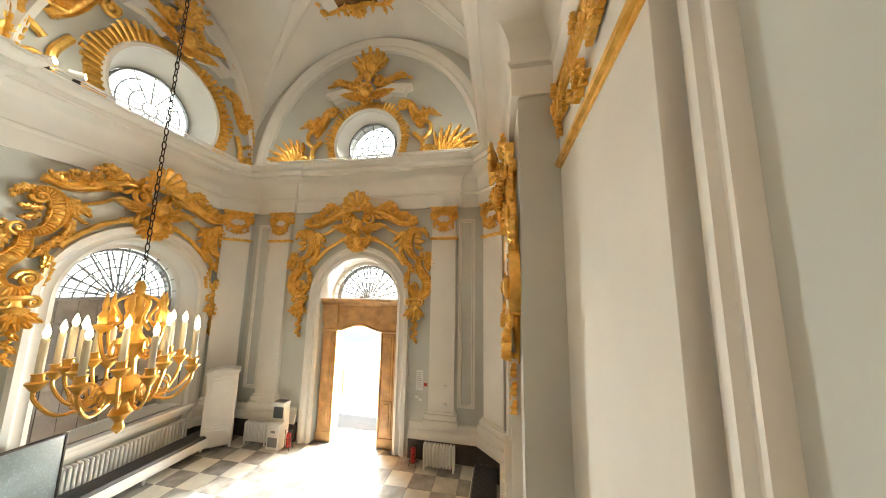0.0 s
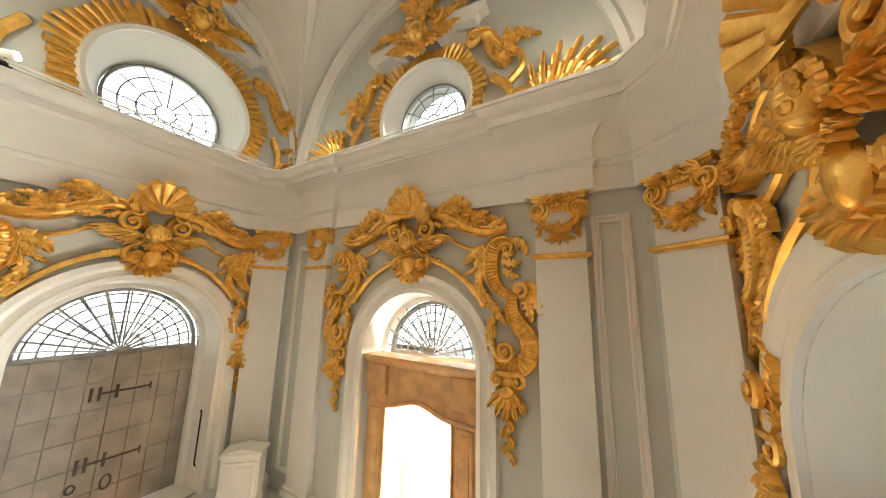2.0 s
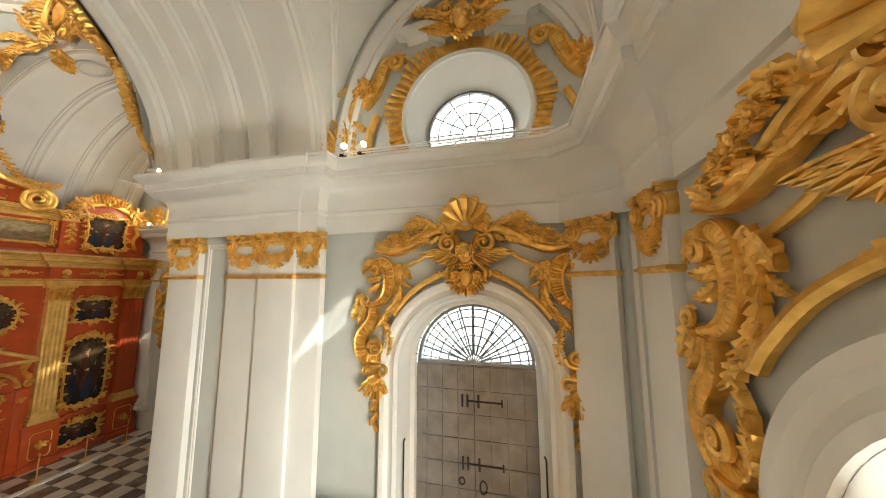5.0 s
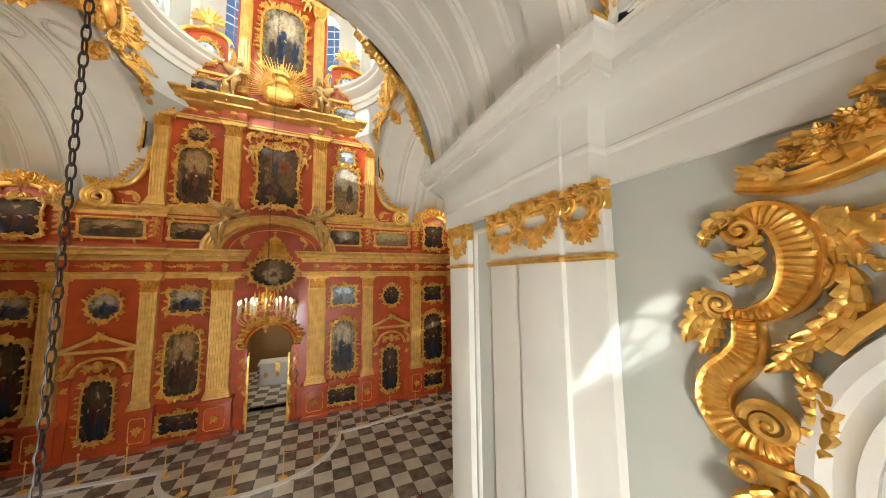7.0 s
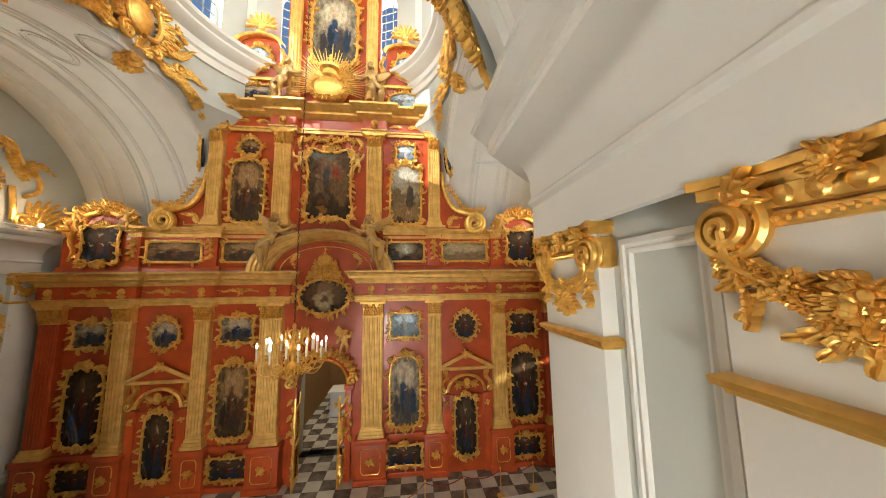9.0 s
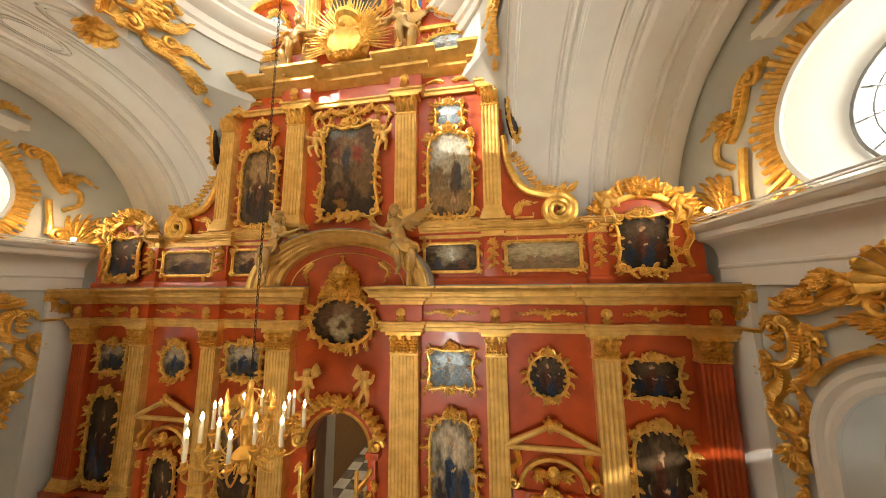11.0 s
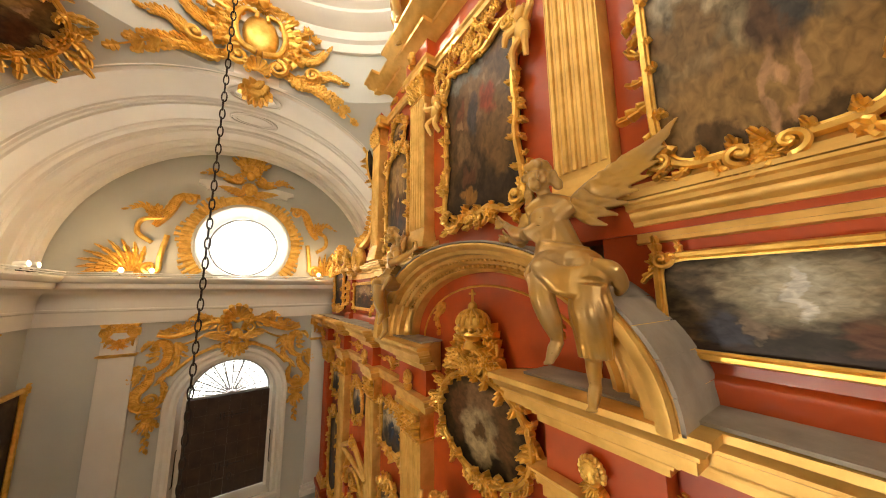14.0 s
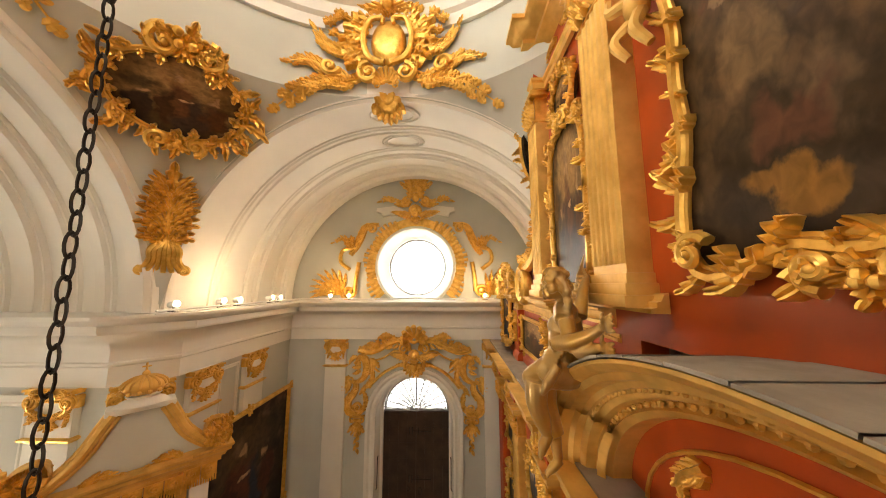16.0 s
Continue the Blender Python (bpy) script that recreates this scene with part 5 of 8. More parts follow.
LOWC = [(0, 5.27), (0.06, 5.29), (0.06, 5.34), (0.09, 5.345), (0.09, 5.365), (0.13, 5.38), (0.14, 5.42), (0.22, 5.43), (0.24, 5.44), (0.24, 5.50), (0.26, 5.51), (0.26, 5.53), (0.29, 5.55), (0.31, 5.59), (0.33, 5.60), (0.33, 5.64), (0, 5.645)]
ARCHI = [(0, 4.76), (0.05, 4.76), (0.05, 4.83), (0.08, 4.85), (0.08, 4.9), (0.12, 4.93), (0.12, 4.95), (0, 4.96)]
FRI = [(0, 4.95), (0.02, 4.95), (0.02, 5.28), (0, 5.28)]
for s in (-1, 1):
    us = [(-6.72, 0.3), (-5.05, 0.27), (-3.13, 0.25), (-1.32, 0.38)] if s < 0 else [(1.32, 0.38), (3.13, 0.25), (5.05, 0.27), (6.72, 0.3)]
    e = (-7.12, -0.84) if s < 0 else (0.84, 7.12)
    path = steps(us, -0.05, 0.16, *e)
    run(path, LOWC, OLDGOLD, "cornice", "gilded moulded cornice")
    run(path, ARCHI, OLDGOLD, "architrave", "gilded moulding")
    run(path, FRI, RED, "frieze")
    bm = B()
    box(bm, e[0], e[1], -0.36, 0.1, 5.646, 5.665)
    part("top_board", bm, PLANK, screen, "dusty grey boards", False)
    for u, w in us:
        bm = B()
        head(bm, u, 5.12, 0.085, -0.24)
        part("carved_head", bm, GOLD, screen)
    for u in ([-5.9, -4.1, -2.25] if s < 0 else [2.25, 4.1, 5.9]):
        bm = B()
        cluster(bm, u, 5.11, 0.12, 9, -0.08)
        for q in (-1, 1):
            frond(bm, [(u + q * 0.08, 0, 5.11), (u + q * 0.25, 0, 5.15), (u + q * 0.42, 0, 5.1), (u + q * 0.55, 0, 5.13)], 0.1, -0.08, 6, r=0.015)
        part("frieze_spray", bm, GOLD, screen)
    # attic
    us = [(s * 3.13, 0.22), (s * 5.08, 0.16)]
    us.sort()
    e2 = (-6.95, -1.6) if s < 0 else (1.6, 6.95)
    path = steps(us, 0.05, 0.1, *e2)
    run(path, [(0, 6.62), (0.03, 6.63), (0.03, 6.655), (0.01, 6.66), (0.01, 6.74), (0.05, 6.75), (0.05, 6.78), (0.08, 6.79), (0.10, 6.82), (0.10, 6.84), (0.15, 6.85), (0.15, 6.88), (0.18, 6.89), (0.18, 6.91), (0, 6.92)], OLDGOLD, "attic_cornice", "gilded moulding")
    run(path, [(0, 5.66), (0.06, 5.66), (0.06, 5.76), (0.03, 5.8), (0, 5.82)], RED, "attic_base")
    for u in (s * 3.13, s * 5.08):
        bm = B()
        box(bm, u - 0.17, u + 0.17, -0.066, 0.06, 5.82, 6.63, 0.008)
        st = part("attic_strip", bm, RED, screen)
        bm = B()
        ridged(bm, [(u - 0.05, 6.55), (u + 0.06, 6.45), (u - 0.02, 6.3), (u + 0.03, 6.15), (u, 6.0)], lambda t: 0.05 - 0.03 * t, 112, -0.1)
        for k in range(7):
            leaf(bm, u, 6.55 - 0.08 * k, -pi / 2 + (0.9 if k % 2 else -0.9), 0.15, 0.045, -0.09, 0.06, n=5)
        cluster(bm, u, 6.52, 0.1, 6, -0.1)
        part("strip_carving", bm, GOLD, st)
    # corner niche with arched head
    bm = B()
    prism(bm, [(s * 5.85 + x, z) for x, z in [(-0.72, 5.7), (0.72, 5.7), (0.72, 6.75)] + [(0.72 * cos(pi * k / 12), 6.75 + 0.52 * sin(pi * k / 12)) for k in range(13)]], -0.02, 0.22)
    part("corner_niche", bm, RED, screen, smooth=False)
    bm = B()
    archring(bm, s * 5.85, 6.78, [(0.62, -0.02), (0.62, -0.1), (0.68, -0.13), (0.74, -0.13), (0.78, -0.02)], n=24, fz=0.75)
    for k in range(15):
        a = pi * (k + 0.5) / 15
        leaf(bm, s * 5.85 + 0.72 * cos(a), 6.8 + 0.55 * sin(a), a + rnd.uniform(-0.6, 0.6), 0.3, 0.09, -0.08, 0.09, rnd.uniform(-1, 1), n=7)
    cluster(bm, s * 5.85, 7.4, 0.25, 9, -0.1)
    for q in (-1, 1):
        frond(bm, [(s * 5.85 + q * 0.3, 0, 7.3), (s * 5.85 + q * 0.65, 0, 7.25), (s * 5.85 + q * 0.85, 0, 7.0)], 0.24, -0.05, 7)
        ridged(bm, [(s * 5.85 + q * 0.72, 6.75), (s * 5.85 + q * 0.8, 6.5), (s * 5.85 + q * 0.7, 6.25), (s * 5.85 + q * 0.78, 5.95)], lambda t: 0.07 - 0.03 * t, 112, -0.06)
    part("niche_carving", bm, GOLD, screen)
    icon(s * 5.85, 6.4, 0.92, 1.02, "lobed", 0, -0.08, 1.1)

# great arch over the middle
bm = B()
PR = [(1.48, 0.1), (1.48, -0.16), (1.53, -0.2), (1.56, -0.17), (1.60, -0.17), (1.62, -0.24), (1.66, -0.26), (1.68, -0.26), (1.70, -0.31), (1.75, -0.33), (1.76, -0.42), (1.82, -0.44), (1.84, -0.50), (1.89, -0.53), (1.92, -0.53), (1.92, 0.1)]
archring(bm, 0, 5.62, PR, n=64, fz=0.61)
for k in range(60):
    a = pi * (k + 0.5) / 60
    ball(bm, (1.58 * cos(a), -0.19, 5.62 + 0.61 * 1.58 * sin(a)), 0.02, 6, 4)
for k in range(84):
    a = pi * (k + 0.5) / 84
    ball(bm, (1.69 * cos(a), -0.28, 5.62 + 0.61 * 1.69 * sin(a)), (0.016, 0.02, 0.024), 6, 4)
# the arch breaks forward above both springings
for a0, a1 in ((0.0, 0.5), (pi - 0.5, pi)):
    archring(bm, 0, 5.62, [(r0 - 0.012, y0 - 0.06) for r0, y0 in PR[1:-1]] + [(1.93, 0.0)], a0, a1, 14, 0.61)
arch = part("great_arch", bm, OLDGOLD, screen, "gilded moulded arch with beading")
for k in range(22):
    bm = archring(B(), 0, 5.625, [(1.926, -0.54), (1.926, 0.1), (1.945 + 0.004 * (k % 3), 0.1), (1.945 + 0.004 * (k % 3), -0.54), (1.926, -0.54)], pi * k / 22 + 0.002, pi * (k + 1) / 22 - 0.002, 3, 0.61)
    part("arch_board", bm, PLANK, screen, "dusty grey boards" if k == 0 else "")
bm = B()
tube(bm, [(1.3 * cos(a), -0.03, 5.6 + 0.6 * 1.28 * sin(a)) for a in [pi * k / 20 for k in range(21)]], 0.014, 5)
for s in (-1, 1):
    frond(bm, [(s * 0.75, 0, 6.15), (s * 0.95, 0, 5.98), (s * 0.9, 0, 5.8)], 0.14, -0.03, 6)
part("tympanum_carving", bm, GOLD, screen)

# upper entablature
us = [(-3.15, 0.25), (-1.33, 0.33), (1.33, 0.33), (3.15, 0.25)]
path = steps(us, 0.0, 0.16, -3.5, 3.5)
path[0], path[-1] = (-3.42, 0.0), (3.42, 0.0)
run(path, [(0, 9.84), (0.05, 9.84), (0.05, 9.92), (0.08, 9.94), (0.08, 9.98), (0, 10.0)], OLDGOLD, "upper_architrave")
run(path, [(0, 9.98), (0.03, 9.98), (0.03, 10.3), (0, 10.3)], RED, "upper_frieze")
run(path, [(0, 10.28), (0.06, 10.3), (0.1, 10.36), (0.2, 10.4), (0.2, 10.47), (0.3, 10.52), (0.34, 10.6), (0.38, 10.62), (0.38, 10.68), (-0.3, 10.69)], OLDGOLD, "upper_cornice", "gilded moulded cornice")
for u, w in us:
    bm = B()
    head(bm, u, 10.14, 0.09, -0.22)
    part("carved_head", bm, GOLD, screen)
for u in (-2.25, 2.25):
    bm = B()
    for q in (-1, 1):
        frond(bm, [(u + q * 0.1, 0, 10.14), (u + q * 0.3, 0, 10.18), (u + q * 0.5, 0, 10.12)], 0.12, -0.04, 6)
    part("frieze_spray", bm, GOLD, screen)
bm = B()
for k in range(13):
    t = -1 + k / 6
    cluster(bm, t * 0.75, 9.75 - 0.12 * abs(sin(t * pi * 1.5)), 0.12, 6, -0.03)
for s in (-1, 1):
    frond(bm, [(s * 0.75, 0, 9.75), (s * 0.92, 0, 9.55), (s * 0.85, 0, 9.3)], 0.16, -0.03, 6)
part("garland", bm, GOLD, screen, "gilded garland")
run([(-3.5, 0.0), (-0.95, 0.0)], [(0, 6.92), (0.12, 6.922), (0.12, 6.95), (0.08, 6.96), (0.08, 6.99), (0.05, 7.0), (0.03, 7.04), (0, 7.05)], OLDGOLD, "upper_base")
run([(0.95, 0.0), (3.5, 0.0)], [(0, 6.92), (0.12, 6.922), (0.12, 6.95), (0.08, 6.96), (0.08, 6.99), (0.05, 7.0), (0.03, 7.04), (0, 7.05)], OLDGOLD, "upper_base")

# top tier
for s in (-1, 1):
    bm = B()
    box(bm, s * 2.25 - 0.95, s * 2.25 + 0.95, 0.02, 0.35, 10.69, 11.55, 0.01)
    prism(bm, [(s * 2.25 - 0.62, 11.55), (s * 2.25 + 0.62, 11.55), (s * 2.25 + 0.6, 12.7)] + [(s * 2.25 + 0.6 * cos(pi * k / 10), 12.7 + 0.3 * sin(pi * k / 10)) for k in range(1, 10)] + [(s * 2.25 - 0.6, 12.7)], 0.05, 0.3)
    part("top_side_panel", bm, RED, screen, smooth=False)
    bm = B()
    archring(bm, s * 2.25, 12.68, [(0.62, 0.05), (0.62, -0.08), (0.7, -0.12), (0.74, -0.12), (0.76, 0.05)], n=20, fz=0.5)
    box(bm, s * 2.25 - 1.0, s * 2.25 + 1.0, -0.06, 0.3, 11.5, 11.6, 0.02)
    for q in (-1, 1):
        ridged(bm, [(s * 2.25 + q * 0.66, 12.6), (s * 2.25 + q * 0.78, 12.3), (s * 2.25 + q * 0.68, 12.0), (s * 2.25 + q * 0.85, 11.75), (s * 2.25 + q * 0.7, 11.65)], lambda t: 0.06 + 0.05 * t, 112, -0.02)
        volute(bm, (s * 2.25 + q * 0.8, 11.75), 0.14, 0, q * 1.4, 0.05, -0.02)
    lathe(bm, [(0.14, 13.05), (0.18, 13.15), (0.1, 13.3), (0.12, 13.4)], (s * 2.25, 0.1, 0), 12)
    for k in range(9):
        a = pi * (0.1 + 0.8 * k / 8)
        leaf(bm, s * 2.25, 13.4, a, 0.5, 0.09, 0.08, 0.06, (a - pi / 2) * 0.8, n=7)
    part("top_side_carving", bm, GOLD, screen)
    icon(s * 2.25, 12.25, 0.72, 0.78, "oval", 3, 0.03)
    icon(s * 2.25, 11.1, 1.05, 0.5, "oval" if s > 0 else "lobed", 3 if s > 0 else 2, 0.0)
    # columns of the middle aedicule
    bm = B()
    lathe(bm, [(0.2, 11.0), (0.2, 11.2), (0.16, 11.25), (0.16, 14.6), (0.14, 14.7)], (s * 1.18, 0.0, 0), 16)
    for k in range(12):
        tube(bm, [(s * 1.18 + 0.16 * cos(k * pi / 6), 0.16 * sin(k * pi / 6), 11.3), (s * 1.18 + 0.16 * cos(k * pi / 6), 0.16 * sin(k * pi / 6), 14.55)], 0.025, 5)
    part("top_column", bm, OLDGOLD, screen, "gilded fluted column")
    bm = B()
    lathe(bm, [(0.15, 14.6), (0.2, 14.8), (0.27, 15.0), (0.27, 15.08)], (s * 1.18, 0.0, 0), 14)
    for k in range(8):
        leaf(bm, s * 1.18 - 0.16 + 0.32 * (k % 4) / 3, 14.65 + 0.15 * (k // 4), pi / 2, 0.22, 0.07, -0.17, 0.1, n=5)
    part("top_capital", bm, GOLD, screen)
bm = B()
box(bm, -1.45, 1.45, 0.1, 0.4, 10.69, 15.2)
part("top_panel", bm, RED, screen, smooth=False)
bm = B()
archring(bm, 0, 15.1, [(1.2, 0.1), (1.2, -0.15), (1.3, -0.22), (1.45, -0.3), (1.5, -0.3), (1.5, 0.3)], n=30, fz=0.6)
box(bm, -1.5, -0.9, -0.25, 0.3, 15.05, 15.25, 0.03)
box(bm, 0.9, 1.5, -0.25, 0.3, 15.05, 15.25, 0.03)
part("top_pediment", bm, OLDGOLD, screen, "gilded curved pediment")
bm = B()
prism(bm, [(1.3 * cos(pi * k / 16), 15.1 + 0.75 * sin(pi * k / 16)) for k in range(17)], 0.05, 0.3)
part("top_tympanum", bm, RED, screen, smooth=False)
icon(0, 13.45, 1.45, 2.5, "arch", 2, 0.06, 1.4)
bm = B()
for k in range(46):
    a = pi * (-0.12 + 1.24 * k / 45)
    rr = rnd.uniform(0.95, 1.4)
    tube(bm, [(cos(a) * 0.3, -0.3, 11.25 + sin(a) * 0.3), (cos(a) * rr, -0.36, 11.25 + sin(a) * rr)], lambda t: 0.035 * (1 - 0.8 * t), 5)
rays = thing("sunburst", SCR, "gilded sunburst of rays behind a domed casket", "sunburst")
part("ray_burst", bm, GOLD, rays)
bm = B()
lathe(bm, [(0.2, 10.72), (0.42, 10.8), (0.5, 11.0), (0.48, 11.2), (0.4, 11.35), (0.25, 11.45)], (0, -0.35, 0), 16, 1.1, 0.55)
lathe(bm, [(0.2, 11.45), (0.24, 11.5), (0.22, 11.65), (0.3, 11.72), (0.3, 11.8), (0.12, 11.85), (0.06, 11.95)], (0, -0.35, 0), 14)
tube(bm, [(0, -0.35, 11.9), (0, -0.35, 12.25)], 0.03, 6)
tube(bm, [(-0.1, -0.35, 12.12), (0.1, -0.35, 12.12)], 0.03, 6)
for k in range(14):
    cluster(bm, 0.5 * cos(pi * k / 7), 11.05 + 0.3 * sin(pi * k / 7), 0.14, 6, -0.5)
part("casket", bm, GOLD, rays, "gilded casket with cross")

# paintings of the screen
for s in (-1, 1):
    icon(s * 5.8, 4.03, 0.85, 0.66, "lobed", 2 if s < 0 else 0)
    icon(s * 4.05, 4.0, 0.7, 0.76, "oval", 2 if s < 0 else 0)
    icon(s * 2.27, 4.07, 0.88, 0.72, "lobed", 3 if s > 0 else 2)
    icon(s * 5.8, 2.28, 0.88, 1.92, "arch", 0, lush=1.2)
    icon(s * 2.28, 2.25, 0.86, 1.92, "arch", 2 if s > 0 else 1, lush=1.2)
    icon(s * 4.0, 1.25, 0.64, 1.62, "arch", 0, -0.1)
    icon(s * 5.78, 0.57, 0.92, 0.56, "lobed", 0)
    icon(s * 2.26, 0.55, 1.02, 0.56, "lobed", 0)
    icon(s * 4.08, 6.22, 1.42, 0.6, "rect", 7 if s > 0 else 1, 0.02, 0.8)
    icon(s * 2.28, 6.22, 1.12, 0.6, "rect", 1 if s < 0 else 6, 0.02, 0.8)
    icon(s * 2.28, 8.0, 0.95, 1.9, "arch", 5 if s > 0 else 1, -0.02, 1.2)
    icon(s * 2.27, 9.32, 0.6, 0.55, "oval" if s < 0 else "lobed", 3 if s > 0 else 1, -0.02)
    icon(0, 0, 0.62, 1.25, "oval", 0, m=SCR @ at(s * 3.62, 0.05, 9.35, s * 62), label="oval dark painting in a gilded frame set edgewise")
    # triangular pediment over the side doors
    bm = B()
    u = s * 4.05
    tube(bm, [(u - 0.78, -0.14, 2.8), (u + 0.78, -0.14, 2.8)], 0.05, 8)
    tube(bm, [(u - 0.8, -0.14, 2.82), (u, -0.16, 3.2), (u + 0.8, -0.14, 2.82)], 0.055, 8)
    part("door_pediment", bm, OLDGOLD, screen, "gilded triangular pediment")
    bm = B()
    prism(bm, [(u - 0.72, 2.82), (u + 0.72, 2.82), (u, 3.16)], -0.1, 0.02)
    box(bm, u - 0.62, u + 0.62, -0.08, 0.02, 0.0, 2.05, 0.01)
    box(bm, u - 0.7, u - 0.5, -0.14, 0.02, 0.0, 2.1, 0.01)
    box(bm, u + 0.5, u + 0.7, -0.14, 0.02, 0.0, 2.1, 0.01)
    part("side_door", bm, RED, screen)
    bm = B()
    archring(bm, u, 2.15, [(0.5, -0.02), (0.5, -0.12), (0.54, -0.15), (0.58, -0.12), (0.58, -0.02)], n=20, fz=0.85)
    head(bm, u, 2.42, 0.09, -0.1, 0.3)
    for q in (-1, 1):
        ridged(bm, [(u + q * 0.62, 2.75), (u + q * 0.58, 2.55), (u + q * 0.7, 2.4), (u + q * 0.66, 2.22)], lambda t: 0.07 - 0.03 * t, 112, -0.12)
        volute(bm, (u + q * 0.68, 2.22), 0.1, 0, q * 1.3, 0.035, -0.12)
        cluster(bm, u + q * 0.6, 1.85, 0.09, 7, -0.14)
        cluster(bm, u + q * 0.25, 2.32, 0.12, 6, -0.06)
    cluster(bm, u, 3.2, 0.16, 7, -0.16)
    part("side_door_carving", bm, GOLD, screen)
icon(0, 8.25, 1.34, 2.15, "lobed", 9, -0.02, 1.5)
icon(0, 4.93, 1.42, 1.0, "oval", 8, -0.1, 1.4)
bm = B()
ball(bm, (0, -0.18, 5.96), (0.19, 0.16, 0.14), 20, 12)
for k in range(7):
    a = pi * k / 7
    tube(bm, [(0.2 * cos(a) * cos(b), -0.18 + 0.17 * sin(a) * cos(b), 5.96 + 0.15 * sin(b)) for b in [pi * q / 14 for q in range(15)]], 0.016, 6)
for k in range(14):
    a = 2 * pi * k / 14
    ball(bm, (0.2 * cos(a), -0.18 + 0.17 * sin(a), 5.9), 0.03, 8, 6)
    ball(bm, (0.15 * cos(a + 0.2), -0.18 + 0.13 * sin(a + 0.2), 6.05), 0.022, 8, 6)
lathe(bm, [(0.17, 5.84), (0.2, 5.85), (0.2, 5.89), (0.17, 5.9)], (0, -0.18, 0), 20, 1.0, 0.85)
lathe(bm, [(0.12, 5.7), (0.08, 5.78), (0.13, 5.85)], (0, -0.18, 0), 14)
ball(bm, (0, -0.18, 6.14), 0.055, 10, 8)
tube(bm, [(0, -0.18, 6.19), (0, -0.18, 6.33)], 0.015, 6)
tube(bm, [(-0.05, -0.18, 6.28), (0.05, -0.18, 6.28)], 0.013, 6)
for s in (-1, 1):
    for k in range(9):
        leaf(bm, s * (0.08 + 0.03 * k), 5.46 + 0.03 * (k % 3), pi / 2 - s * (0.35 + 0.15 * k), 0.34 - 0.015 * k, 0.06, -0.14, 0.09, s * (1.5 if k % 2 else -1.2), lobes=4, n=14)
    tube(bm, curve([(s * 0.1, -0.16, 5.5), (s * 0.3, -0.17, 5.58), (s * 0.36, -0.17, 5.74), (s * 0.26, -0.16, 5.8)], 14), lambda t: 0.035 - 0.018 * t, 7)
for s in (-1, 1):
    for k in range(5):
        leaf(bm, s * 0.1, 5.56 + 0.05 * k, pi / 2 - s * (1.5 - 0.14 * k), 0.3, 0.07, -0.08, 0.1, s * 0.5, n=7)
    volute(bm, (s * 0.2, 5.62), 0.13, pi / 2, -s * 1.4, 0.05, -0.1)
cluster(bm, 0, 5.66, 0.17, 8, -0.12)
crown = tagged(part("crown_carving", bm, GOLD, m=SCR), "gilded crown and leaf carving above the oval icon", "carving")

# royal doorway
bm = B()
archring(bm, 0, 2.5, [(0.64, 0.15), (0.64, -0.12), (0.7, -0.16), (0.76, -0.14), (0.82, -0.1), (0.84, 0.02)], n=24)
for s in (-1, 1):
    box(bm, s * 0.64 if s > 0 else -0.8, 0.8 if s > 0 else -0.64, -0.12, 0.15, 0, 2.4, 0.01)
    box(bm, (0.62 if s > 0 else -0.88), (0.88 if s > 0 else -0.62), -0.2, 0.1, 2.38, 2.5, 0.02)
part("royal_arch", bm, RED, screen, "red doorway surround")
bm = B()
archring(bm, 0, 2.5, [(0.66, -0.14), (0.7, -0.18), (0.74, -0.14)], n=24)
for s in (-1, 1):
    for k in range(6):
        leaf(bm, s * 0.74, 2.2 - k * 0.2, -pi / 2 + (0.6 if k % 2 else -0.6), 0.2, 0.06, -0.13, 0.06, n=5)
    for k in range(7):
        a = pi / 2 - s * (0.15 + 0.17 * k)
        leaf(bm, 0.8 * cos(a), 2.5 + 0.8 * sin(a), a - s * 0.7, 0.3, 0.09, -0.12, 0.1, s * 0.8, n=7)
    volute(bm, (s * 0.82, 2.62), 0.14, 0, s * 1.4, 0.05, -0.14)
cluster(bm, 0, 3.35, 0.2, 9, -0.14)
part("royal_carving", bm, GOLD, screen, "gilded leaf carving")
for s in (-1, 1):
    leafdoor = thing("royal_door", SCR @ at(s * 0.64, 0.15, 0, s * 82), "open gilded openwork royal door leaf", "door", "royal doors")
    bm = B()
    q = -s
    for z in (0.05, 1.0, 1.9):
        box(bm, min(0, q * 0.6), max(0, q * 0.6), -0.03, 0.03, z, z + 0.1, 0.01)
    for x in (0.03, 0.57):
        box(bm, q * x - 0.03, q * x + 0.03, -0.03, 0.03, 0.05, 2.3, 0.01)
    for z in (0.55, 1.5):
        for k in range(10):
            leaf(bm, q * 0.3, z, 2 * pi * k / 10, 0.36, 0.07, -0.01, 0.05, 0.9, n=6)
    part("openwork", bm, GOLD, leafdoor)
altar = thing("altar_table", at(CX + 0.1, -11.6), "white altar table with gilded trim in the sanctuary", "table")
bm = B()
box(bm, -0.7, 0.7, -0.4, 0.4, 0.06, 0.85, 0.02)
box(bm, -0.78, 0.78, -0.46, 0.46, 0.85, 0.95, 0.02)
box(bm, -0.78, 0.78, -0.46, 0.46, 0, 0.08, 0.02)
part("body", bm, WHITE, altar)
bm = B()
for x in (-0.45, 0, 0.45):
    cluster(bm, x, 0.45, 0.12, 6, 0.0)
for v in bm.verts:
    v.co.y = 0.41 - v.co.y
box(bm, -0.1, 0.1, 0.4, 0.48, 0.6, 0.97)
part("trim", bm, GOLD, altar)


# ---- statues ----
STATUEGOLD = material("old_statue_gilding", (0.50, 0.28, 0.06), 0.33, 0.5, second=(0.42, 0.27, 0.11), scale=4.5, bump=0.12, bscale=26)


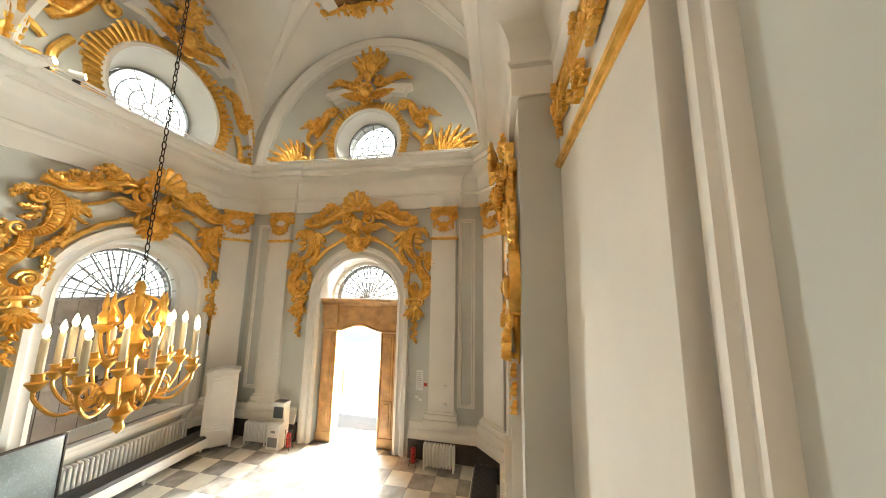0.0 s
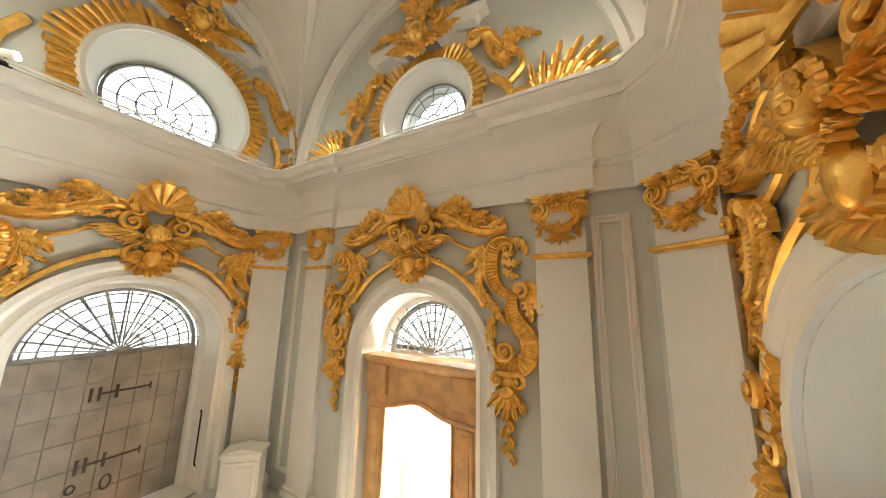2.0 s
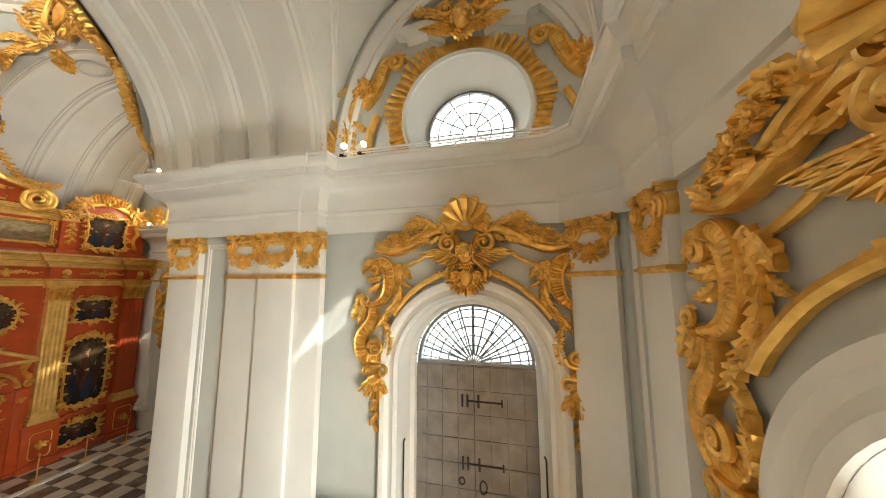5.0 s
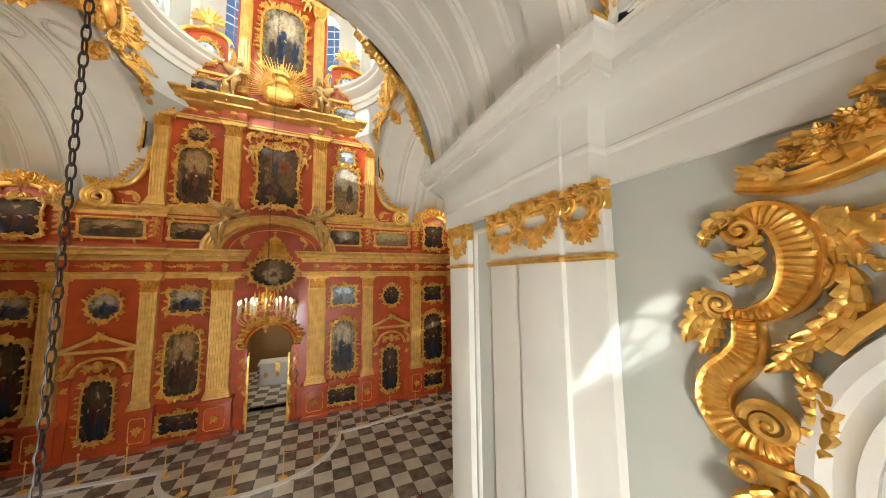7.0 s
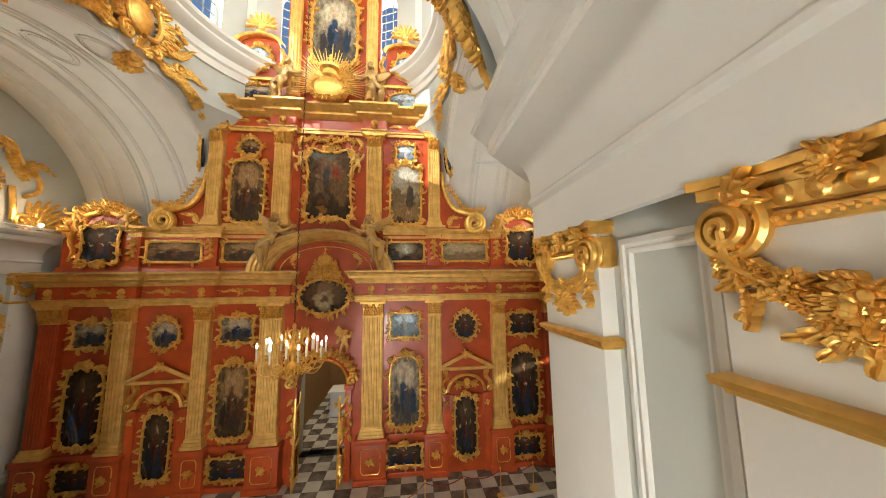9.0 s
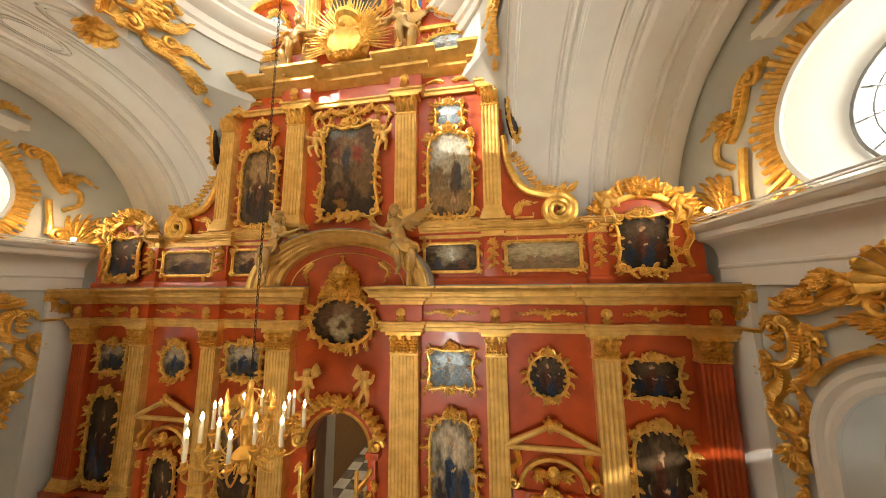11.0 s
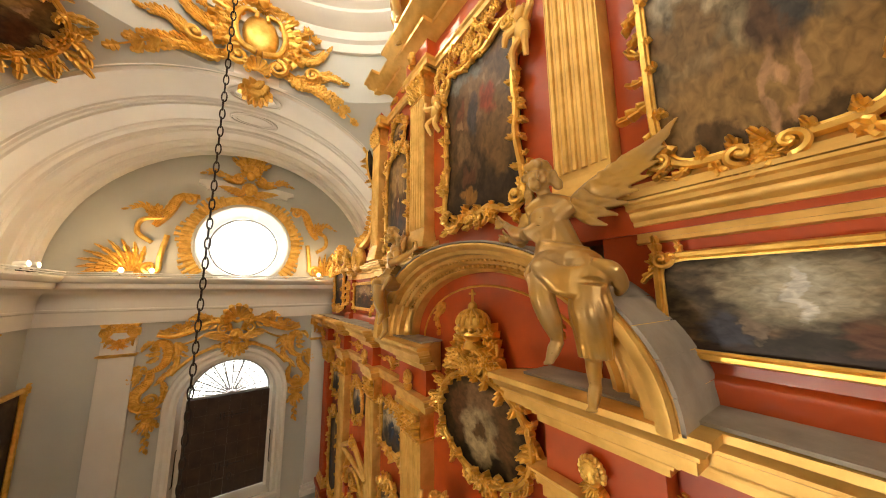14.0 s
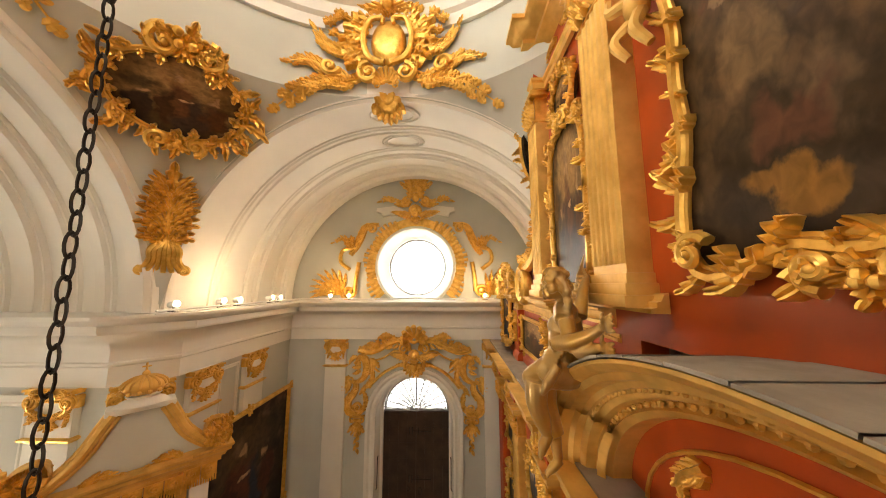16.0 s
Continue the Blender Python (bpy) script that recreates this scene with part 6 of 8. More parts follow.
def angel(m, s, label, voxel=0.0105):
    """A winged figure half seated on the arch, arms stretched along it, as one plain carved form; s mirrors it."""
    bm = B()
    X = lambda p: (s * p[0], p[1], p[2])

    def limb(pts, radii, n=14, flat=1.0):
        def rad(t):
            q = t * (len(radii) - 1)
            i = min(int(q), len(radii) - 2)
            return radii[i] + (radii[i + 1] - radii[i]) * (q - i)
        tube(bm, curve([X(p) for p in pts], n), rad, 14, flat)

    def lump(p, r, seg=12):
        ball(bm, X(p), r, seg, 8)
    # trunk, shoulders, neck
    limb([(0.11, -0.04, 0.08), (0.07, -0.05, 0.22), (0.01, -0.06, 0.36), (-0.03, -0.07, 0.5)], [0.15, 0.11, 0.118, 0.1])
    limb([(-0.15, -0.14, 0.5), (-0.03, -0.08, 0.55), (0.1, 0.0, 0.52)], [0.058, 0.085, 0.07])
    lump((-0.03, -0.12, 0.44), (0.11, 0.09, 0.09))
    limb([(-0.03, -0.07, 0.56), (-0.04, -0.11, 0.68)], [0.052, 0.046], 6)
    # head, face and curled hair
    hx, hy, hz = -0.04, -0.14, 0.735
    lump((hx, hy, hz), (0.077, 0.088, 0.1), 18)
    lump((hx + 0.008, hy - 0.045, hz - 0.055), (0.05, 0.045, 0.045))
    fx, fy = 0.55, -0.84

    def face(side, up, out, r):
        lump((hx + fx * out - fy * side, hy + fy * out + fx * side, hz + up), r, 8)
    for k in range(5):
        face(0, 0.02 - 0.012 * k, 0.088 + 0.005 * k, (0.011, 0.013, 0.012))
    face(0, -0.052, 0.09, (0.022, 0.011, 0.006))
    face(0, -0.063, 0.088, (0.018, 0.012, 0.007))
    face(0, -0.088, 0.08, (0.022, 0.018, 0.017))
    for q in (-1, 1):
        face(q * 0.033, 0.026, 0.082, (0.024, 0.011, 0.007))
        face(q * 0.031, 0.008, 0.077, (0.015, 0.012, 0.009))
        face(q * 0.042, -0.03, 0.07, (0.022, 0.02, 0.024))
    for k in range(90):
        a, b = rnd.uniform(0, 2 * pi), rnd.uniform(-0.5, 1.45)
        if cos(a - math.atan2(fy, fx)) > 0.35 and b < 0.72:
            continue
        lump((hx + 0.088 * cos(a) * cos(b), hy + 0.098 * sin(a) * cos(b), hz + 0.015 + 0.105 * sin(b)), rnd.uniform(0.02, 0.034), 7)
    for k in range(26):
        t = k / 25
        lump((hx - 0.085 - 0.03 * sin(3 * t) + rnd.uniform(-0.022, 0.022), hy + 0.03 + 0.02 * t, hz + 0.01 - 0.26 * t), rnd.uniform(0.022, 0.034), 7)
        lump((hx + 0.085 + 0.03 * t + rnd.uniform(-0.015, 0.015), hy + 0.04 + 0.03 * t, hz + 0.02 - 0.1 * t), rnd.uniform(0.02, 0.03), 7)
    # arms stretched out over the arch, open fingers
    limb([(0.1, -0.02, 0.52), (0.02, -0.12, 0.42), (-0.13, -0.19, 0.34)], [0.068, 0.062, 0.05])
    limb([(-0.13, -0.19, 0.34), (-0.27, -0.13, 0.38), (-0.40, -0.06, 0.45), (-0.46, -0.04, 0.49)], [0.05, 0.052, 0.034, 0.028])
    limb([(-0.15, -0.12, 0.5), (-0.21, -0.12, 0.38), (-0.25, -0.1, 0.31)], [0.058, 0.052, 0.045])
    limb([(-0.25, -0.1, 0.31), (-0.34, -0.06, 0.34), (-0.42, -0.03, 0.37)], [0.045, 0.042, 0.028])
    for (px, py, pz), up in (((-0.49, -0.035, 0.505), 0.45), ((-0.455, -0.025, 0.375), 0.0)):
        lump((px, py, pz), (0.045, 0.018, 0.032))
        for k in range(4):
            a = up + 0.2 * (k - 1.5)
            limb([(px - 0.03, py, pz + 0.016 * (k - 1.5)), (px - 0.03 - 0.045 * cos(a), py - 0.008, pz + 0.016 * (k - 1.5) + 0.045 * sin(a)), (px - 0.03 - 0.085 * cos(a), py, pz + 0.016 * (k - 1.5) + 0.085 * sin(a))], [0.0125, 0.0125, 0.009], 6)
        limb([(px, py - 0.01, pz + 0.025), (px - 0.03, py - 0.025, pz + 0.06), (px - 0.04, py - 0.02, pz + 0.085)], [0.014, 0.012, 0.009], 6)
    # lap and legs under cloth
    lump((0.13, -0.06, 0.09), (0.18, 0.16, 0.14), 18)
    limb([(0.07, -0.08, 0.1), (0.05, -0.2, 0.09), (0.04, -0.27, 0.05)], [0.13, 0.12, 0.095])
    limb([(0.18, -0.03, 0.08), (0.24, -0.1, 0.04), (0.28, -0.16, -0.04)], [0.135, 0.125, 0.105])
    limb([(0.04, -0.28, 0.05), (0.055, -0.29, -0.1), (0.075, -0.25, -0.24), (0.085, -0.21, -0.36)], [0.088, 0.078, 0.066, 0.034], 20)
    limb([(0.085, -0.2, -0.35), (0.075, -0.24, -0.41), (0.06, -0.27, -0.48)], [0.038, 0.04, 0.024], 8)
    limb([(0.28, -0.16, -0.03), (0.275, -0.17, -0.18), (0.26, -0.13, -0.34), (0.245, -0.1, -0.43)], [0.105, 0.1, 0.085, 0.07], 20)
    limb([(0.25, -0.11, -0.4), (0.235, -0.1, -0.52), (0.23, -0.09, -0.6)], [0.055, 0.042, 0.034], 10)
    limb([(0.23, -0.08, -0.6), (0.24, -0.13, -0.66), (0.25, -0.17, -0.71)], [0.036, 0.036, 0.022], 8)
    for fx0, fy0, fz0 in ((0.06, -0.28, -0.49), (0.25, -0.18, -0.72)):
        for k in range(4):
            lump((fx0 - 0.024 + 0.016 * k, fy0, fz0 + 0.004 * k), 0.0125, 6)
    # folds: sash round the waist, sweeping lap folds with a rolled end, ripples down the shin and over the chest
    for k in range(5):
        limb([(-0.1 + 0.01 * k, -0.1 - 0.02 * k, 0.3 - 0.028 * k), (0.02, -0.19 - 0.012 * k, 0.25 - 0.028 * k), (0.14, -0.15 - 0.01 * k, 0.22 - 0.026 * k), (0.22, -0.02, 0.2 - 0.026 * k)], [0.02, 0.027, 0.026, 0.02], 16)
    for k in range(9):
        q = k / 8
        limb([(-0.05 + 0.03 * q, -0.14 - 0.1 * sin(pi * q), 0.17 - 0.07 * q), (0.06 + 0.02 * q, -0.29 - 0.06 * sin(pi * q), 0.13 - 0.12 * q), (0.2, -0.27 - 0.03 * q, 0.06 - 0.12 * q), (0.35 - 0.02 * q, -0.12 - 0.03 * q, 0.08 - 0.17 * q)], [0.018, 0.03, 0.032, 0.024], 18)
    limb([(0.3, -0.16, 0.1), (0.38, -0.1, 0.06), (0.4, -0.04, -0.02), (0.36, 0.0, -0.08)], [0.04, 0.055, 0.045, 0.02], 14)
    limb([(-0.06, -0.16, 0.17), (-0.08, -0.24, 0.06), (-0.04, -0.27, -0.03)], [0.03, 0.036, 0.014], 12)
    for k in range(8):
        a = -2.9 + 0.42 * k
        limb([(0.27 + 0.09 * cos(a), -0.14 + 0.09 * sin(a), -0.02), (0.275 + 0.1 * cos(a + 0.3), -0.15 + 0.1 * sin(a + 0.3), -0.17), (0.26 + 0.085 * cos(a + 0.6), -0.12 + 0.085 * sin(a + 0.6), -0.32), (0.25 + 0.085 * cos(a + 0.8), -0.1 + 0.085 * sin(a + 0.8), -0.44)], [0.016, 0.025, 0.022, 0.016], 16)
    for k in range(6):
        limb([(0.1 - 0.03 * k, 0.0 - 0.03 * k, 0.5 - 0.01 * k), (0.06 - 0.03 * k, -0.14 - 0.012 * k, 0.4 - 0.012 * k), (0.06 - 0.02 * k, -0.17, 0.27)], [0.012, 0.02, 0.016], 12)
    # wing: a fleshy arm, long flight feathers, and overlapping rows of shorter ones
    spine = curve([(0.05, 0.06, 0.5), (0.13, 0.12, 0.63), (0.24, 0.2, 0.74), (0.36, 0.28, 0.82)], 20)
    limb([tuple(p) for p in spine[::5]], [0.055, 0.05, 0.04, 0.03, 0.022], 16)
    for n, ln, off, a0, a1, wd in ((9, 0.34, 0.0, -0.95, 0.42, 0.036), (9, 0.22, -0.028, -1.0, 0.35, 0.034), (8, 0.14, -0.05, -1.05, 0.3, 0.032), (7, 0.08, -0.065, -1.1, 0.2, 0.028)):
        for k in range(n):
            t = k / (n - 1)
            b = spine[int(2 + 17 * t)]
            a = a0 + (a1 - a0) * t
            q = ln * (0.72 + 0.45 * t)
            limb([(b.x, b.y + off, b.z), (b.x + 0.5 * q * cos(a), b.y + off + 0.12 * q - 0.01, b.z + 0.5 * q * sin(a)), (b.x + q * cos(a + 0.3), b.y + off + 0.3 * q, b.z + q * sin(a + 0.2))], [0.6 * wd, wd, wd * 0.95, 0.3 * wd], 9, 0.42)
    ob = part("statue", bm, STATUEGOLD, m=m)
    re_ = ob.modifiers.new("fuse", "REMESH")
    re_.mode, re_.voxel_size, re_.use_smooth_shade = "VOXEL", voxel, True
    sm = ob.modifiers.new("polish", "SMOOTH")
    sm.factor, sm.iterations = 0.4, 2
    return tagged(ob, label, "statue", "gilded statues on the screen")


angel(SCR @ at(1.3, -0.45, 6.36), 1, "gilded carved winged figure seated on the arch")
angel(SCR @ at(-1.3, -0.45, 6.36), -1, "gilded carved winged figure seated on the arch")
angel(SCR @ at(1.25, -0.3, 11.15), 1, "gilded carved winged figure beside the sunburst", 0.02)
angel(SCR @ at(-1.25, -0.3, 11.15), -1, "gilded carved winged figure beside the sunburst", 0.02)


def putto(m, s):
    bm = B()
    ball(bm, (0, -0.05, 0.38), 0.075, 10, 8)
    for k in range(8):
        ball(bm, (0.06 * cos(k * 0.8), -0.03 + 0.05 * sin(k * 0.8), 0.43), 0.03, 6, 4)
    ball(bm, (0, -0.04, 0.2), (0.09, 0.08, 0.14), 10, 8)
    for pts in ([(0.07, -0.05, 0.28), (0.16, -0.12, 0.3), (0.2, -0.1, 0.42)], [(-0.07, -0.05, 0.28), (-0.15, -0.12, 0.2), (-0.2, -0.1, 0.12)],
                [(0.04, -0.05, 0.1), (0.1, -0.14, 0.0), (0.06, -0.08, -0.15)], [(-0.04, -0.05, 0.1), (-0.08, -0.12, -0.05), (-0.12, -0.06, -0.18)]):
        tube(bm, curve([(s * p[0], p[1], p[2]) for p in pts], 10), lambda t: 0.05 - 0.022 * t, 8)
    for k in range(5):
        leaf(bm, s * -0.08, 0.28 + 0.02 * k, (pi - 0.5 - 0.15 * k) if s > 0 else (0.5 + 0.15 * k), 0.24, 0.05, 0.0, 0.03, n=6)
    return tagged(part("statuette", bm, OLDGOLD, m=m), "small gilded carved figure on the icon screen", "statue", "small gilded figures")


for s in (-1, 1):
    putto(SCR @ at(s * 0.82, -0.08, 8.75), s)
    putto(SCR @ at(s * 0.62, -0.25, 3.55), s)
    putto(SCR @ at(s * 6.5, -0.08, 6.95), s)
    putto(SCR @ at(s * 5.25, -0.08, 6.95), -s)
    putto(SCR @ at(s * 0.75, -0.12, 14.9), s)
# ---- carvings, windows and doors of the walls ----
door_ornament(at(0, 0, 0) @ ENT @ at(-0.05, 0, 0))
door_ornament(LEFT)
door_ornament(RIGHT, 0.93)
door_ornament(ARM_E, 1.1)
door_ornament(ARM_W, 1.1)
for key, (m, half, r, oz, sill, w) in SPOTS.items():
    oculus_ornament(m, r, oz, 0)


def round_window(m, r, oz, k, nave):
    th = tagged(new(f"window_{k}"), "round window with grey radial glazing bars", "window", "round windows", "structure")
    th.matrix_basis = m
    bm = B()
    r, oz, yy = (r * 0.97, oz - 0.08, 0.49) if nave else (r, oz, 0.57 if k > 1 else 0.29)
    archring(bm, 0, oz, [(r * 0.80, yy + 0.03), (r * 0.80, yy - 0.03), (r * 0.76, yy - 0.03), (r * 0.76, yy + 0.03)], 0, 2 * pi, 40)
    part("window_frame", bm, FRAMEGREY, th)
    bm = B()
    q = r * 0.76
    for i in range(12):
        a = 2 * pi * i / 12
        tube(bm, [(0.14 * r * cos(a), yy, oz + 0.14 * r * sin(a)), (q * cos(a), yy, oz + q * sin(a))], 0.012, 5)
    for rr in (0.14, 0.38, 0.6):
        tube(bm, [(rr * r * cos(a), yy, oz + rr * r * sin(a)) for a in [2 * pi * i / 30 for i in range(31)]], 0.012, 5)
    part("glazing_bars", bm, FRAMEGREY, th)
    bm = B()
    prism(bm, circle(0, oz, r * 0.79), yy + 0.015, yy + 0.02)
    g = part("pane", bm, GLASS, th, smooth=False)
    g.visible_shadow = False


def fanlight(m, half, k, z=DOORSPRING, y=0.55):
    th = tagged(new(f"window_{k}"), "half-round fanlight with grey radial bars and iron grille", "window", "fanlights", "structure")
    th.matrix_basis = m
    bm = B()
    q = half - 0.12
    archring(bm, 0, z, [(q, y + 0.05), (q, y - 0.03), (q - 0.05, y - 0.03), (q - 0.05, y + 0.05)], n=28)
    box(bm, -q, q, y - 0.03, y + 0.05, z - 0.05, z + 0.02)
    part("window_frame", bm, FRAMEGREY, th)
    bm = B()
    for i in range(13):
        a = pi * i / 12
        tube(bm, [(0.14 * cos(a), y, z + 0.14 * sin(a)), (q * cos(a), y, z + q * sin(a))], 0.016, 5)
    for rr in (0.12, 0.26, 0.4, 0.54, 0.68, 0.8):
        tube(bm, [(rr * half * cos(a), y, z + rr * half * sin(a)) for a in [pi * i / 20 for i in range(21)]], 0.013, 5)
    part("glazing_bars", bm, FRAMEGREY, th)
    bm = B()
    for i in range(11):
        a = pi * (i + 0.5) / 11
        tube(bm, [(0, y - 0.16, z + 0.02), (q * cos(a), y - 0.16, z + q * sin(a))], 0.011, 5)
    part("grille", bm, FRAMEGREY, th, "grey iron grille")
    bm = B()
    prism(bm, [(q * cos(pi * i / 20), z + q * sin(pi * i / 20)) for i in range(21)], y + 0.02, y + 0.025)
    g = part("pane", bm, GLASS, th, smooth=False)
    g.visible_shadow = False


def iron_shutter(m, half, sill, k, mat):
    """A pair of riveted iron shutters under the fanlight, with bolts and hinges."""
    th = thing("iron_shutter", m, "pair of closed riveted iron plate shutters with bolts", "shutter", "iron shutters")
    q = half - 0.045
    for s in (-1, 1):
        bm = B()
        x0, x1 = (-q, -0.001) if s < 0 else (0.001, q)
        box(bm, x0, x1, 0.5, 0.54, sill + 0.02, DOORSPRING - 0.03, 0.005)
        lf = part("shutter_leaf", bm, mat, th)
        nx, nz = 4, 6
        for i in range(nx):
            for j in range(nz):
                bm = B()
                px0, px1 = x0 + (x1 - x0) * i / nx, x0 + (x1 - x0) * (i + 1) / nx
                pz0, pz1 = sill + 0.03 + (DOORSPRING - 0.07 - sill) * j / nz, sill + 0.03 + (DOORSPRING - 0.07 - sill) * (j + 1) / nz
                ob = box(bm, px0 + 0.004, px1 - 0.004, 0.5 - rnd.uniform(0.006, 0.02), 0.502, pz0 + 0.004, pz1 - 0.004, 0.004)
                part("plate", bm, mat, lf, smooth=False)
    bm = B()
    for z in (sill + 0.75, DOORSPRING - 0.55):
        tube(bm, [(-0.1, 0.47, z), (0.42, 0.47, z)], 0.014, 6)
        tube(bm, [(0.42, 0.47, z - 0.05), (0.42, 0.47, z + 0.05)], 0.012, 6)
        for x in (-0.2, -0.12, 0.05):
            box(bm, x, x + 0.03, 0.465, 0.5, z - 0.09, z + 0.09, 0.004)
    tube(bm, [(0.12 + 0.05 * cos(a), 0.47, sill + 0.45 + 0.09 * sin(a)) for a in [2 * pi * i / 14 for i in range(15)]], 0.011, 6)
    tube(bm, [(-0.2 + 0.04 * cos(a), 0.47, sill + 0.5 + 0.05 * sin(a)) for a in [2 * pi * i / 14 for i in range(15)]], 0.011, 6)
    part("bolts", bm, DARKIRON, th, "dark iron bolts and rings")
    return th


k = 0
BROWN = material("brown_iron_plate", (0.075, 0.045, 0.03), 0.5, 0.3, vary=0.35, scale=4, bump=0.2, bscale=14)
for key, (m, half, r, oz, sill, w) in SPOTS.items():
    k += 1
    round_window(m, r, oz, k, key.startswith("nave"))
    deep = -0.12 if key == "nave_north" else 0.0
    fanlight(m, half, k + 5, DOORSPRING, 0.55 + deep)
    if key != "entrance":
        iron_shutter(m @ at(0, deep), half, sill, k, IRON if key == "nave_south" else BROWN)
        bm = B()
        box(bm, -half + 0.005, half - 0.005, 0.0, 0.56 + deep, sill - 0.06, sill + 0.004)
        box(bm, -half - 0.2, half + 0.2, -0.14, 0.02, sill - 0.1, sill - 0.02, 0.02)
        box(bm, -half - 0.16, half + 0.16, -0.08, 0.02, sill - 0.2, sill - 0.1, 0.02)
        tagged(part("trim_sill_" + key, bm, PLASTER, m=m), "white moulded window sill", "sill", kind="structure")
        bm = B()
        for s in (-1, 1):
            x = s * (half - 0.03)
            tube(bm, [(x, 0.1, 1.7), (x - s * 0.03, 0.08, 1.75), (x - s * 0.03, 0.08, 2.5), (x - s * 0.05, 0.07, 2.55)], 0.012, 6)
        tagged(part("stay_rod", bm, DARKIRON, m=m), "dark iron stay rods beside the opening", "iron rod", "stay rods")
    # bright hazy sky close outside the windows
    if key != "entrance":
        bm = B()
        box(bm, -1.5, 1.5, 1.45, 1.5, 3.2, 9.2)
        tagged(part("backdrop_" + key, bm, DAYLIGHT, m=m, smooth=False), "bright hazy sky outside the windows", "sky", kind="structure")
bm = B()
box(bm, -40, 7, 30, 30.2, -2, 40)
tagged(part("backdrop_yard", bm, DAYLIGHT, m=ENT, smooth=False), "bright hazy sky above the yard", "sky", kind="structure")

# sun-bleached yard outside the open door
bm = B()
box(bm, -9, 9, 0.75, 26, NF - 0.2, NF - 0.04)
tagged(part("ground", bm, material("pale_paving", (0.62, 0.60, 0.55), 0.8, vary=0.15), m=ENT, smooth=False), "sunlit pale paved yard outside the door", "ground", kind="structure")
for tx, ty, tz in ((-2.2, 17, 0), (2.2, 20, 0)):
    tree = thing("tree", ENT @ at(tx, ty, 0), "leafy green tree in the sunlit yard", "tree", "yard trees")
    bm = B()
    tube(bm, [(0, 0, 0.2), (0.05, 0, 1.6), (0, 0.1, 3.2), (0.1, 0, 4.6)], lambda t: 0.16 * (1 - 0.7 * t), 8)
    for i in range(6):
        a = i * 1.1
        tube(bm, [(0, 0, 2.4 + 0.25 * i), (cos(a) * 0.6, sin(a) * 0.6, 3.0 + 0.3 * i), (cos(a) * 1.1, sin(a) * 1.1, 3.4 + 0.3 * i)], lambda t: 0.06 * (1 - 0.7 * t), 6)
    part("trunk", bm, material("bark", (0.12, 0.08, 0.05), 0.9) if tx < 0 else bpy.data.materials["bark"], tree)
    bm = B()
    for i in range(900):
        a, b, rr = rnd.uniform(0, 2 * pi), rnd.uniform(-1, 1), rnd.uniform(0.4, 1) ** 0.5
        x, y, z = 1.5 * rr * cos(a) * math.sqrt(1 - b * b), 1.5 * rr * sin(a) * math.sqrt(1 - b * b), 4.0 + 1.5 * b * rr + 0.3 * sin(3 * a)
        d1, d2 = Vector((rnd.gauss(0, 1), rnd.gauss(0, 1), rnd.gauss(0, 1))).normalized() * 0.11, Vector((rnd.gauss(0, 1), rnd.gauss(0, 1), rnd.gauss(0, 1))).normalized() * 0.07
        p = Vector((x, y, z))
        bm.faces.new([bm.verts.new(p - d1), bm.verts.new(p + d2), bm.verts.new(p + d1), bm.verts.new(p - d2)])
    part("crown", bm, material("foliage", (0.07, 0.12, 0.03), 0.6, vary=0.4) if tx < 0 else bpy.data.materials["foliage"], tree, smooth=False)

# entrance portal
portal = thing("door_1", ENT, "varnished oak portal with arched head and open leaves", "door", "", "structure")
bm = B()
for s in (-1, 1):
    x0, x1 = (0.56, 0.9) if s > 0 else (-0.9, -0.56)
    box(bm, x0, x1, 0.12, 0.3, NF, 3.3, 0.01)
    box(bm, x0 + 0.05, x1 - 0.05, 0.1, 0.14, NF + 0.3, NF + 0.95, 0.015)
    box(bm, x0 + 0.1, x1 - 0.1, 0.085, 0.14, NF + 0.36, NF + 0.89, 0.02)
    box(bm, x0 + 0.05, x1 - 0.05, 0.1, 0.14, NF + 1.05, 2.8, 0.015)
    box(bm, x0 + 0.1, x1 - 0.1, 0.085, 0.14, NF + 1.11, 2.74, 0.02)
    tube(bm, [(x0 - 0.005 if s > 0 else x1 + 0.005, 0.11, NF), (x0 - 0.005 if s > 0 else x1 + 0.005, 0.11, 2.85)], 0.025, 6)
    box(bm, x0 - 0.01, x1 + 0.01, 0.09, 0.3, NF, NF + 0.2, 0.02)
    box(bm, s * 0.72 - 0.19, s * 0.72 + 0.19, 0.05, 0.3, 3.02, 3.42, 0.015)
part("jamb", bm, WOOD, portal, "varnished oak jamb")
bm = B()
n = 20
top = [(-0.6 + 1.2 * i / n, 2.86 + 0.13 * (0.5 + 0.5 * cos(pi * 2 * (i / n - 0.5))) ** 1.2) for i in range(n + 1)]
prism(bm, top + [(0.6, 3.5), (-0.6, 3.5)], 0.13, 0.3)
tube(bm, [(x, 0.12, z - 0.01) for x, z in [(-0.9, 2.86)] + top + [(0.9, 2.86)]], 0.035, 7)
part("head_panel", bm, WOOD, portal)
bm = sweep(B(), [(-0.93, 0.3), (-0.93, 0.12), (0.93, 0.12), (0.93, 0.3)], [(0, 3.40), (0.03, 3.41), (0.05, 3.46), (0.1, 3.49), (0.12, 3.54), (0.12, 3.56), (-0.2, 3.565)])
part("cornice", bm, WOOD, portal)
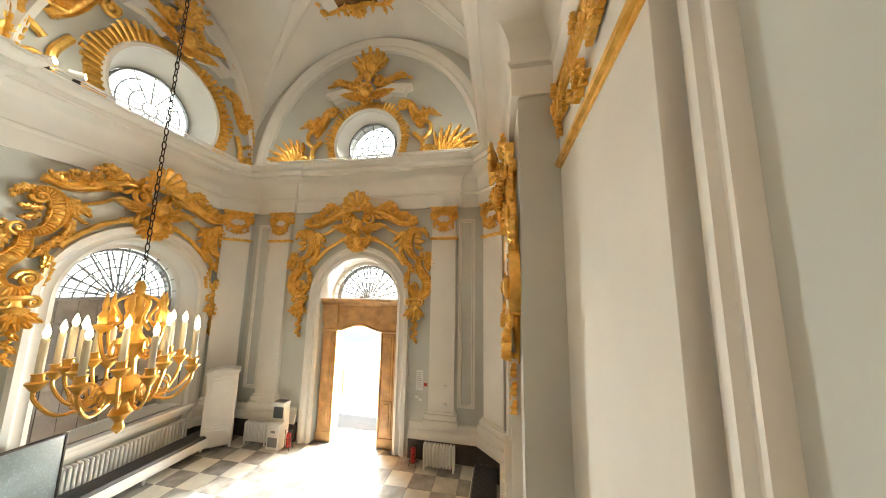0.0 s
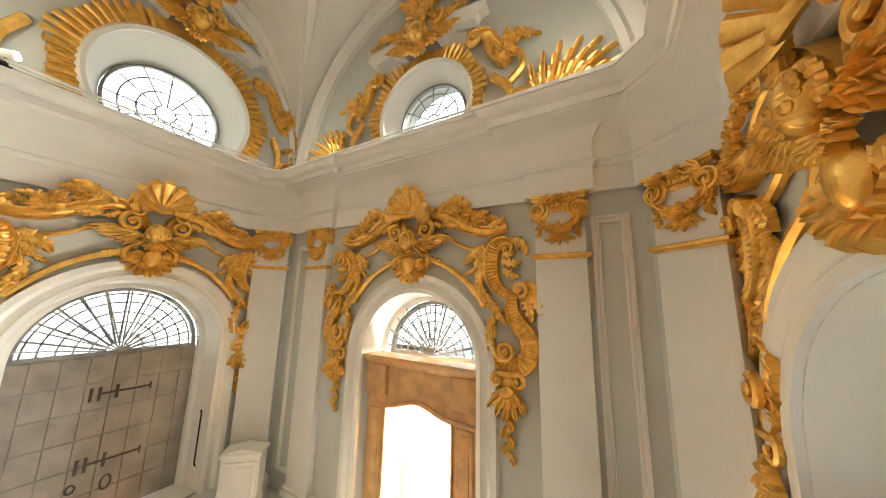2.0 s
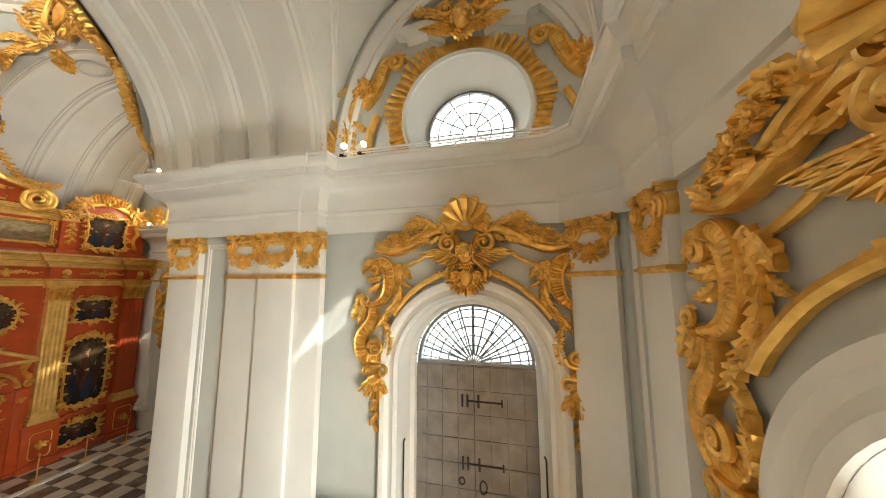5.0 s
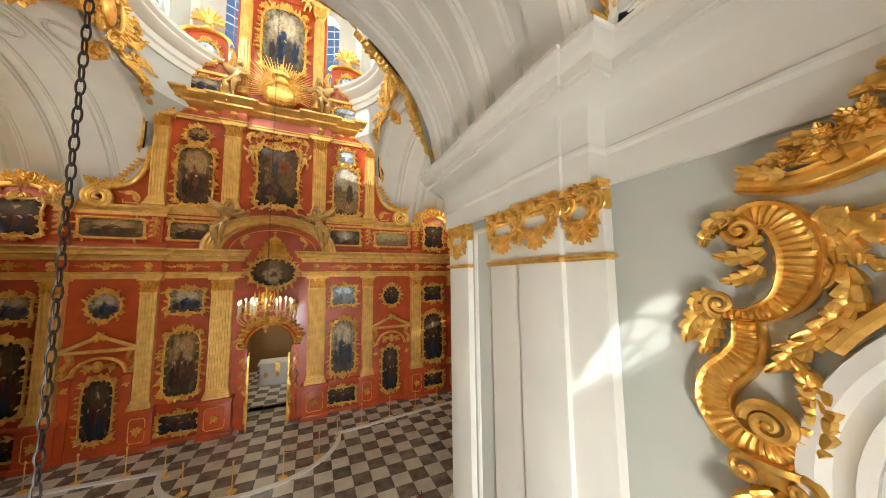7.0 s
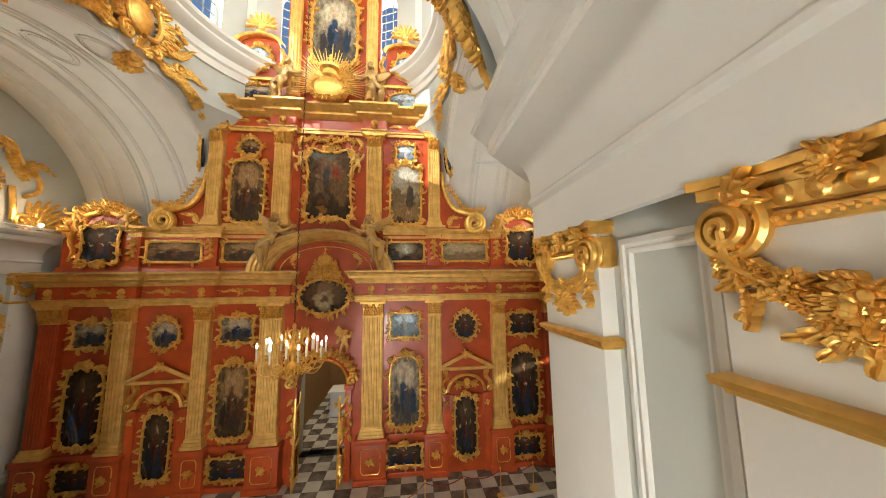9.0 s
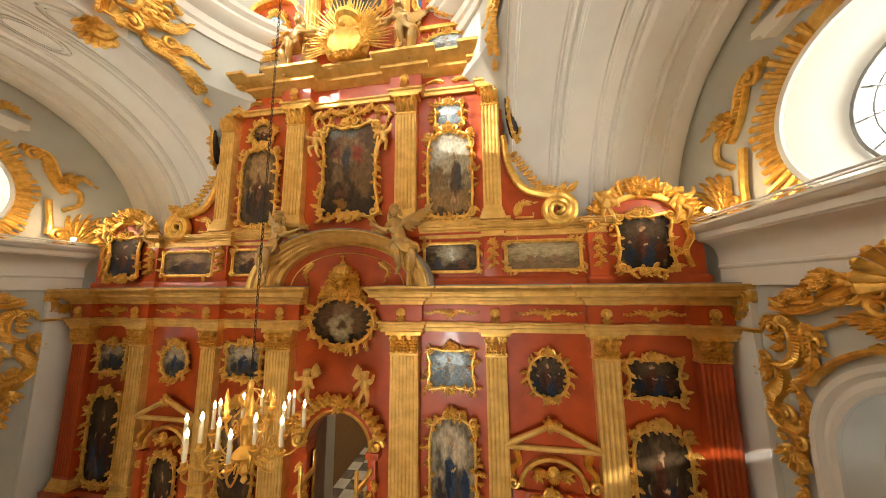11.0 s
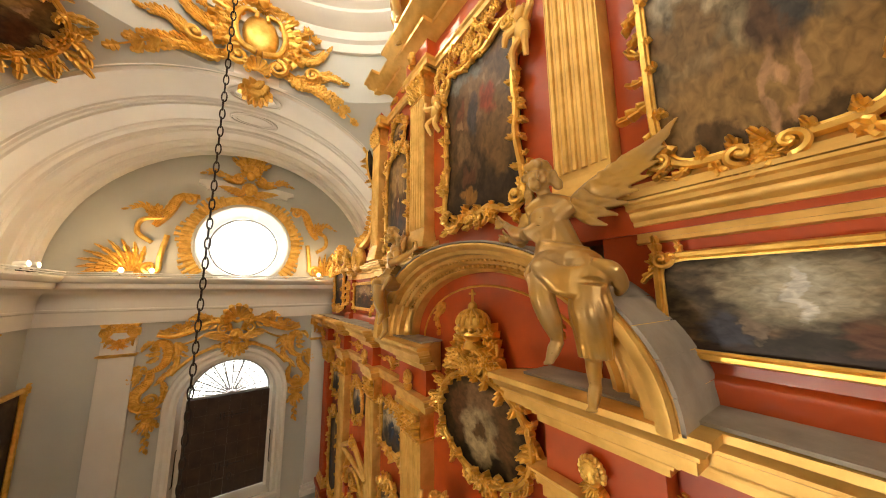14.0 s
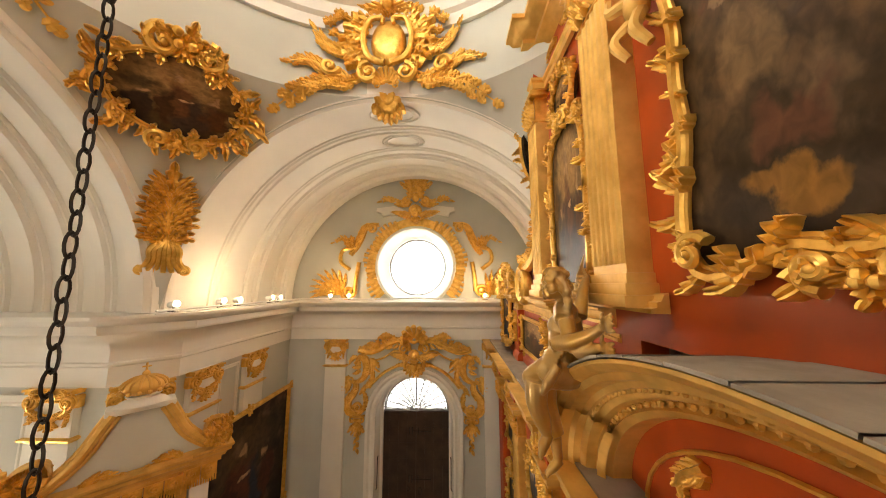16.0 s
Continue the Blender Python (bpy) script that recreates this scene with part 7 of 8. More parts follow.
for s in (-1, 1):
    bm = B()
    q = -s
    box(bm, 0, 0.06, 0, 0.56, NF, 2.95, 0.01)
    for z0, z1 in ((NF + 0.15, 1.3), (1.45, 2.75)):
        box(bm, -0.012, 0.072, 0.1, 0.46, z0, z1, 0.015)
    lf = part("leaf", bm, WOOD, portal, "open oak door leaf")
    lf.matrix_basis = at(s * 0.58 - 0.03 + (0.06 if s > 0 else 0), 0.3, 0, -28 if s > 0 else 24)
    bm = B()
    tube(bm, [(0.1, 0.4, 1.2), (0.13, 0.4, 1.25), (0.13, 0.4, 1.75), (0.1, 0.4, 1.8)], 0.015, 6)
    hd = part("door_handle", bm, GOLD, lf, "long brass handle")
bm = B()
box(bm, -0.72, -0.56, 0.09, 0.115, 3.28, 3.33, 0.004)
tagged(part("exit_sign", bm, GREENSIGN, m=ENT, smooth=False), "small green exit sign on the oak portal", "sign")

# ---- pilasters ----
for x in (-5.22, -1.13):
    pilaster(at(x, 6.65), 0.53, zb=NF + 0.66)
pilaster(at(-6.27, 6.35, 0, 48), 0.56, zb=NF + 0.66)
pilaster(at(-0.01, 6.35, 0, -47), 0.56, zb=NF + 0.66)
ST = ((-0.23, 0.46, 0.06),)
pilaster(at(-6.35, 1.52, 0, 90), 1.82, "wide stepped white pilaster with three gilded capitals", 0.66, ST)
pilaster(at(0.7, 2.28, 0, -90), 1.56, "wide white pilaster with gilded capital", 0.66)
pilaster(at(-6.35, -0.4, 0, 90), 0.68, zb=0.66)
pilaster(at(0.7, -0.1, 0, -90), 0.68, zb=0.66)
pilaster(at(0.975, -1.05, 0, -42), 0.66, zb=0.66)
for s in (-1, 1):
    pilaster(at(4.65, CY + s * 2.18, 0, -90), 0.57, zb=0.66)
    pilaster(at(-9.9, CY + s * 2.18, 0, 90), 0.57, zb=0.66)
for x in (1.75, 3.1):
    pilaster(at(x, -1.3, 0, 0), 0.62, zb=0.66)
pilaster(at(-7.4, -1.3, 0, 0), 0.62, zb=0.66)
pilaster(at(-9.0, -1.3, 0, 0), 0.62, zb=0.66)


def moulded_panel(m, w, z0, z1, size=1.0):
    """A raised frame on a wall: flat outer fillet, hollow, and a roll on its inner side."""
    bm = B()
    prof = [(0.0, 0.01), (0.0, -0.022), (0.03, -0.026), (0.036, -0.012), (0.05, -0.01), (0.058, -0.022), (0.07, -0.024), (0.08, -0.012), (0.084, 0.01)]
    rows = [[(sx * (w / 2 - d * size), y * size, (z0 + d * size) if sz < 0 else (z1 - d * size)) for d, y in prof] for sx, sz in ((-1, -1), (1, -1), (1, 1), (-1, 1), (-1, -1))]
    grid(bm, rows)
    tagged(part("trim_panel", bm, PLASTER, m=m), "white moulded plaster panel frame", "moulding", kind="structure")


moulded_panel(at(-5.72, 6.65), 0.38, 1.45, 5.35)
moulded_panel(at(-0.63, 6.65), 0.36, 1.45, 5.35)
moulded_panel(at(-6.35, 0.28, 0, 90), 0.52, 1.1, 5.5)
moulded_panel(at(0.7, 0.84, 0, -90), 1.2, 1.1, 5.5, 2.0)
moulded_panel(at(2.42, -1.3), 0.55, 1.1, 5.5)
for wm in (LEFT, RIGHT):
    moulded_panel(wm @ at(0, 0.495), 1.7, NF + 0.1, 1.15)

# ---- carvings under the dome ----
def wrap(bm):
    """Bends flat carving on to the round wall under the dome."""
    for v in bm.verts:
        R = 3.5 if v.co.z > SPRING + 3.5 else math.sqrt(RS * RS - (v.co.z - SPRING) ** 2)
        v.co.y += math.sqrt(max(R * R - v.co.x ** 2, 0.1)) - 3.5


for k, ang in enumerate((0, 90, 180)):
    m = at(CX, CY) @ pose(0, 0, 0, 0, 0, ang - 90) @ at(0, 3.5, 0)
    th = thing("crown_cartouche", m, "gilded cartouche with scrolls and leaf sprays over an arch", "wall carving", "gilded cartouches")
    bm = B()
    ball(bm, (0, -0.04, 11.15), (0.3, 0.14, 0.42), 18, 10)
    for s in (-1, 1):
        tube(bm, curve([(s * 0.05, -0.14, 10.72), (s * 0.3, -0.14, 10.82), (s * 0.4, -0.14, 11.15), (s * 0.3, -0.14, 11.5), (s * 0.1, -0.16, 11.52), (s * 0.1, -0.16, 11.42)], 24), lambda t: 0.06 - 0.025 * t, 8)
    wrap(bm)
    part("shield", bm, GOLD, th, "gilded swelling shield")
    bm = B()
    for i in range(15):
        a = pi * (-0.18 + 1.36 * i / 14)
        rr = 0.82 + 0.06 * (i % 2)
        tube(bm, [(0.36 * cos(a) * (1 - t) + rr * 0.86 * cos(a) * t, -0.06 - 0.05 * sin(pi * t), 11.15 + (0.48 * (1 - t) + rr * t) * sin(a)) for t in (0, 0.3, 0.6, 0.85, 1)], lambda t: 0.04 + 0.06 * t, 8, 0.6)
    for s in (-1, 1):
        for x, z, r0 in ((0.78, 11.55, 0.11), (0.92, 11.4, 0.1), (0.85, 11.2, 0.09)):
            cluster(bm, s * x, z, r0, 9, -0.12)
        frond(bm, [(s * 0.6, 0, 10.9), (s * 0.95, 0, 11.0), (s * 1.15, 0, 11.25)], 0.26, -0.06, 8)
    wrap(bm)
    part("scallop_fan", bm, GOLD, th, "gilded scallop fan with roses")
    bm = B()
    head(bm, 0, 11.78, 0.12, -0.12, 0.5)
    shell(bm, 0, 10.35, 0.22, -0.1)
    for i in range(7):
        leaf(bm, 0, 10.2, -pi * (0.2 + 0.6 * i / 6), 0.35, 0.1, -0.04, 0.1, n=7)
    for s in (-1, 1):
        for i in range(12):
            a = pi / 2 - s * (0.2 + 0.19 * i)
            leaf(bm, 0.42 * cos(a), 11.15 + 0.52 * sin(a), a + rnd.uniform(-0.4, 0.4), rnd.uniform(0.3, 0.45), 0.1, -0.06, 0.1, -s * 0.7, n=7)
        ridged(bm, [(s * 0.3, 10.75), (s * 0.5, 10.5), (s * 0.85, 10.42), (s * 1.0, 10.62)], lambda t: 0.08 - 0.03 * t, 112, -0.1)
        volute(bm, (s * 0.3, 10.55), 0.17, pi / 2, -s * 1.5, 0.06, -0.1)
        volute(bm, (s * 0.9, 10.6), 0.14, 0, s * 1.4, 0.05, -0.1)
        frond(bm, [(s * 0.5, 0, 10.4), (s * 0.9, 0, 10.4), (s * 1.3, 0, 10.2), (s * 1.7, 0, 9.95)], 0.32, -0.05, 12)
        frond(bm, [(s * 0.9, 0, 10.55), (s * 1.2, 0, 10.68), (s * 1.45, 0, 10.6)], 0.24, -0.05, 7)
    wrap(bm)
    part("scrollwork", bm, GOLD, th)

for k, ang in enumerate((-45, 225 - 90)):
    # medallion and palm on the pendentive
    a = radians((45, 135)[k])
    for nm in ("medallion",):
        c = Vector((CX + 3.9 * cos(a), CY + 3.9 * sin(a), SPRING + math.sqrt(RS * RS - 3.9 ** 2)))
        n = Vector((cos(a) * 3.9, sin(a) * 3.9, c.z - SPRING)).normalized()
        yax = n
        xax = Vector((sin(a), -cos(a), 0))
        zax = xax.cross(yax)
        m = Matrix(((xax.x, yax.x, zax.x, c.x * K), (xax.y, yax.y, zax.y, c.y * K), (xax.z, yax.z, zax.z, c.z * K), (0, 0, 0, 1)))
        icon(0, 0, 1.5, 1.1, "oval", 1, m=m @ at(0, -0.12, 0), lush=4.0, name="pendentive_medallion", label="oval brown painting in a gilded frame on a pendentive")
        c2 = Vector((CX + 4.72 * cos(a), CY + 4.72 * sin(a), SPRING + math.sqrt(RS * RS - 4.72 ** 2)))
        n2 = Vector((cos(a) * 4.72, sin(a) * 4.72, c2.z - SPRING)).normalized()
        zx = xax.cross(n2)
        m2 = Matrix(((xax.x, n2.x, zx.x, c2.x * K), (xax.y, n2.y, zx.y, c2.y * K), (xax.z, n2.z, zx.z, c2.z * K), (0, 0, 0, 1)))
        bm = B()
        for tier, (z0, ln, spread) in enumerate(((0.30, 0.42, 0.5), (0.08, 0.46, 0.62), (-0.14, 0.46, 0.7), (-0.34, 0.4, 0.72))):
            for s in (-1, 1):
                for i in range(4):
                    ang = pi / 2 - s * spread * (0.25 + 0.33 * i)
                    leaf(bm, s * 0.03, z0 - 0.03 * i, ang, ln * (1 - 0.06 * i), 0.075, -0.1 - 0.02 * (i % 2), 0.11, -s * 0.8, lobes=4, n=16)
        leaf(bm, 0, 0.42, pi / 2, 0.42, 0.1, -0.12, 0.1)
        tube(bm, [(0, -0.12, -0.5), (0, -0.15, 0), (0, -0.12, 0.5)], lambda t: 0.06 - 0.035 * t, 8)
        for i in range(7):
            q = (i - 3) / 3
            tube(bm, curve([(0.05 * q, -0.14, -0.38), (0.16 * q, -0.17, -0.52), (0.17 * q, -0.15, -0.7), (0.3 * q, -0.13, -0.88)], 10), lambda t: 0.05 - 0.015 * t, 7)
        for s in (-1, 1):
            volute(bm, (s * 0.24, -0.86), 0.07, pi / 2, -s * 1.3, 0.03, -0.12)
        tagged(part("palm_carving", bm, GOLD, m=m2), "gilded palm carving at the foot of a pendentive", "wall carving", "palm carvings")

# painting in the nave vault
m = at(-3.05, 4.9, SPRING + 3.42) @ pose(0, 0, 0, 90, 0, 180)
icon(0, 0, 1.7, 1.5, "lobed", 1, m=m, lush=1.3, name="ceiling_painting", label="lobed brown painting in a gilded frame on the vault")
# raised panels on the vaults
for m, r in ((at(CX + 3.48, CY, 0, -90), 3.56), (at(CX - 3.48, CY, 0, 90), 3.56)):
    for yy in (0.58, 1.56):
        bm = B()
        for rx, ry, rad in ((0.46, 0.27, 0.022), (0.36, 0.2, 0.012)):
            tube(bm, [(r * sin(rx / r * cos(q)) * 0.98, yy + ry * sin(q), SPRING + (r - 0.02) * cos(rx / r * cos(q))) for q in [2 * pi * i / 32 for i in range(33)]], rad, 6)
        tagged(part("trim_oval", bm, PLASTER, m=m), "white raised plaster oval on the vault", "moulding", kind="structure")

# ---- chandeliers ----
def chandelier(m, r, f, chain, label):
    th = thing("chandelier", m, label, "chandelier", "gilded chandeliers")
    bm = B()
    lathe(bm, [(0.01, -0.55), (0.05, -0.5), (0.03, -0.44), (0.09, -0.36), (0.05, -0.28), (0.17, -0.2), (0.2, -0.12), (0.13, -0.05), (0.07, 0.0), (0.06, 0.15), (0.1, 0.25), (0.12, 0.32), (0.07, 0.4),
               (0.05, 0.5), (0.08, 0.58), (0.05, 0.66), (0.03, 0.8), (0.05, 0.88), (0.02, 0.95)], seg=16)
    for k in range(6):
        a = k * pi / 3
        tube(bm, curve([(0.04 * cos(a), 0.04 * sin(a), 0.8), (0.16 * cos(a), 0.16 * sin(a), 0.72), (0.1 * cos(a), 0.1 * sin(a), 0.55), (0.2 * cos(a), 0.2 * sin(a), 0.45)], 10), 0.014, 6)
    for v in bm.verts:
        v.co *= f
    part("stem", bm, GOLD, th, "gilded baluster stem")
    n = 16
    for k in range(n + 6):
        low = k < n
        a = 2 * pi * k / n + 0.1 if low else 2 * pi * (k - n) / 6 + 0.3
        rr, z0, zc = (r, -0.12 * f, 0.05 * f) if low and k % 2 else (r * 0.72, -0.1 * f, 0.12 * f) if low else (r * 0.42, 0.3 * f, 0.5 * f)
        c, s = cos(a), sin(a)
        bm = B()
        tube(bm, curve([(0.08 * c, 0.08 * s, z0), (rr * 0.4 * c, rr * 0.4 * s, z0 - 0.08), (rr * 0.75 * c, rr * 0.75 * s, z0 - 0.1), (rr * c, rr * s, zc - 0.1), (rr * 1.0 * c, rr * 1.0 * s, zc)], 14), 0.0115, 7)
        tube(bm, [(rr * (0.55 + 0.1 * cos(q)) * c, rr * (0.55 + 0.1 * cos(q)) * s, z0 - 0.02 + 0.06 * sin(q)) for q in [i * 0.5 for i in range(12)]], 0.009, 6)
        lathe(bm, [(0.015, -0.05), (0.03, -0.03), (0.05, 0.0), (0.055, 0.012), (0.03, 0.02), (0.03, 0.06), (0.036, 0.07)], (rr * c, rr * s, zc), 10)
        arm = part("arm", bm, GOLD, th)
        if low:
            bm = B()
            h = 0.29
            lathe(bm, [(0.021, 0.04), (0.021, h), (0.015, h + 0.012)], (rr * c, rr * s, zc), 9)
            part("candle", bm, WAX, arm, "cream candle")
            bm = B()
            lathe(bm, [(0.006, 0), (0.017, 0.018), (0.02, 0.038), (0.013, 0.065), (0.002, 0.095)], (rr * c, rr * s, zc + h + 0.01), 8)
            part("flame", bm, FLAME, arm, "glowing lamp flame")
        else:
            bm = B()
            lathe(bm, [(0.03, 0.05), (0.035, 0.08), (0.015, 0.12), (0.022, 0.16), (0.004, 0.26)], (rr * c, rr * s, zc), 8)
            part("finial", bm, GOLD, arm)
    bm = B()
    z, k = 0.97 * f, 0
    while z < chain:
        q = []
        for i in range(13):
            t = 2 * pi * i / 12
            x, zz = 0.015 * cos(t), 0.04 * sin(t)
            q.append((x if k % 2 else 0.002, 0.002 if k % 2 else x, z + zz))
        tube(bm, q, 0.0045, 5)
        z += 0.066
        k += 1
    part("chain", bm, DARKIRON, th, "dark iron chain")
    return th


chandelier(at(-2.89, 2.36, 3.08), 0.43, 0.79, 7.1, "gilded chandelier with lit candle lamps in the nave")
chandelier(at(CX - 0.1, CY + 0.1, 3.75), 0.62, 0.79, 16.75, "gilded chandelier with lit candle lamps under the dome")

# ---- spot lamps on the cornice ----
SP = [(-6.0, 2.9, 40), (-6.0, 3.2, 60), (-5.95, -0.9, 120), (4.2, -2.6, 200), (4.2, -3.1, 200), (0.6, -1.75, 250), (1.5, -1.75, 250), (1.9, -1.75, 250), (2.9, -1.75, 270), (3.2, -1.75, 270),
      (-9.4, -6.7, 30), (4.2, -6.8, 150), (-7.4, -1.75, 290), (-8.2, -1.75, 290), (0.0, 3.0, 140)]
for x, y, a in SP:
    sp = thing("spot_lamp", at(x, y, 6.71, a), "small lit spot lamp clamped on the cornice", "lamp", "cornice spot lamps")
    bm = B()
    box(bm, -0.04, 0.04, -0.05, 0.05, 0, 0.02, 0.004)
    tube(bm, [(0, 0, 0), (0, 0, 0.09)], 0.014, 6)
    part("bracket", bm, DARKIRON, sp)
    bm = B()
    tube(bm, [(-0.08, 0, 0.11), (0.07, 0, 0.13)], 0.05, 10)
    part("housing", bm, WHITE, sp)
    bm = B()
    tube(bm, [(0.071, 0, 0.13), (0.082, 0, 0.132)], 0.042, 10)
    part("lens", bm, SPOTGLOW, sp, "glowing lens")
bm = B()
for a, b in (((-9.3, -1.85), (-5.95, -1.85)), ((0.25, -1.85), (4.1, -1.85)), ((4.1, -1.85), (4.1, -7)), ((-9.35, -7), (-9.35, -1.85)), ((-5.98, 2.5), (-5.98, 5.9)), ((-5.7, 6.15), (-0.5, 6.15))):
    tube(bm, [(*a, 6.76), (*b, 6.76)], 0.016, 6)
    tube(bm, [(*a, 6.72), (*b, 6.72)], 0.01, 6)
tagged(part("lamp_rail", bm, WHITE), "thin white lamp rail and cable along the cornice", "rail")

# ---- things on the floor of the entrance bay ----
def radiator(m, n, h=0.42, label="white cast-iron column radiator on feet"):
    th = thing("radiator", m, label, "radiator", "cast-iron radiators")
    for i in range(n):
        bm = B()
        x = (i - (n - 1) / 2) * 0.062
        for yy in (-0.055, 0.055):
            tube(bm, [(x, yy, 0.07), (x, yy, h)], 0.022, 8)
        ball(bm, (x, 0, h), (0.027, 0.085, 0.03), 8, 6)
        ball(bm, (x, 0, 0.08), (0.027, 0.085, 0.03), 8, 6)
        if i in (0, n - 1):
            tube(bm, [(x, -0.05, 0), (x, -0.05, 0.08)], 0.018, 6)
            tube(bm, [(x, 0.05, 0), (x, 0.05, 0.08)], 0.018, 6)
        part("column", bm, WHITE, th)
    return th


radiator(at(-5.15, 6.35, NF), 9)
radiator(at(-1.1, 6.3, NF), 10)
radiator(LEFT @ at(0.1, -0.13, NF), 32, 0.6, "long white cast-iron radiator under the shutters")
radiator(RIGHT @ at(0.0, -0.13, NF), 30, 0.6, "long white cast-iron radiator under the shutters")

cab = thing("cabinet", at(-5.83, 6.03, NF, 42), "tall white two-panel wooden cabinet with small feet", "cabinet")
bm = B()
box(bm, -0.27, 0.27, -0.12, 0.2, 0.06, 1.5, 0.01)
box(bm, -0.3, 0.3, -0.15, 0.22, 1.5, 1.56, 0.015)
prism(bm, [(-0.28, 1.56), (0.28, 1.56), (0, 1.62)], -0.13, 0.18)
for x in (-0.24, 0.24):
    lathe(bm, [(0.02, 0), (0.03, 0.03), (0.02, 0.06)], (x, -0.08, 0), 8)
    lathe(bm, [(0.02, 0), (0.03, 0.03), (0.02, 0.06)], (x, 0.15, 0), 8)
part("body", bm, WHITE, cab)
for z0, z1 in ((0.1, 0.45), (0.5, 1.44)):
    bm = B()
    box(bm, -0.25, 0.25, -0.14, -0.11, z0, z1, 0.008)
    box(bm, -0.19, 0.19, -0.15, -0.12, z0 + 0.06, z1 - 0.06, 0.012)
    part("door", bm, WHITE, cab)

kiosk = thing("donation_kiosk", at(-4.62, 6.33, NF), "white self-service donation kiosk with sloping screen", "kiosk")
bm = B()
prism(bm, [(-0.14, 0), (0.14, 0), (0.14, 0.9), (-0.14, 0.9)], -0.02, 0.14)
box(bm, -0.15, 0.15, -0.14, 0.14, 0.0, 0.5, 0.015)
box(bm, -0.15, 0.15, -0.08, 0.14, 0.82, 0.9, 0.015)
part("body", bm, WHITE, kiosk)
bm = B()
box(bm, -0.11, 0.11, -0.045, -0.02, 0.58, 0.8, 0.005)
part("screen", bm, material("dark_screen", (0.10, 0.11, 0.11), 0.15), kiosk, "grey glass screen")
bm = B()
box(bm, -0.05, 0.05, -0.15, -0.135, 0.33, 0.37, 0.003)
box(bm, -0.11, 0.11, -0.148, -0.138, 0.06, 0.24, 0.003)
part("slot", bm, FRAMEGREY, kiosk)


def extinguisher(m):
    th = thing("fire_extinguisher", m, "red fire extinguisher in a wire stand", "fire extinguisher", "fire extinguishers")
    bm = B()
    lathe(bm, [(0.045, 0.05), (0.05, 0.07), (0.05, 0.27), (0.035, 0.31), (0.015, 0.33)], seg=14)
    part("cylinder", bm, material("red_enamel", (0.45, 0.02, 0.015), 0.3) if "red_enamel" not in bpy.data.materials else bpy.data.materials["red_enamel"], th)
    bm = B()
    lathe(bm, [(0.015, 0.33), (0.02, 0.36), (0.01, 0.37)], seg=10)
    tube(bm, [(0, 0, 0.36), (0.06, -0.02, 0.38)], 0.008, 6)
    tube(bm, [(0.02, 0, 0.35), (0.07, -0.02, 0.3), (0.06, -0.03, 0.12)], 0.008, 6)
    part("valve", bm, DARKIRON, th)
    bm = B()
    for i in range(4):
        a = pi / 4 + i * pi / 2
        tube(bm, [(0.1 * cos(a), 0.1 * sin(a), 0), (0.07 * cos(a), 0.07 * sin(a), 0.08), (0.07 * cos(a), 0.07 * sin(a), 0.4)], 0.006, 5)
    for z in (0.06, 0.22, 0.36):
        tube(bm, [(0.07 * cos(i * pi / 6), 0.07 * sin(i * pi / 6), z) for i in range(13)], 0.005, 5)
    part("stand", bm, DARKIRON, th)


extinguisher(at(-4.32, 6.3, NF))
extinguisher(at(-1.62, 6.35, NF))
extinguisher(at(-6.0, -1.75, 0))


def bench(m, length):
    th = thing("bench", m, "long white bench with black buttoned leather top", "bench", "leather benches")
    bm = B()
    box(bm, -length / 2, length / 2, -0.2, 0.2, 0.1, 0.27, 0.01)
    box(bm, -length / 2 + 0.02, length / 2 - 0.02, -0.215, -0.19, 0.13, 0.24, 0.006)
    part("frame", bm, WHITE, th)
    for x in (-length / 2 + 0.06, 0, length / 2 - 0.06):
        for y in (-0.16, 0.16):
            bm = B()
            lathe(bm, [(0.018, 0), (0.026, 0.03), (0.018, 0.06), (0.028, 0.1)], (x, y, 0), 8)
            part("leg", bm, WHITE, th)
    rows = []
    nx = int(length / 0.035)
    for i in range(nx + 1):
        x = -length / 2 + length * i / nx
        rows.append([(x, -0.2 + 0.4 * j / 14, 0.27 + (0.055 - 0.022 * max(0, cos(2 * pi * x / 0.14) * cos(2 * pi * (j / 14 * 0.4) / 0.13)) ** 3) * (1 if 0 < j < 14 and 0 < i < nx else 0)) for j in range(15)])
    bm = B()
    grid(bm, rows)
    part("cushion", bm, LEATHER, th, "black buttoned leather")
    return th


bench(LEFT @ at(0.1, -0.46, NF), 2.5)
bench(RIGHT @ at(-0.2, -0.46, NF), 2.3)

tv = thing("display_screen", at(-6.1, 2.9, NF, 90), "wide flat display screen on a low stand, switched off", "screen")
bm = B()
box(bm, -0.94, 0.94, -0.02, 0.02, 0.22, 1.2, 0.008)
part("panel", bm, material("grey_display", (0.16, 0.19, 0.19), 0.25), tv, "dull grey screen")
bm = B()
for s in (-1, 1):
    box(bm, s * 0.95 - 0.012, s * 0.95 + 0.012, -0.03, 0.03, 0.2, 1.22, 0.004)
    box(bm, s * 0.6 - 0.04, s * 0.6 + 0.04, -0.15, 0.1, 0, 0.21, 0.01)
box(bm, -0.94, 0.94, -0.031, 0.031, 1.2, 1.222, 0.004)
box(bm, -0.94, 0.94, -0.031, 0.031, 0.2, 0.222, 0.004)
part("stand", bm, DARKIRON, tv)

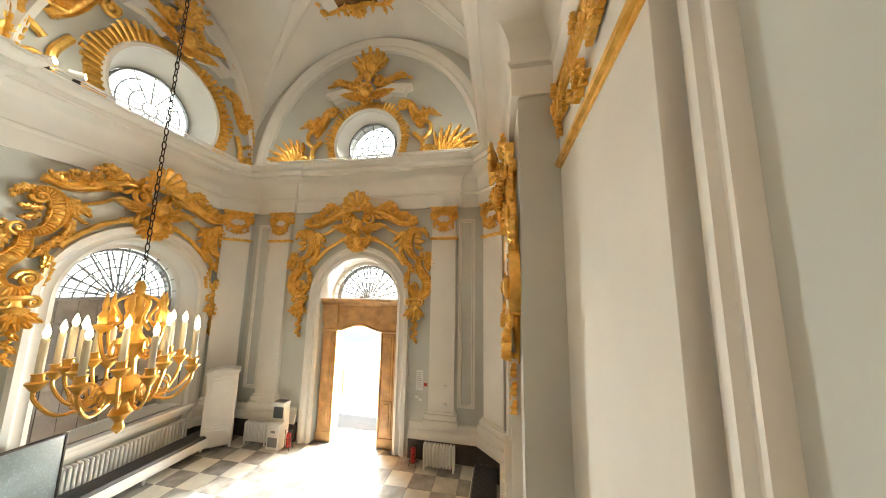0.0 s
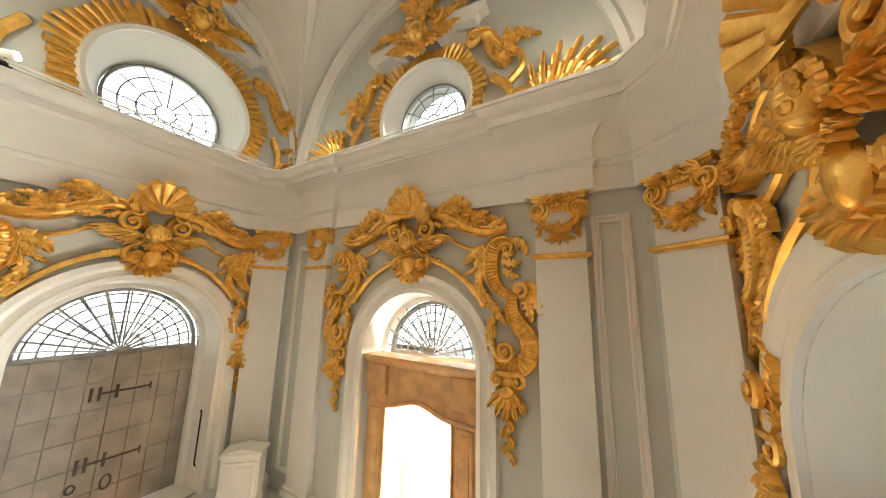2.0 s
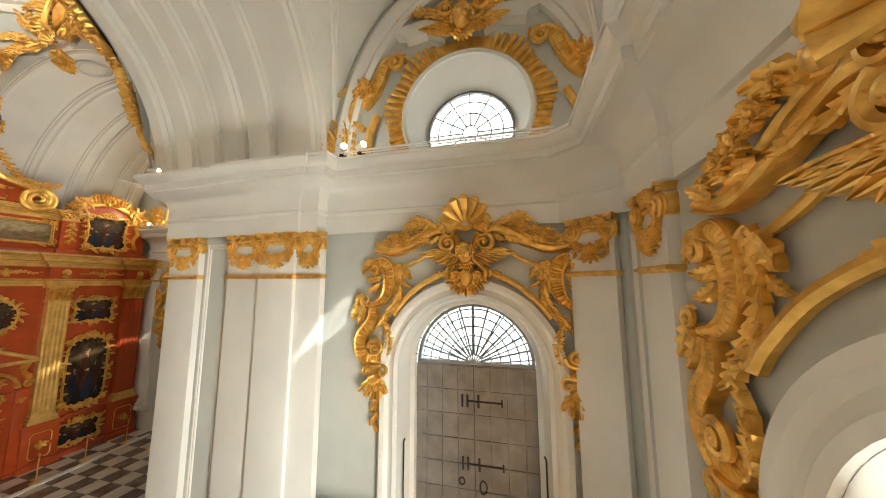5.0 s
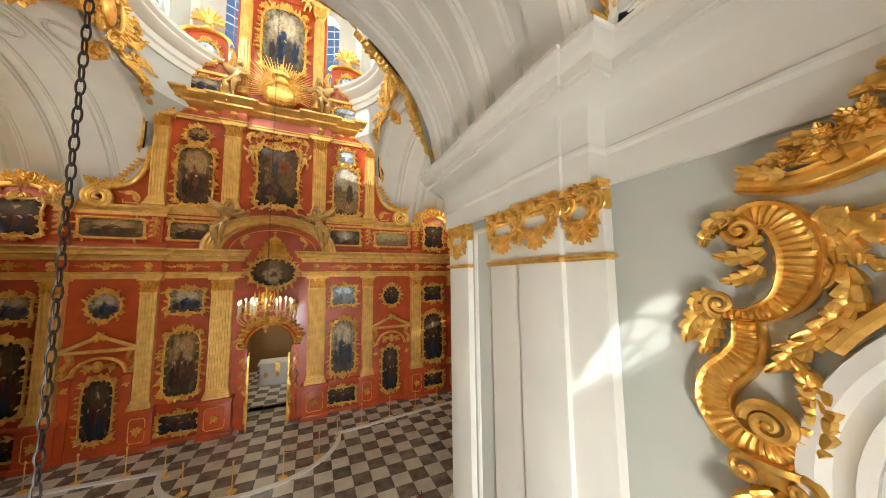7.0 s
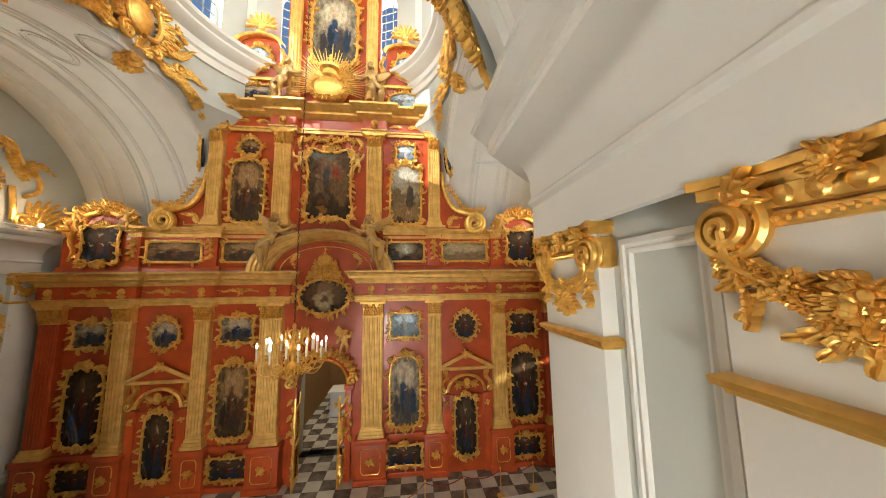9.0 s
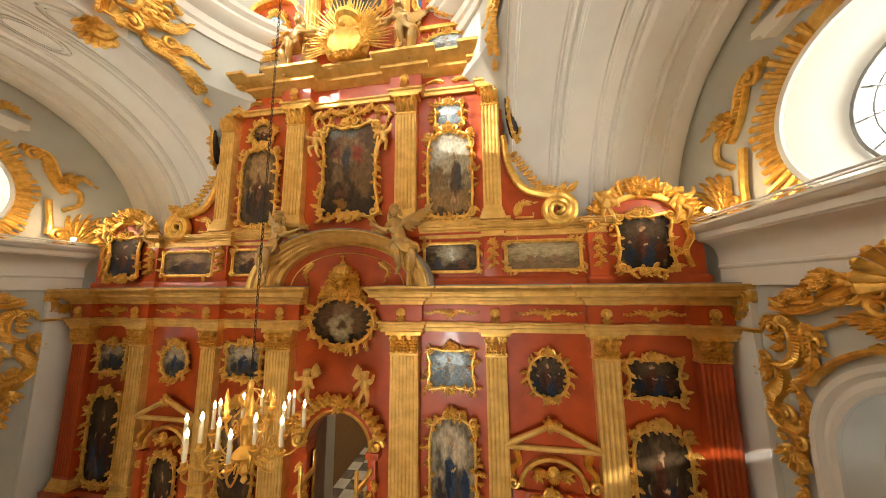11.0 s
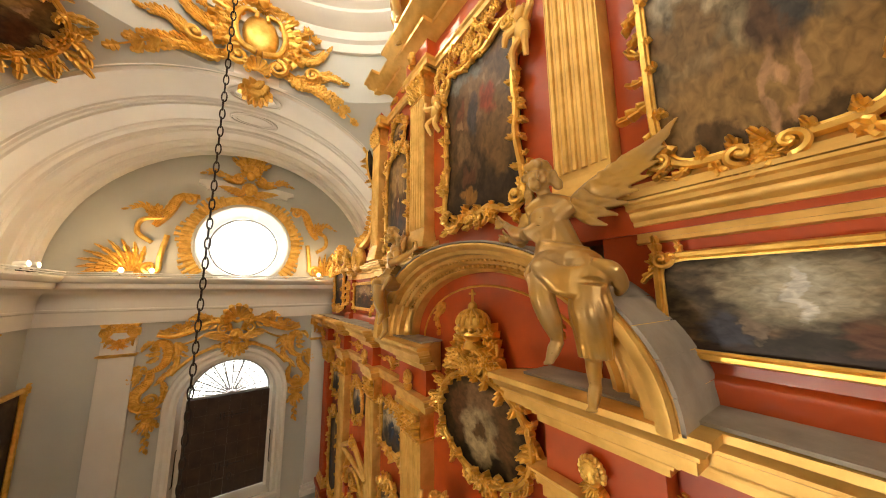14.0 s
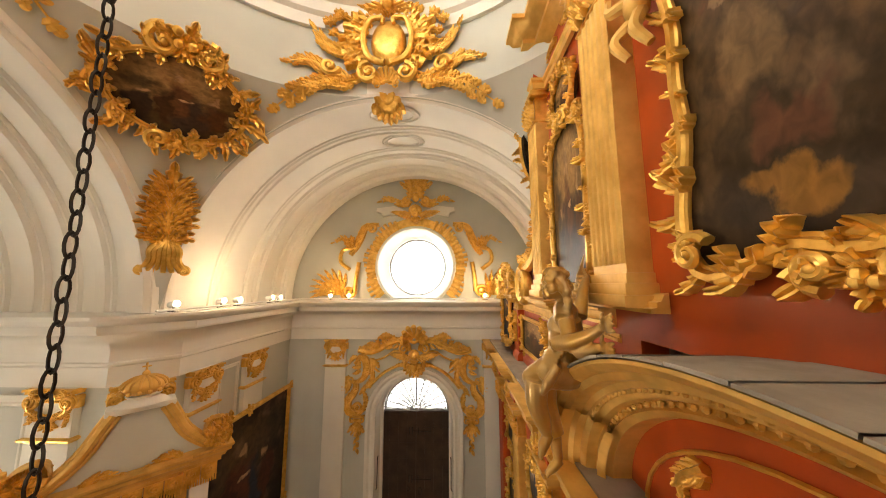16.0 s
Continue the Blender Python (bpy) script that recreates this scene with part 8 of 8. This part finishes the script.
# notices and switches beside the portal
bm = B()
box(bm, 0, 0.15, -0.012, 0, 1.72, 2.12)
note = tagged(part("notice", bm, material("white_paper", (0.8, 0.8, 0.77), 0.7), m=at(-1.68, 6.65), smooth=False), "white paper notice sheets on the wall", "notice")
bm = B()
for i in range(9):
    box(bm, 0.02, 0.02 + 0.11 * (0.7 + 0.3 * ((i * 37) % 10) / 10), -0.016, -0.0125, 1.76 + i * 0.038, 1.768 + i * 0.038)
part("printed_lines", bm, FRAMEGREY, note, "grey printed lines", False)
for x, z, c in ((-1.48, 1.84, 1), (-1.66, 1.6, 0), (-1.58, 1.55, 0), (-1.05, 1.86, 0), (-1.05, 1.52, 0)):
    bm = B()
    box(bm, -0.035, 0.035, -0.03 - (0.1 if abs(x + 1.05) < 0.2 else 0), 0, z - 0.03, z + 0.03, 0.006)
    tagged(part("wall_switch", bm, WHITE if not c else bpy.data.materials["red_enamel"], m=at(x, 6.65)), "small red alarm button box" if c else "small white wall switch box", "switch", "wall boxes")

# ---- crossing: ambo edge, barrier posts, wall paintings ----
edge = [(-9.7, -6.15), (-7.4, -5.95), (-4.75, -5.62)]
edge += [(CX + 2.05 * cos(a), -5.6 + 1.75 * sin(a)) for a in [pi - 0.08 - (pi - 0.16) * i / 24 for i in range(25)]]
edge += [(-0.7, -5.62), (1.95, -5.95), (4.5, -6.15)]
bm = sweep(B(), edge, [(-0.06, 0.0), (-0.06, 0.035), (0.06, 0.035), (0.06, 0.0)])
tagged(part("trim_ambo_edge", bm, material("white_marble", (0.75, 0.74, 0.70), 0.3, vary=0.1)), "white marble edging strip of the ambo floor", "edging", kind="structure")
posts = [(-9.2, -6.3), (-8.3, -6.25), (-7.4, -6.12), (-6.45, -6.0), (-5.5, -5.88), (-4.72, -5.4), (-4.2, -4.6), (-3.4, -4.12), (-2.4, -4.1), (-1.4, -4.5), (-0.8, -5.4), (0.1, -5.88), (1.0, -6.0), (1.9, -6.12), (2.9, -6.25)]
for i, (x, y) in enumerate(posts):
    th = thing("barrier_post", at(x, y, 0), "slim brass barrier post on a round foot", "barrier post", "brass barrier posts")
    bm = B()
    lathe(bm, [(0.1, 0), (0.1, 0.015), (0.04, 0.035), (0.018, 0.06)], seg=16)
    part("foot", bm, OLDGOLD, th)
    bm = B()
    lathe(bm, [(0.013, 0.05), (0.013, 0.6), (0.02, 0.61), (0.026, 0.64), (0.012, 0.67)], seg=10)
    part("pole", bm, OLDGOLD, th)
ROPE = material("red_rope", (0.25, 0.04, 0.03), 0.8)
for (x0, y0), (x1, y1) in zip(posts[:7], posts[1:8]):
    bm = B()
    tube(bm, [(x0 + (x1 - x0) * t, y0 + (y1 - y0) * t, 0.6 - 0.5 * t * (1 - t)) for t in [j / 12 for j in range(13)]], 0.012, 6)
    tagged(part("barrier_rope", bm, ROPE), "thin red rope sagging between brass posts", "rope", "barrier ropes")

for s, x in ((1, 2.85), (-1, -8.42)):
    th = thing("wall_painting", at(x, -1.44, 3.05), "large dark oil painting in a narrow gilded frame", "painting", "large wall paintings")
    bm = B()
    box(bm, -1.55, 1.55, -0.02, 0.03, -1.35, 1.35)
    part("canvas", bm, ART[0], th, "dark oil painting", False)
    bm = B()
    for a, b in (((-1.58, -1.38), (1.58, -1.38)), ((1.58, -1.38), (1.58, 1.38)), ((1.58, 1.38), (-1.58, 1.38)), ((-1.58, 1.38), (-1.58, -1.38))):
        tube(bm, [(a[0], -0.04, a[1]), (b[0], -0.04, b[1])], 0.055, 8)
    for cx_, cz_ in ((-1.58, -1.38), (1.58, -1.38), (1.58, 1.38), (-1.58, 1.38), (0, 1.4)):
        cluster(bm, cx_, cz_, 0.12, 7, -0.07)
    part("frame", bm, GOLD, th, "narrow gilded frame")

kiot = thing("icon_shrine", at(0.70, -1.35, 0, -42), "carved gilded icon shrine with curved grey pediment and crown", "shrine")
for q in (-1, 1):
    bm = B()
    box(bm, min(q * 0.62, q * 0.86), max(q * 0.62, q * 0.86), -0.12, 0.2, 0, 4.14, 0.01)
    part("side_post", bm, PLASTER, kiot, "white plaster side post")
bm = B()
box(bm, -0.62, 0.62, -0.02, 0.2, 0, 1.0, 0.01)
part("pedestal", bm, PLASTER, kiot)
bm = B()
box(bm, -0.6, 0.6, 0.0, 0.1, 1.0, 4.05)
part("canvas", bm, ART[0], kiot, "dark painting", False)
bm = B()
for q in (-1, 1):
    box(bm, min(q * 0.48, q * 0.6), max(q * 0.48, q * 0.6), -0.1, 0.02, 1.0, 4.12, 0.02)
    tube(bm, [(q * 0.48, -0.1, 1.0), (q * 0.48, -0.1, 4.12)], 0.025, 6)
part("inner_frame", bm, OLDGOLD, kiot, "gilded inner frame")
side = [(p.x, p.z) for p in curve([(0.98, 0, 4.58), (0.78, 0, 4.66), (0.52, 0, 4.92), (0.36, 0, 5.22), (0.28, 0, 5.36)], 16)]
bm = B()
prism(bm, [(0.98, 4.5)] + side + [(-x, z) for x, z in side[::-1]] + [(-0.98, 4.5)], -0.12, 0.15)
part("pediment", bm, WALL, kiot, "grey curved pediment", False)
bm = B()
for q in (-1, 1):
    for o, rr, yy in ((0.0, 0.055, -0.16), (0.07, 0.03, -0.14), (-0.05, 0.025, -0.1)):
        tube(bm, [(q * (x - o * 0.9), yy, z - o * 0.6) for x, z in side], rr, 8)
part("pediment_moulding", bm, OLDGOLD, kiot, "thick gilded moulding")
bm = sweep(B(), [(-0.95, 0.15), (-0.95, -0.1), (-0.42, -0.1), (-0.42, -0.16), (0.42, -0.16), (0.42, -0.1), (0.95, -0.1), (0.95, 0.15)], [(0, 4.3), (0.04, 4.3), (0.04, 4.36), (0.08, 4.38), (0.1, 4.43), (0.15, 4.46), (0.15, 4.5), (0.18, 4.53), (0.18, 4.56), (0, 4.57)])
part("cornice", bm, OLDGOLD, kiot, "gilded moulded cornice")
for i in range(9):
    x = -0.84 + i * 0.21
    y0 = -0.2 if abs(x) < 0.45 else -0.13
    bm = B()
    prism(bm, [(x - 0.1, 4.31), (x + 0.1, 4.31), (x + 0.1, 4.16), (x + 0.06, 4.1), (x, 4.07), (x - 0.06, 4.1), (x - 0.1, 4.16)], y0 - 0.02, 0.1)
    for k in range(7):
        tube(bm, [(x - 0.09 + 0.03 * k, y0 - 0.025, 4.17), (x - 0.09 + 0.03 * k, y0 - 0.025, 4.04)], 0.012, 5)
    volute(bm, (x, 4.24), 0.06, pi / 2, 1.3, 0.02, y0 - 0.02)
    part("lambrequin", bm, GOLD, kiot, "carved gilded lambrequin lobe" if i == 0 else "")
for q in (-1, 1):
    bm = B()
    ridged(bm, [(q * 0.98, 4.55), (q * 1.04, 4.74), (q * 0.96, 4.9), (q * 0.82, 4.92), (q * 0.78, 4.8)], lambda t: 0.085 - 0.03 * t, 112, -0.2)
    volute(bm, (q * 0.86, 4.82), 0.11, 0, q * 1.6, 0.04, -0.2)
    for k in range(9):
        leaf(bm, q * (0.8 + 0.03 * k), 4.62 + 0.03 * k, pi / 2 + rnd.uniform(-1.4, 1.4), 0.24, 0.06, -0.2, 0.08, rnd.uniform(-1, 1), n=10)
    cluster(bm, q * 0.9, 4.64, 0.15, 9, -0.22)
    frond(bm, [(q * 0.5, 0, 4.5), (q * 0.35, 0, 4.62), (q * 0.15, 0, 4.58)], 0.14, -0.18, 7)
    part("corner_scroll", bm, GOLD, kiot, "gilded corner scroll")
bm = B()
box(bm, -0.36, 0.36, -0.2, 0.12, 5.34, 5.42, 0.02)
lathe(bm, [(0.3, 5.42), (0.24, 5.47), (0.16, 5.5), (0.2, 5.54)], (0, -0.05, 0), 18, 1, 0.7)
part("cap_block", bm, PLASTER, kiot)
bm = B()
ball(bm, (0, -0.06, 5.66), (0.24, 0.18, 0.13), 18, 10)
for k in range(7):
    a = pi * k / 7
    tube(bm, [(0.25 * cos(a) * cos(b), -0.06 + 0.19 * sin(a) * cos(b), 5.66 + 0.14 * sin(b)) for b in [pi * i / 12 for i in range(13)]], 0.017, 6)
for k in range(14):
    a = 2 * pi * k / 14
    ball(bm, (0.25 * cos(a), -0.06 + 0.19 * sin(a), 5.6), 0.03, 7, 5)
ball(bm, (0, -0.06, 5.83), 0.045, 8, 6)
tube(bm, [(0, -0.06, 5.86), (0, -0.06, 5.98)], 0.014, 6)
tube(bm, [(-0.05, -0.06, 5.93), (0.05, -0.06, 5.93)], 0.012, 6)
part("crown", bm, OLDGOLD, kiot, "dull gilded crown with cross")

# ---- paving ----
tiles("floor_nave", -7.6, 1.6, 1.95, 7.35, 0.42, NF, False, (-3, 5), "chequered pale and grey marble tiles of the entrance bay", GREYTILE)
tiles("floor_crossing", -10.2, 5.0, -14.0, 1.5, 0.42, 0.0, False, (-4.5, -4.5), "chequered pale and brown marble tiles of the crossing")
